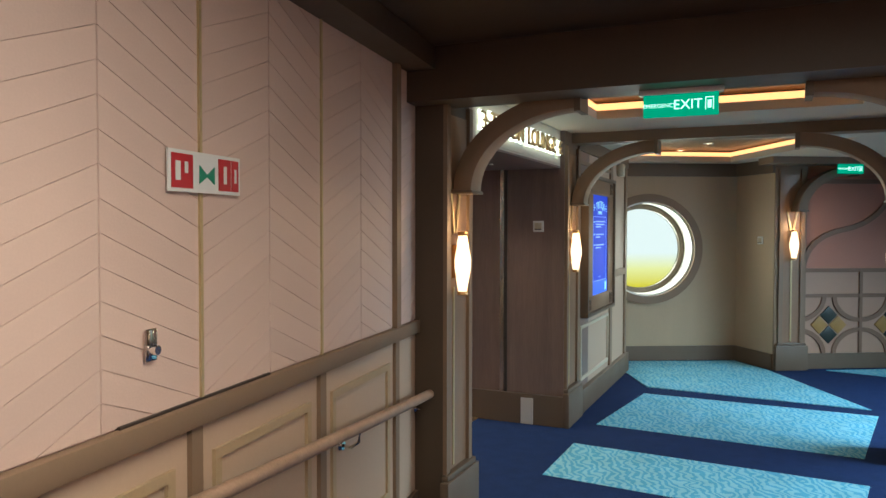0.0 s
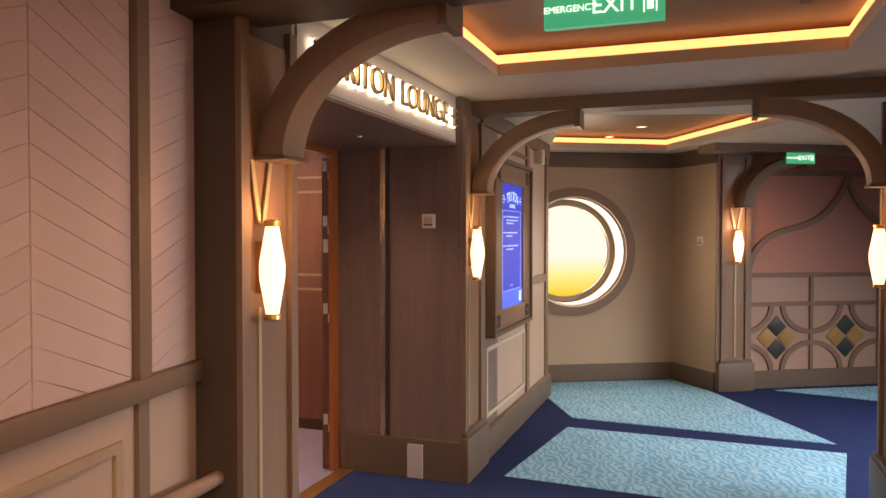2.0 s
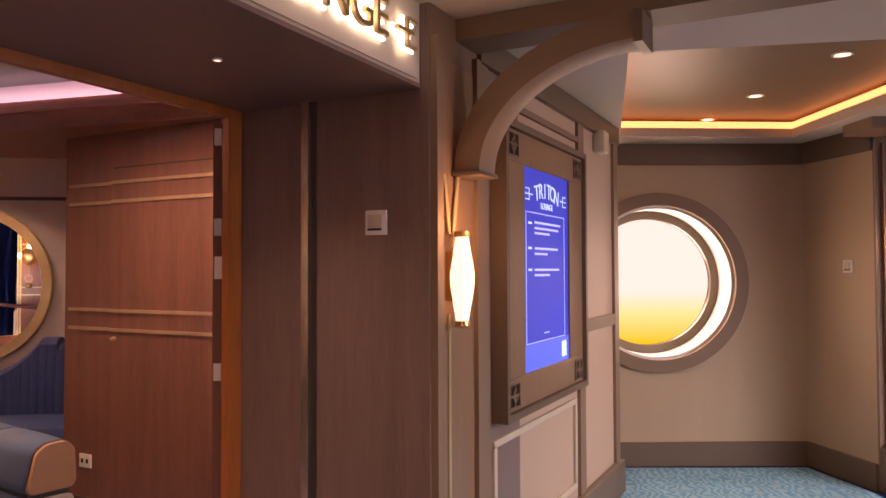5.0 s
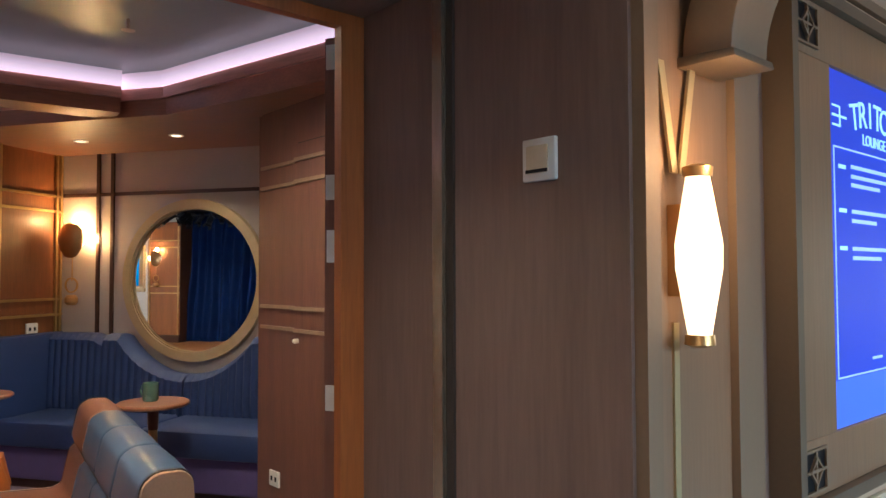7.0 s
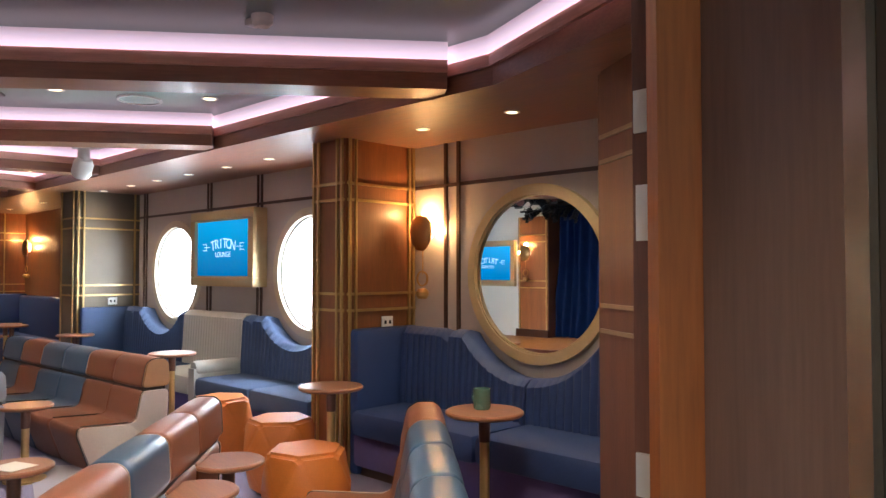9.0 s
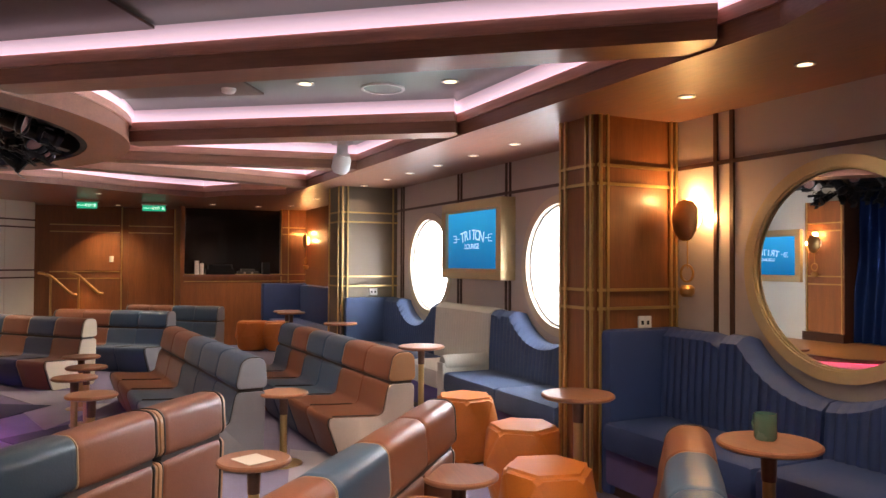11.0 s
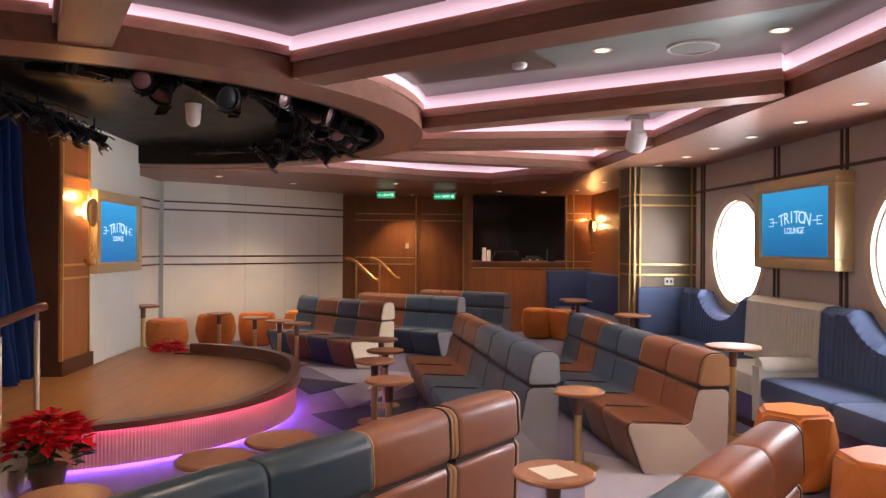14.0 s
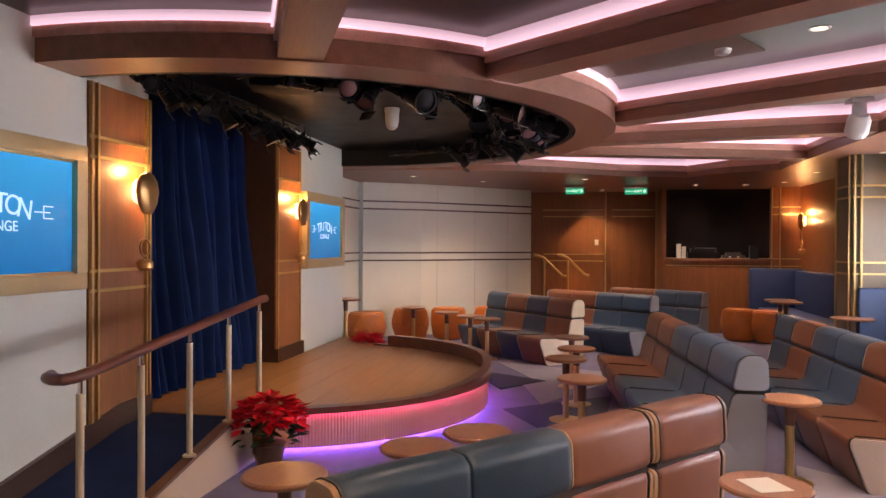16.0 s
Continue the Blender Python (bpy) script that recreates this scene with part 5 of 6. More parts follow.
# stage lights on a curved pipe and a straight truss
def par_can(m, scale=1.0, colour=False):
    """A lantern: ribbed back, tapered body, bezel with barn doors, yoke, clamp and tail cable."""
    ob = thing("stage_light", m, "black stage spotlight hanging from a pipe", "stage light", "stage lights")
    k = scale
    rows = [(0.028, -0.03), (0.05, -0.02)] + [(r, 0.01 + 0.018 * j) for j in range(5) for r in ((0.066, 0.058) if j % 2 else (0.058, 0.066))][:5] + [(0.07, 0.1), (0.07, 0.19), (0.088, 0.21), (0.09, 0.25), (0.078, 0.25), (0.074, 0.235)]
    part("can", lathe([(r * k, z * k) for r, z in rows], 18), M_BLACKG, ob)
    part("lens", lathe([(0.073 * k, 0.236 * k), (0.05 * k, 0.246 * k), (0.02 * k, 0.25 * k)], 18), M_LENS if colour else M_BLACKG, ob, "front lens")
    for q in (-1, 1):
        part("barn_door", prism([(-0.07 * k, 0.25 * k), (0.07 * k, 0.25 * k), (0.055 * k, 0.335 * k), (-0.055 * k, 0.335 * k)], q * 0.088 * k - 0.002, q * 0.088 * k + 0.002, "xz"), M_BLACKG, ob)
        part("yoke", boxm(q * 0.1 * k - 0.006, q * 0.1 * k + 0.006, -0.016, 0.016, -0.11 * k, 0.12 * k), M_BLACKG, ob)
        part("knob", moved(lathe([(0.02 * k, 0.0), (0.02 * k, 0.03 * k)], 10), Matrix.Translation((q * 0.105 * k, 0, 0.08 * k)) @ Matrix.Rotation(radians(90 * q), 4, "Y")), M_BLACKG, ob)
    part("clamp", merge(boxm(-0.1 * k, 0.1 * k, -0.015, 0.015, -0.12 * k, -0.105 * k), boxm(-0.03, 0.03, -0.03, 0.03, -0.16 * k, -0.118 * k)), M_BLACKG, ob)
    part("cable", tube([(0, 0, -0.03 * k), (0.03, 0.02, -0.09 * k), (0.07, 0.05, -0.1 * k), (0.09, 0.03, -0.03 * k)], 0.006, 6), M_BLACKG, ob)
    return ob


M_LENS = surface("rosy_lens", (0.16, 0.075, 0.07), 0.25, 0, 0.1, 10, 0)
ob = thing("lighting_pipe", LOUNGE, "curved black lighting pipe under the stage ceiling", "pipe")
part("pipe", tube([(SC[0] + 0.1 + 1.95 * math.cos(radians(a)), -5.65 + 1.95 * math.sin(radians(a)), 2.31) for a in range(10, 175, 5)], 0.022, 10), M_BLACKG, ob)
part("pipe", tube([(SC[0] + 0.1 + 1.72 * math.cos(radians(a)), -5.65 + 1.72 * math.sin(radians(a)), 2.325) for a in range(40, 135, 5)], 0.016, 8), M_BLACKG, ob)
for a in (45, 75, 105, 130):
    part("spreader", tube([(SC[0] + 0.1 + r * math.cos(radians(a)), -5.65 + r * math.sin(radians(a)), 2.318) for r in (1.70, 1.97)], 0.01, 8), M_BLACKG, ob)
part("cable", tube([(SC[0] + 0.1 + (1.9 + 0.04 * math.sin(a * 0.9)) * math.cos(radians(a)), -5.65 + (1.9 + 0.04 * math.sin(a * 0.9)) * math.sin(radians(a)), 2.33 - 0.045 * abs(math.sin(radians(a * 9)))) for a in range(12, 172, 2)], 0.007, 6), M_BLACKG, ob, "black power cable looped along the pipe")
part("cable", tube([(SC[0] + 0.1 + (1.99 + 0.03 * math.sin(a * 0.5)) * math.cos(radians(a)), -5.65 + (1.99 + 0.03 * math.sin(a * 0.5)) * math.sin(radians(a)), 2.36 - 0.08 * abs(math.sin(radians(a * 7 + 20)))) for a in range(12, 172, 2)], 0.006, 6), M_BLACKG, ob, "black power cable looped along the pipe")
for a in (25, 60, 95, 130, 160):
    part("hanger", tube([(SC[0] + 0.1 + 1.95 * math.cos(radians(a)), -5.65 + 1.95 * math.sin(radians(a)), 2.31), (SC[0] + 0.1 + 1.95 * math.cos(radians(a)), -5.65 + 1.95 * math.sin(radians(a)), 2.44)], 0.01, 8), M_BLACKG, ob)
for i, a in enumerate((24, 30, 36, 42, 48, 54, 60, 65, 70, 75, 80, 85, 90, 95, 100, 105, 110, 115, 121, 127, 133, 139, 146)):
    x, y = SC[0] + 0.1 + 1.95 * math.cos(radians(a)), -5.65 + 1.95 * math.sin(radians(a))
    par_can(LOUNGE @ pose(x, y, 2.255 + 0.025 * (i % 3)) @ pose(0, 0, 0, 0, 0, a + 90 + (i * 67) % 130 - 65) @ pose(0, 0, 0, 85 + (i * 29) % 60, 0, 0), 0.56 + 0.1 * (i % 4), i % 3 != 0)
for i, a in enumerate((48, 62, 74, 86, 98, 111, 124)):
    x, y = SC[0] + 0.1 + 1.72 * math.cos(radians(a)), -5.65 + 1.72 * math.sin(radians(a))
    par_can(LOUNGE @ pose(x, y, 2.30 + 0.015 * (i % 2)) @ pose(0, 0, 0, 0, 0, a + 60 + (i * 83) % 200) @ pose(0, 0, 0, 95 + (i * 31) % 50, 0, 0), 0.42 + 0.08 * (i % 3), i % 2 == 0)
ob = thing("lighting_truss", LOUNGE, "straight black lighting rail before the curtain", "pipe")
part("pipe", tube([(-1.95, -5.75, 2.29), (-5.1, -5.75, 2.29)], 0.018, 10), M_BLACKG, ob)
for i in range(6):
    part("hanger", tube([(-2.4 - i * 0.5, -5.75, 2.29), (-2.4 - i * 0.5, -5.75, 2.44)], 0.008, 8), M_BLACKG, ob)
for i in range(15):
    par_can(LOUNGE @ pose(-2.35 - i * 0.185, -5.75, 2.27) @ pose(0, 0, 0, 0, 0, 180 + (i * 53) % 70 - 35) @ pose(0, 0, 0, 115 + (i * 31) % 40, 0, 0), 0.5 + 0.12 * (i % 2))
ob = thing("stage_loudspeaker", LOUNGE @ pose(-2.75, -4.9, 2.33, 0, 0, 20), "black loudspeaker box on the stage ceiling", "loudspeaker")
part("cabinet", boxm(-0.12, 0.12, -0.35, 0.35, -0.08, 0.1, bev=0.01), M_BLACK, ob)
ob = thing("dome_camera", LOUNGE @ pose(-4.2, -4.76, 2.41), "white dome camera under the stage ceiling", "camera")
part("mount", lathe([(0.06, -0.03), (0.06, 0.0)], 24), M_WHITEP, ob)
part("dome", lathe([(0.02, -0.17), (0.045, -0.15), (0.055, -0.1), (0.055, -0.03)], 24), M_WHITEP, ob)


def poinsettia(m, seed, k=1.0):
    rnd = random.Random(seed)
    ob = thing("poinsettia", m, "red poinsettia in a brown pot", "plant", "poinsettias")
    part("pot", lathe([(0.06 * k, 0.0), (0.085 * k, 0.12 * k), (0.092 * k, 0.15 * k), (0.082 * k, 0.15 * k)], 24), M_POT, ob)
    for name, mat, n, zlo, zhi, L in (("foliage", M_GREEN, 60, 0.15, 0.27, 0.09), ("flower", M_RED, 210, 0.22, 0.40, 0.10)):
        bm = bmesh.new()
        for i in range(n):
            a, e = rnd.uniform(0, 2 * math.pi), rnd.uniform(0.0, 1.0)
            rr = 0.17 * k * math.sqrt(rnd.uniform(0.02, 1))
            c = Vector((rr * math.cos(a), rr * math.sin(a), k * (zlo + (zhi - zlo) * (1 - (rr / (0.17 * k)) ** 2 * rnd.uniform(0.5, 1)))))
            b = a + rnd.uniform(-1, 1)
            d = Vector((math.cos(b), math.sin(b), rnd.uniform(-0.5, 0.35))).normalized() * L * k * rnd.uniform(0.7, 1.2)
            s = d.cross(Vector((0, 0, 1))).normalized() * L * k * 0.3
            up = Vector((0, 0, 0.008))
            v = [bm.verts.new(p) for p in (c, c + d * 0.4 + s + up, c + d, c + d * 0.4 - s + up, c + d * 0.45 - up)]
            bm.faces.new((v[0], v[1], v[4]))
            bm.faces.new((v[1], v[2], v[4]))
            bm.faces.new((v[2], v[3], v[4]))
            bm.faces.new((v[3], v[0], v[4]))
        part(name, bm, mat, ob)
    part("stems", merge(*[tube([(0, 0, 0.1 * k), (0.05 * k * math.cos(i), 0.05 * k * math.sin(i), 0.3 * k)], 0.005, 6) for i in range(5)]), M_GREEN, ob)
    return ob


poinsettia(LOUNGE @ pose(-2.62, -5.10, 0), 3, 1.08)
poinsettia(pose(-7.33, 1.93, 0), 5, 0.9)
ob = thing("mug", pose(-1.96, 7.42, 0.66), "sage green ceramic mug on the side table", "mug")
part("body", lathe([(0.036, 0.0), (0.042, 0.01), (0.042, 0.1), (0.038, 0.1), (0.036, 0.015), (0.0, 0.012)], 28), M_MUG, ob)
part("handle", tube([(-0.04, 0.0, 0.08), (-0.066, 0.0, 0.078), (-0.074, 0.0, 0.055), (-0.066, 0.0, 0.03), (-0.04, 0.0, 0.025)], 0.006, 8), M_MUG, ob)
ob = thing("menu_card", pose(-2.91, 5.55, 0.4805, 0, 0, 30), "white printed card lying on a side table", "card")
part("sheet", boxm(-0.06, 0.09, -0.08, 0.05, 0.0, 0.002), M_PAPER, ob)
# carpet fields
for i, (pts, mt) in enumerate(((((-4.5, -3.9), (-3.2, -3.2), (-5.2, -3.0)), M_CARPD), (((-5.6, -3.6), (-6.3, -2.6), (-6.9, -4.2)), M_CARPL), (((-4.7, -3.6), (-5.7, -3.1), (-5.9, -3.9)), M_CARPL), (((-6.9, -4.3), (-8.2, -4.8), (-7.4, -5.4)), M_CARPL),
                               (((-3.3, -2.0), (-2.4, -1.1), (-1.8, -2.4)), M_CARPL), (((-2.4, -0.75), (-6.0, -0.75), (-3.9, -1.3)), M_CARPL), (((-3.2, -3.2), (-2.2, -2.7), (-3.4, -2.6)), M_CARPL), (((-5.3, -4.0), (-6.3, -4.4), (-5.8, -3.6)), M_CARPD))):
    slab("floor_carpet_field_%d" % (i + 1), pts, 0.0005, 0.004 + 0.0007 * i, mt, LOUNGE, "triangular carpet field")

# ---- corridor things ----
# ramp that falls to the doors
structure("floor_ramp", prism([(-6.2, -0.05), (0.05, -0.003), (0.05, 0.0015), (-3.6, 0.245), (-6.2, 0.245)], -4.0, -0.001, "xz"), M_NAVY, CHEV, "navy carpet on the gentle ramp", "floor")
for i, pts in enumerate((((0.94, 5.28), (2.57, 4.39), (2.14, 3.75), (0.62, 4.6)), ((1.21, 5.79), (2.84, 4.92), (3.6, 6.04), (1.89, 6.88)), ((2.0, 7.17), (3.67, 6.26), (3.56, 8.05), (3.42, 8.6), (1.95, 8.55)), ((4.2, 8.02), (5.7, 8.14), (5.7, 6.9)))):
    slab("floor_carpet_panel_%d" % (i + 1), pts, -0.003, 0.004, M_TEAL, I4, "pale teal patterned carpet panel")


def tray(name, hole, rect, z, zt):
    """A ceiling margin round a hole, with an amber strip and a dark raised panel in it."""
    (x0, x1), (y0, y1) = rect
    outer = [(x0, y0), (x1, y0), (x1, y1), (x0, y1)]
    bm = bmesh.new()
    lo_o, lo_i = [bm.verts.new((*p, z)) for p in outer], [bm.verts.new((*p, z)) for p in hole]
    hi_i = [bm.verts.new((*p, zt)) for p in hole]
    hi_o = [bm.verts.new((*p, zt)) for p in outer]
    for k in range(4):
        l = (k + 1) % 4
        bm.faces.new((lo_o[k], lo_o[l], lo_i[l], lo_i[k]))
        bm.faces.new((lo_i[k], lo_i[l], hi_i[l], hi_i[k]))
        bm.faces.new((hi_o[k], hi_o[l], hi_i[l], hi_i[k]))
    bmesh.ops.recalc_face_normals(bm, faces=bm.faces)
    structure("ceiling_" + name, bm, M_CEILH, HALL, "cream ceiling margin of the corridor", "ceiling")
    cx, cy = sum(p[0] for p in hole) / 4, sum(p[1] for p in hole) / 4

    def grow(k):
        return [(cx + (p[0] - cx) * k, cy + (p[1] - cy) * k) for p in hole]
    structure("ceiling_panel_" + name, prism(grow(1.25), zt + 0.07, zt + 0.11), M_CEILBR, HALL, "bronze ceiling panel", "ceiling")
    g0, g1 = grow(1.004), grow(1.05)
    for k in range(4):
        l = (k + 1) % 4
        structure("trim_led_" + name, prism([g0[k], g0[l], g1[l], g1[k]], zt + 0.001, zt + 0.045), G_COVEW, HALL, "amber light strip", "trim")


M_CEILBR = surface("bronze_ceiling", (0.24, 0.15, 0.085), 0.45, 0.1, 0.12, 2, 0.02)
tray("tray_1", [(0.34, 0.35), (1.95, 0.35), (1.95, 1.6), (0.34, 1.6)], ((-0.9, 5.6), (0.02, 2.28)), 2.31, 2.37)
tray("tray_2", [(0.45, 2.98), (2.1, 3.5), (0.99, 5.50), (-0.05, 4.9)], ((-0.9, 5.6), (2.46, 8.0)), 2.31, 2.37)
for b, a, w in ((0.82, 4.65, 10), (1.26, 3.93, 10), (0.47, 5.25, 0), (1.1, 1.0, 8)):
    downlight(HALL @ pose(b, a, 2.44), watts=w, r=0.05)
for b, a in ((-0.4, 0.7), (-0.4, 1.5)):
    downlight(HALL @ pose(b, a, 2.02), watts=13, r=0.014)
downlight(HALL @ pose(0.9, -2.5, 2.439), watts=22, r=0.05)
downlight(HALL @ pose(0.75, -1.1, 2.439), watts=15, r=0.05)


def bracket(m, foot=0.0):
    """An arched timber bracket that springs from a pillar along +x and meets the beam; its width lies in y."""
    ob = thing("arched_bracket", m, "taupe arched timber bracket under the beam", "bracket", "arched brackets")
    out, inn = [], []
    for k in range(19):
        a = radians(90 * k / 18)
        inn.append((0.66 - 0.55 * math.cos(a), 1.75 + 0.385 * math.sin(a)))
        out.append((0.66 - 0.65 * math.cos(a), 1.75 + 0.475 * math.sin(a)))
    part("arch", prism(inn + list(reversed(out)), 0.03, 0.17, "xz", 0.004), M_TRIM, ob)
    part("foot", prism([(0.002, 1.735), (0.122, 1.735), (0.118, 1.752), (0.002, 1.757)], 0.022, 0.178, "xz", 0.004), M_BASE, ob)
    part("tip", boxm(0.645, 0.675, 0.02, 0.18, 2.12, 2.225), M_BASE, ob)
    return ob


def wall_sconce(m):
    """A long faceted opal lamp on a brass strap; the wall is in y and z, and it looks to +x."""
    ob = thing("opal_sconce", m, "long faceted opal glass lamp on a brass strap", "wall lamp", "opal wall lamps")
    part("shade", moved(lathe([(0.024, -0.145), (0.047, -0.025), (0.048, 0.02), (0.024, 0.145)], 6), Matrix.Translation((0.056, 0, 1.375))), G_SCONCE, ob, "glowing opal glass")
    part("cap", moved(lathe([(0.026, 0.144), (0.028, 0.162), (0.016, 0.167)], 16), Matrix.Translation((0.056, 0, 1.375))), M_BRASS, ob, "brass cap")
    part("cap", moved(lathe([(0.016, -0.167), (0.028, -0.162), (0.026, -0.144)], 16), Matrix.Translation((0.056, 0, 1.375))), M_BRASS, ob, "brass cap")
    part("back_plate", boxm(0.001, 0.05, -0.02, 0.02, 1.3, 1.47), M_BRASS, ob)
    for k in (-1, 1):
        part("strap", prism([(k * 0.012 - 0.01, 1.53), (k * 0.012 + 0.01, 1.53), (k * 0.055 + 0.01, 1.735), (k * 0.055 - 0.01, 1.735)], 0.012, 0.018, "yz"), M_GOLDP, ob, "brass strap")
    part("lower_strap", boxm(0.003, 0.009, -0.009, 0.009, 0.32, 1.25), M_GOLDP, ob, "brass strap")
    lamp("opal_sconce_light", "POINT", m @ pose(0.13, 0, 1.56), 2.1, (1.0, 0.58, 0.26), 0.04)
    return ob


def pillar_trim(m, w0, w1, wood_panel=True):
    """A sunk wood panel and a plinth on a pillar's face in y from w0 to w1 looking to +x."""
    ob = thing("pillar_panel", m, "framed wooden face and plinth of a pillar", "wall panelling", "pillar panels")
    part("panel", boxm(0.0, 0.004, w0 + 0.05, w1 - 0.04, 0.3, 2.14), M_PILW, ob)
    for y in (w0, w1 - 0.045):
        part("stile", boxm(0.0, 0.022, y, y + 0.045, 0.28, 2.2), M_TRIM, ob)
    part("plinth", boxm(0.0, 0.05, w0 - 0.04, w1 + 0.04, 0.0, 0.27, bev=0.006), M_BASE, ob)
    part("plinth_cap", boxm(0.0, 0.04, w0 - 0.02, w1 + 0.02, 0.27, 0.3, bev=0.006), M_BASE, ob)


M_PILW = wood("pillar_wood", (0.27, 0.155, 0.085), rough=0.45, dark=0.8, light=1.15)
PH = {1: (HALL @ pose(-0.045, 0, 0), -0.12, 0.22, 0.0), 2: (HALL @ pose(-0.010, 0, 0), 2.09, 2.46, 2.205)}
for k, (m, w0, w1, ac) in PH.items():
    pillar_trim(m, w0, w1)
    wall_sconce(m @ pose(0.0, ac, 0))
    bracket(m @ pose(0.0, ac - 0.05 + (0.0 if k == 1 else 0.05), 0))
OPP = HALL @ pose(2.27, 0, 0, 0, 0, 180)
for k, (w0, w1, ac) in {1: (-0.22, 0.12, -0.05), 2: (-2.46, -2.09, -2.27)}.items():
    pillar_trim(OPP, w0, w1)
    wall_sconce(OPP @ pose(0.004, ac, 0))
    bracket(OPP @ pose(0.0, ac - 0.1, 0))
structure("baseboard_reveal", boxm(-0.78, -0.0, 2.055, 2.082, 0.0, 0.24), M_BASE, HALL, "taupe skirting in the portal", "baseboard")
structure("trim_steel_strip", boxm(-0.535, -0.502, 2.060, 2.0795, 0.0, 2.02), M_STRIP, HALL, "brushed steel guide strip of the fire door", "trim")
structure("trim_steel_gap", boxm(-0.501, -0.478, 2.072, 2.0798, 0.0, 2.02), M_SEAM, HALL, "dark gap of the fire door", "trim")
structure("trim_threshold", boxm(-0.82, -0.72, 0.22, 2.06, 0.0, 0.008), M_BRASS, HALL, "brass door threshold", "trim")
ob = thing("floor_guide", HALL @ pose(-0.30, 2.055, 0.12), "steel protection plate by the fire door", "plate")
part("plate", boxm(-0.05, 0.05, -0.012, 0.0, -0.115, 0.09), M_SATIN, ob)


def switch_plate(m, label):
    ob = thing("light_switch", m, label, "switch", "light switches")
    part("plate", boxm(-0.043, 0.043, -0.012, 0.0, -0.043, 0.043, bev=0.004), M_WHITEP, ob)
    part("rocker", boxm(-0.028, 0.028, -0.018, -0.012, -0.028, 0.028, bev=0.003), M_CREAML, ob)
    part("shadow_line", boxm(-0.028, 0.028, -0.0185, -0.017, -0.027, -0.02), M_BLACKG, ob)


switch_plate(HALL @ pose(-0.22, 2.08, 1.57), "square white switch on the portal reveal")

structure("floor_portal", boxm(-0.78, 3.0, 0.18, 2.6, -0.004, 0.0012), M_NAVY, HALL, "navy carpet before the doors", "floor")

# lettered sign with a halo
ob = thing("lounge_sign", HALL @ pose(-0.045, 1.15, 2.165, 0, 0, 90), "lit brass lettered sign over the lounge doors", "sign")
part("back_panel", boxm(-0.90, 0.90, -0.004, 0.0, -0.12, 0.13), M_CEILH, ob, "cream sign panel")
for text, u in (("TRITON", -0.385), ("LOUNGE", 0.325)):
    words("word", text, 0.165, M_SIGNG, pose(u, -0.036, -0.005, 90, 0, 0), ob, 0.008)
    words("halo", text, 0.165, G_SIGN, pose(u, -0.018, -0.005, 90, 0, 0), ob, 0.006, "CENTER", 0.007)
for k in (-1, 1):
    for name, mat, y0, y1, g in (("trident", M_SIGNG, -0.044, -0.028, 0.0), ("trident_halo", G_SIGN, -0.024, -0.014, 0.006)):
        bars = [boxm(min(k * p, k * q) - g, max(k * p, k * q) + g, y0 + 0.0005 * i, y1 - 0.0005 * i, z0 - g, z1 + g) for i, (p, q, z0, z1) in enumerate(((0.71, 0.81, -0.008, 0.004), (0.77, 0.83, 0.035, 0.046), (0.77, 0.83, -0.05, -0.04), (0.77, 0.78, -0.05, 0.046)))]
        part(name, merge(*bars), mat, ob)

exit_sign(HALL @ pose(1.093, -0.07, 2.107), 0.32, 0.098)
exit_sign(LAT @ pose(0.70, -0.25, 2.19), 0.28, 0.10)

# menu screen on the angled wall
ob = thing("menu_screen", SCRW, "blue lit menu screen in a taupe fretwork frame", "screen")
FX0, FX1, FZ0, FZ1 = 0.165, 1.225, 0.83, 1.985
SX0, SX1, SZ0, SZ1 = 0.385, 1.01, 0.965, 1.85
part("frame", merge(boxm(FX0, FX1, -0.055, 0.0, SZ1, FZ1, bev=0.006), boxm(FX0, FX1, -0.055, 0.0, FZ0, SZ0, bev=0.006), boxm(FX0, SX0, -0.054, -0.001, SZ0, SZ1), boxm(SX1, FX1, -0.054, -0.001, SZ0, SZ1)), M_PILW, ob, "brown wooden frame")
part("outer_moulding", merge(boxm(FX0 - 0.03, FX0, -0.075, 0.0, FZ0 - 0.03, FZ1 + 0.03), boxm(FX1, FX1 + 0.03, -0.075, 0.0, FZ0 - 0.03, FZ1 + 0.03), boxm(FX0, FX1, -0.074, -0.001, FZ1, FZ1 + 0.03), boxm(FX0, FX1, -0.074, -0.001, FZ0 - 0.03, FZ0)), M_BASE, ob)
scr = part("screen", boxm(SX0 - 0.005, SX1 + 0.005, -0.045, -0.03, SZ0 - 0.005, SZ1 + 0.005), G_MENU, ob, "deep blue lit screen")
part("footer_panel", boxm(SX0, SX1, -0.0465, -0.0455, SZ0, SZ0 + 0.115), G_MENUP, scr)
for x0, x1, z0, z1 in ((0.42, 0.95, 1.083, 1.087), (0.42, 0.95, 1.655, 1.659), (0.42, 0.424, 1.087, 1.655), (0.946, 0.95, 1.087, 1.655)):
    part("rule", boxm(x0, x1, -0.0475, -0.0455, z0, z1), G_MENUT, scr)
SMID = (SX0 + SX1) / 2
for i, ch in enumerate("TRITON"):
    u = (i - 2.5) / 2.5
    words("menu_title", ch, 0.10, G_TVL, pose(SMID + u * 0.135, -0.0465, 1.762 - 0.018 * u * u, 90, u * 10, 0), scr, 0.001)
words("menu_caption", "LOUNGE", 0.042, G_TVL, pose(SMID, -0.0465, 1.693, 90, 0, 0), scr, 0.001)
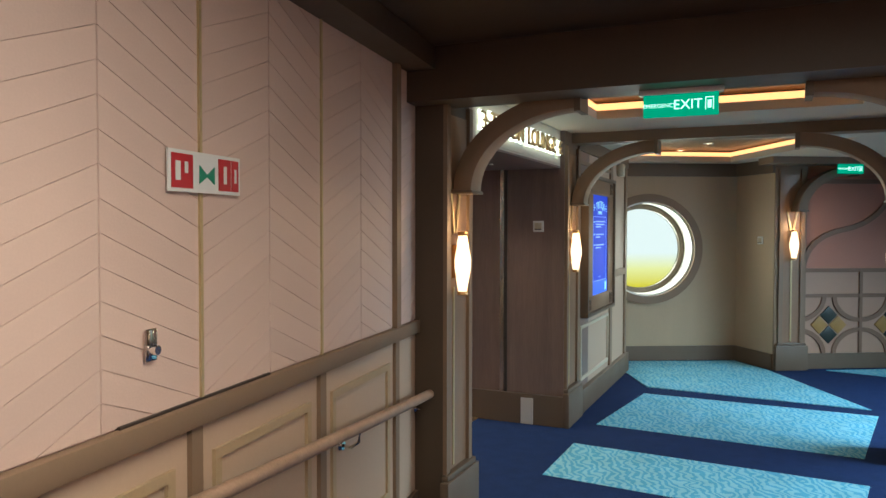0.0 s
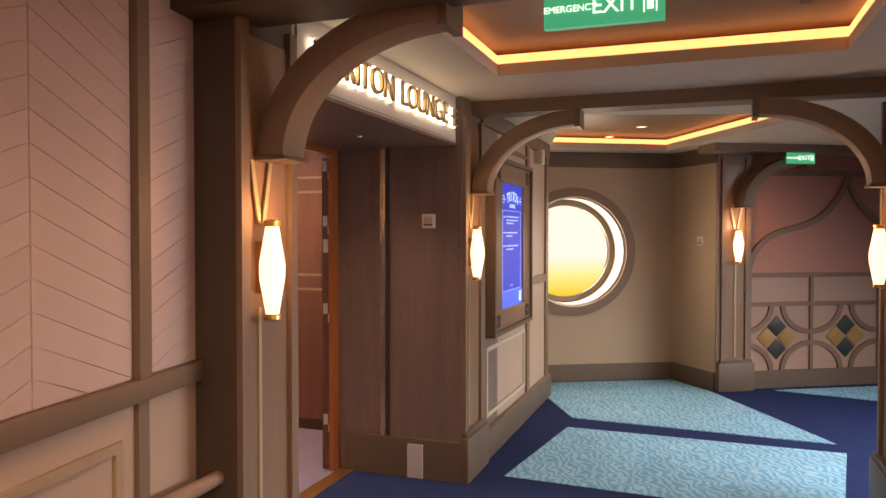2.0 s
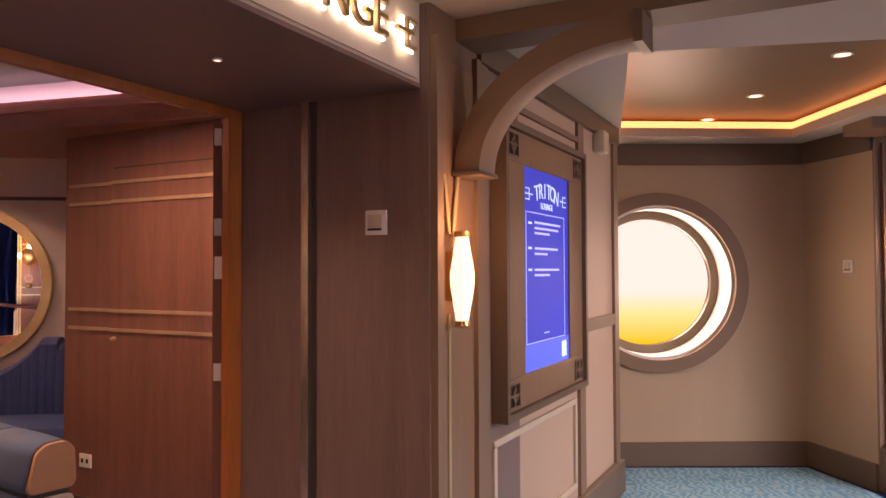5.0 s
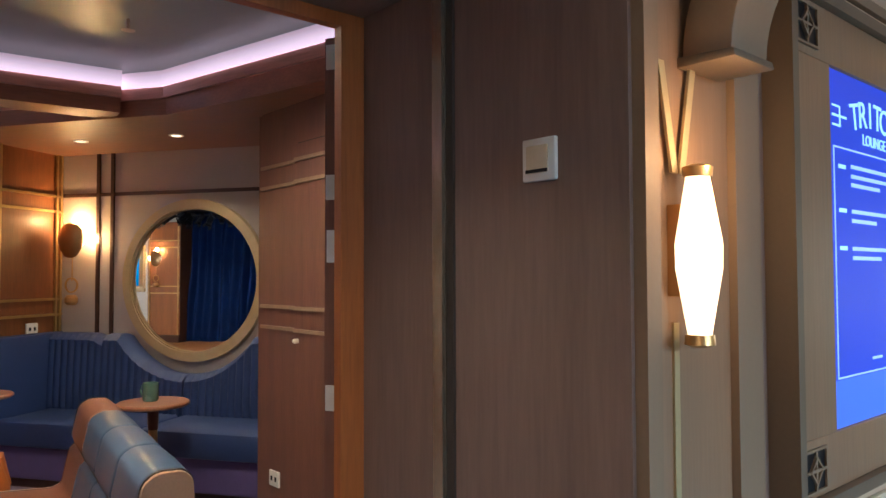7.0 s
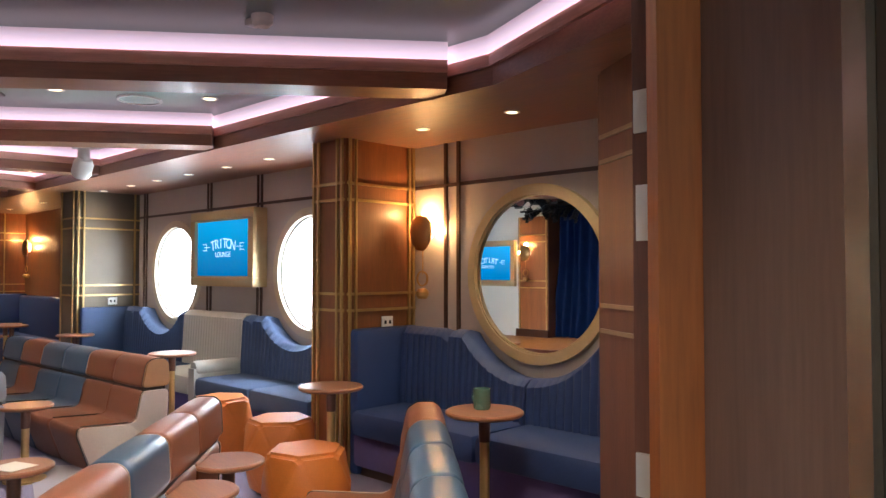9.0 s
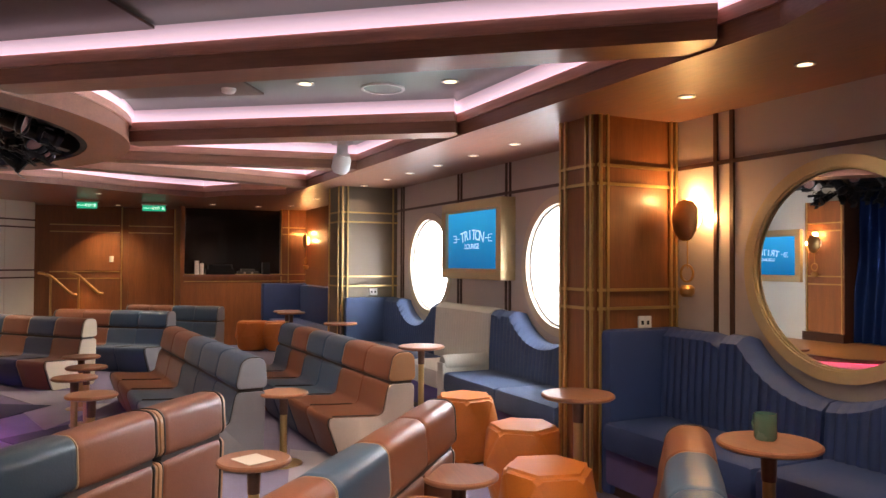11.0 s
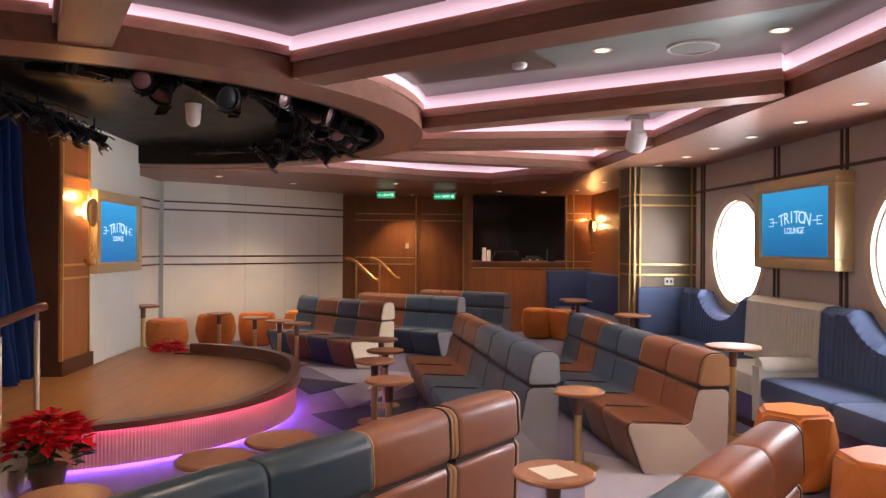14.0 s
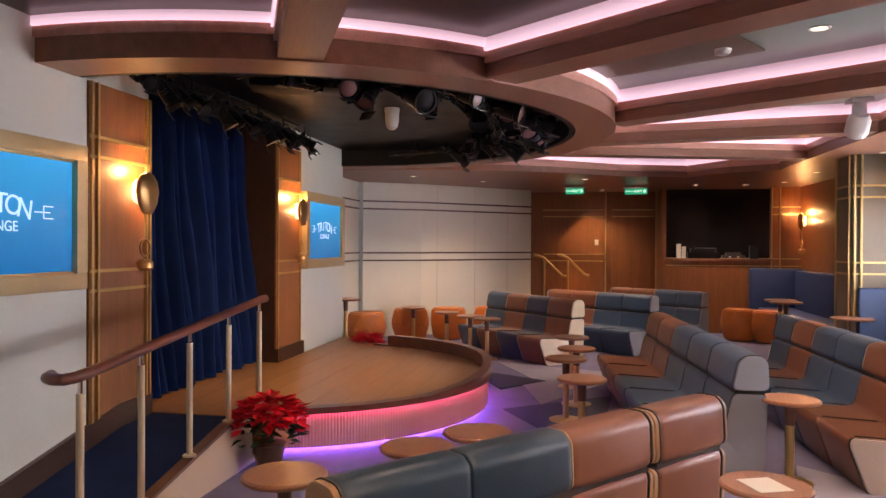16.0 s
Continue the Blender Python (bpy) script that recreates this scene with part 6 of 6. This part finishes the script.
for k in (-1, 1):
    part("trident", merge(*[boxm(SMID + min(k * p, k * q), SMID + max(k * p, k * q), -0.0468 - 0.0001 * i, -0.0456, z0, z1) for i, (p, q, z0, z1) in enumerate(((0.19, 0.28, 1.733, 1.739), (0.23, 0.28, 1.757, 1.762), (0.23, 0.28, 1.709, 1.714), (0.23, 0.236, 1.709, 1.762)))]), G_TVL, scr)
for i, (z, n) in enumerate(((1.615, 0.36), (1.59, 0.33), (1.568, 0.2), (1.50, 0.32), (1.476, 0.17), (1.405, 0.34), (1.381, 0.2))):
    part("text_bar", boxm(0.53, 0.53 + n, -0.0468, -0.0456, z - 0.005, z + 0.005), G_MENUT, scr)
for z in (1.61, 1.50, 1.405):
    part("text_bar", boxm(0.45, 0.495, -0.0468, -0.0456, z - 0.005, z + 0.005), G_TVL, scr)
part("text_bar", boxm(0.65, 0.72, -0.0468, -0.0456, 1.115, 1.122), G_MENUT, scr)
part("code_mark", boxm(0.90, 0.97, -0.0475, -0.0463, 0.985, 1.06), G_TVL, scr)
for x in (FX0 + 0.085, FX1 - 0.085):
    for z in (FZ0 + 0.065, FZ1 - 0.065):
        part("fret_back", boxm(x - 0.06, x + 0.06, -0.0565, -0.0552, z - 0.05, z + 0.05), M_BLACKG, ob)
        for x0, x1, z0, z1 in ((-0.004, 0.004, -0.044, 0.044), (-0.053, -0.004, -0.003, 0.003), (0.004, 0.053, -0.003, 0.003), (-0.06, -0.053, -0.05, 0.05), (0.053, 0.06, -0.05, 0.05), (-0.053, 0.053, 0.044, 0.05), (-0.053, 0.053, -0.05, -0.044)):
            part("fret_bar", boxm(x + x0, x + x1, -0.062, -0.0566, z + z0, z + z1), M_TRIM, ob)
        part("fret_diamond", moved(ring(0.026, 0.034, 0.0566, 0.0635, 4), Matrix.Translation((x, 0, z)) @ Matrix.Rotation(radians(90), 4, "X")), M_TRIM, ob, "carved fretwork diamond")
ob = thing("screen_wall_panelling", SCRW, "cream wall panelling with taupe stiles", "wall panelling")
for x0, x1 in ((0.0, 0.09), (1.30, 1.40), (2.06, 2.16)):
    part("stile", boxm(x0, x1, -0.018, 0.0, 0.2, 2.2), M_TRIM, ob)
part("rail", boxm(1.40, 2.06, -0.016, 0.0, 1.06, 1.13), M_TRIM, ob)
part("rail", boxm(0.09, 1.30, -0.016, 0.0, 2.09, 2.12), M_TRIM, ob)
for a, b, c, d in ((0.14, 1.25, 0.70, 0.73), (0.14, 1.25, 0.26, 0.29), (0.14, 0.17, 0.29, 0.70), (1.22, 1.25, 0.29, 0.70)):
    part("moulding", boxm(a, b, -0.016, 0.0, c, d, bev=0.004), M_CREAML, ob, "raised moulding")
part("cornice", boxm(0.0, 2.16, -0.03, 0.0, 2.2, 2.31), M_BASE, ob)
part("skirting", boxm(0.0, 2.18, -0.045, 0.0, 0.0, 0.20, bev=0.006), M_BASE, ob)
ob = thing("wall_speaker", SCRW @ pose(1.70, 0, 2.15), "small cream wall loudspeaker", "loudspeaker")
part("body", boxm(-0.06, 0.06, -0.07, 0.0, -0.065, 0.065, bev=0.014), M_CREAML, ob)

# porthole of the corridor
ob = thing("window_3", FAR @ pose(0, 0, 1.31), "deep round porthole with yellow boat outside", "window", "", "structure")
part("window_frame", moved(ring(0.555, 0.645, -0.02, 0.035, 72), Matrix.Rotation(radians(90), 4, "X")), M_TRIM, ob, "taupe round frame")
part("window_sill", moved(ring(0.535, 0.558, -0.33, -0.01, 72), Matrix.Rotation(radians(90), 4, "X")), M_WHITEP, ob, "white deep reveal")
part("inner_ring", moved(ring(0.475, 0.54, -0.31, -0.25, 72), Matrix.Rotation(radians(90), 4, "X")), M_BRONZE, ob, "grey window ring")
pane = part("pane", moved(lathe([(0.5, -0.003), (0.5, 0.003)], 64, "y"), Matrix.Translation((0, 0.30, 0))), M_GLASS, ob)
pane.visible_shadow = False


def haze():
    m, t, b = nodes_of("hazy_boat_backdrop")
    N, L = t.nodes, t.links
    co, sep, ramp = N.new("ShaderNodeTexCoord"), N.new("ShaderNodeSeparateXYZ"), N.new("ShaderNodeValToRGB")
    L.new(co.outputs["Object"], sep.inputs[0])
    mr = N.new("ShaderNodeMapRange")
    mr.inputs["From Min"].default_value, mr.inputs["From Max"].default_value = 0.4, 2.2
    L.new(sep.outputs["Z"], mr.inputs["Value"])
    L.new(mr.outputs[0], ramp.inputs[0])
    ramp.color_ramp.elements[0].color, ramp.color_ramp.elements[1].color = (0.85, 0.66, 0.01, 1), (1.0, 1.0, 0.90, 1)
    ramp.color_ramp.elements[0].position, ramp.color_ramp.elements[1].position = 0.20, 0.46
    mid = ramp.color_ramp.elements.new(0.34)
    mid.color = (1.0, 0.92, 0.34, 1)
    L.new(ramp.outputs[0], b.inputs["Emission Color"])
    b.inputs["Emission Strength"].default_value = 0.75
    b.inputs["Base Color"].default_value = (0, 0, 0, 1)
    return m


structure("backdrop_boat", boxm(-2.5, 2.5, 1.1, 1.15, -1, 3.5), haze(), FAR, "yellow boat and white haze outside", "backdrop")
structure("baseboard_far", boxm(-1.2, 1.07, -0.02, 0.0, 0.0, 0.17), M_BASE, FAR, "dark taupe skirting", "baseboard")
structure("trim_cornice_far", boxm(-1.2, 1.07, -0.03, 0.0, 2.16, 2.31), M_BASE, FAR, "dark taupe cornice", "trim")
NIC = Matrix.Translation((3.46, 8.70, 0)) @ Matrix.Rotation(math.atan2(-0.65, 0.16), 4, "Z")
structure("baseboard_niche", boxm(0.0, 0.67, -0.02, 0.0, 0.0, 0.17), M_BASE, NIC, "dark taupe skirting", "baseboard")
structure("trim_cornice_niche", boxm(0.0, 0.67, -0.03, 0.0, 2.16, 2.31), M_BASE, NIC, "dark taupe cornice", "trim")
switch_plate(NIC @ pose(0.45, 0, 1.42), "square white switch by the porthole")

# far pillar and lattice wall
structure("wall_pillar_5", boxm(0.0, 0.36, -0.02, 0.3, 0, 2.31), M_TRIM, LAT, "taupe painted far pillar", "wall")
FP = LAT @ pose(0.0, -0.02, 0, 0, 0, -90)
pillar_trim(FP, 0.04, 0.33)
wall_sconce(FP @ pose(0.004, 0.185, 0))
bracket(LAT @ pose(0.16, -0.22, 0))
structure("beam_3", boxm(-0.2, 3.2, -0.32, -0.02, 2.24, 2.5), M_TRIM, LAT, "taupe painted cross beam", "beam")
M_LATT = surface("brown_painted_lattice", (0.21, 0.118, 0.068), 0.55, 0, 0.08, 5, 0.02)
ob = thing("lattice_panelling", LAT, "taupe lattice over rose and cream panels", "wall panelling")
part("lower_field", boxm(0.36, 3.2, 0.045, 0.06, 0.16, 1.09), M_ROSEC, ob, "cream lower field")
part("skirting", boxm(0.36, 3.2, 0.02, 0.06, 0.0, 0.17), M_BASE, ob)
for z, h in ((1.092, 0.022), (0.811, 0.02), (2.075, 0.024)):
    part("rail", boxm(0.36, 3.2, 0.025, 0.06, z - h, z + h), M_LATT, ob, "taupe lattice rail")
cell = 0.748
for i in range(4):
    x = 1.037 + i * cell
    part("stile", boxm(x - 0.018, x + 0.018, 0.026, 0.06, 0.17, 1.08), M_LATT, ob, "taupe lattice stile")
for i in range(4):
    cx = 0.668 + i * cell
    cz, rx, rz = 0.485, 0.37, 0.318
    for sx in (-1, 1):
        for sz in (-1, 1):
            pi_, po_ = [], []
            for k in range(13):
                a = radians(90 * k / 12)
                X, Z = cx + sx * (rx - (rx - 0.035) * math.cos(a)) , cz + sz * (rz - (rz - 0.03) * math.sin(a))
                X2, Z2 = cx + sx * (rx - (rx - 0.085) * math.cos(a)), cz + sz * (rz - (rz - 0.08) * math.sin(a))
                pi_.append((X, Z))
                po_.append((X2, Z2))
            part("lattice_arc", prism(pi_ + list(reversed(po_)), 0.028, 0.06, "xz"), M_LATT, ob, "curved taupe lattice bar")
    for dx, dz, mt in ((0, 0.11, M_DARKGLASS), (0, -0.11, M_DARKGLASS), (0.11, 0, M_AMBER), (-0.11, 0, M_AMBER)):
        px, pz = cx + dx, cz + dz
        part("tile", prism([(px - 0.1, pz), (px, pz - 0.1), (px + 0.1, pz), (px, pz + 0.1)], 0.034, 0.05, "xz", 0.003), mt, ob, "small diamond tile")


def bezier(a, b, c, d, n=14):
    a, b, c, d = Vector(a), Vector(b), Vector(c), Vector(d)
    return [a * (1 - t) ** 3 + b * 3 * t * (1 - t) ** 2 + c * 3 * t * t * (1 - t) + d * t ** 3 for t in (k / n for k in range(n + 1))]


ogee = bezier((-1.065, 1.11), (-1.02, 1.40), (-0.82, 1.50), (-0.58, 1.545)) + bezier((-0.58, 1.545), (-0.30, 1.60), (-0.09, 1.76), (0.0, 2.045))[1:]
for i in range(2):
    cx = 1.421 + i * 2.13
    for sx in (-1, 1):
        left, right = [], []
        for k, p in enumerate(ogee):
            d = (ogee[min(k + 1, len(ogee) - 1)] - ogee[max(k - 1, 0)]).normalized() * 0.027
            left.append((cx - sx * (p.x - d.y), p.y + d.x))
            right.append((cx - sx * min(p.x + d.y, -0.001), p.y - d.x))
        part("ogee_arch", prism(left + list(reversed(right)), 0.028 + 0.001 * sx, 0.06, "xz"), M_LATT, ob, "curved taupe ogee bar")

# chevron wall: chair rail, framed panels, handrail, sign
ob = thing("dado_panelling", CHEV, "cream dado panelling with taupe rails", "wall panelling")
part("field", boxm(-6.2, 0.14, -0.006, 0.0, 0.0, 1.03), M_CREAMP, ob, "cream field")
part("chair_rail", boxm(-6.2, 0.14, -0.035, 0.0, 1.02, 1.085, bev=0.006), M_TRIM, ob, "taupe chair rail")
xs = [-0.305] + [-1.105 - 0.775 * k for k in range(6)]
for x in xs:
    part("stile", boxm(x - 0.025, x + 0.025, -0.022, -0.006, 0.0, 1.02), M_TRIM, ob, "taupe stile")
for x0, x1 in zip(xs[1:], xs):
    a, b = x0 + 0.09, x1 - 0.09
    for q in ((a, b, 0.90, 0.93), (a, b, 0.30, 0.33), (a, a + 0.03, 0.33, 0.90), (b - 0.03, b, 0.33, 0.90)):
        part("moulding", boxm(q[0], q[1], -0.018, -0.006, q[2], q[3]), M_MOULD, ob, "raised gilt-shaded moulding")
part("skirting", boxm(-6.2, 0.14, -0.025, -0.006, 0.0, 0.2), M_BASE, ob)
for x in (-0.305, 0.13):
    part("post", boxm(x - 0.028, x + 0.028, -0.03, 0.0, 1.085, 2.4), M_TRIM, ob, "taupe upright")
for x in (-1.842, -1.092, -3.35):
    part("gold_strip", boxm(x - 0.006, x + 0.006, -0.014, 0.0, 1.085, 2.4), M_GOLDP, ob, "thin gold strip")
ob = thing("wall_handrail", CHEV, "pale wooden handrail on brass brackets", "handrail")
part("rail", tube([(-5.2, -0.09, 1.09), (-1.9, -0.09, 0.845), (-0.2, -0.09, 0.72), (0.26, -0.09, 0.69), (0.30, -0.085, 0.688)], 0.024, 14), M_RAILPALE, ob)
for x in (0.0, -0.92, -1.9, -2.9):
    z = 0.705 - 0.0745 * x
    part("bracket", merge(tube([(x, -0.006, z - 0.08), (x, -0.05, z - 0.085), (x, -0.085, z - 0.06), (x, -0.09, z - 0.015)], 0.007, 8), moved(lathe([(0.025, 0.0), (0.02, 0.012)], 16, "y"), Matrix.Translation((x, -0.007, z - 0.08)))), M_CHROME, ob, "bright rail bracket")
ob = thing("safety_sign", CHEV @ pose(-1.825, -0.014, 1.71), "white safety sign with red and green symbols", "sign")
part("plate", boxm(-0.165, 0.165, -0.006, 0.0, -0.055, 0.055), M_WHITEP, ob)
for x0, x1, c in ((-0.155, -0.065, 0), (0.055, 0.115, 0), (0.12, 0.155, 0)):
    part("symbol", boxm(x0, x1, -0.008, -0.006, -0.045, 0.045), M_SIGNRED, ob, "red symbol panel")
part("symbol", prism([(-0.035, -0.03), (-0.035, 0.02), (0.0, -0.004), (0.035, 0.02), (0.035, -0.03), (0.0, -0.01)], -0.008, -0.006, "xz"), M_SIGNGREEN, ob, "green symbol")
for x, z, w, h in ((-0.13, 0.0, 0.02, 0.05), (-0.095, 0.01, 0.014, 0.03), (0.085, 0.0, 0.014, 0.05), (0.137, 0.0, 0.01, 0.04)):
    part("symbol_mark", boxm(x - w / 2, x + w / 2, -0.0095, -0.008, z - h / 2, z + h / 2), M_WHITEP, ob)
ob = thing("hatch_lock", CHEV @ pose(-2.06, -0.014, 1.27), "small chrome hatch lock in the wall", "lock")
part("plate", boxm(-0.022, 0.022, -0.006, 0.0, -0.04, 0.04, bev=0.004), M_CHROME, ob)
part("knob", moved(lathe([(0.014, 0.0), (0.012, 0.018)], 16, "y"), Matrix.Translation((0, -0.006, -0.012))), M_CHROME, ob)
structure("trim_hatch_gap", boxm(-2.17, -1.48, -0.016, -0.002, 1.082, 1.092), M_SEAM, CHEV, "dark gap of the service hatch", "trim")


# chevron slats, each a piece of its own, cut off at the chair rail and the ceiling trim
def cut(poly, z, keep_above):
    out = []
    for p, q in zip(poly, poly[1:] + poly[:1]):
        ip, iq = (p[1] >= z) == keep_above, (q[1] >= z) == keep_above
        if ip:
            out.append(p)
        if ip != iq:
            t = (z - p[1]) / (q[1] - p[1])
            out.append((p[0] + t * (q[0] - p[0]), z))
    return out


def slat_mesh(name, pts, material):
    bm = bmesh.new()
    cx, cz = sum(p[0] for p in pts) / len(pts), sum(p[1] for p in pts) / len(pts)
    a = [bm.verts.new((x, -0.002, z)) for x, z in pts]
    b = [bm.verts.new((x + (0.002 if x < cx else -0.002), -0.007, z + (0.002 if z < cz else -0.002))) for x, z in pts]
    bm.faces.new(b)
    for i in range(len(pts)):
        bm.faces.new((a[i], a[(i + 1) % len(pts)], b[(i + 1) % len(pts)], b[i]))
    bmesh.ops.recalc_face_normals(bm, faces=bm.faces)
    return mesh_of(name, bm, material, False)


STEP, W, RISE = 0.078, 0.377, 0.15
CHW = thing("chevron_panelling", CHEV, "rose chevron wall slats above the chair rail", "wall panelling")
shared = {}
for c in range(-1, 8):
    x0, wide = (-0.276, 0.376) if c < 0 else (-0.335 - W * (c + 1), W)
    rise = RISE if c % 2 == 1 else -RISE
    for r in range(-2, 20):
        z = 1.09 + r * STEP + (0.0 if rise > 0 else RISE)
        pts = [(0.001, 0.0), (wide - 0.001, rise), (wide - 0.001, rise + STEP - 0.002), (0.001, STEP - 0.002)]
        low, high = min(p[1] for p in pts) + z, max(p[1] for p in pts) + z
        if high < 1.10 or low > 2.40:
            continue
        whole = low >= 1.087 and high <= 2.42
        if whole:
            key = (rise > 0, wide)
            if key not in shared:
                shared[key] = slat_mesh("slat", pts, M_SLAT)
            me = shared[key]
        else:
            pts = cut(cut(pts, 1.087 - z, True), 2.42 - z, False)
            if len(pts) < 3:
                continue
            me = slat_mesh("slat", pts, M_SLAT)
        sl = new("slat", me)
        sl.parent = CHW
        sl.matrix_local = Matrix.Translation((x0, 0, z))
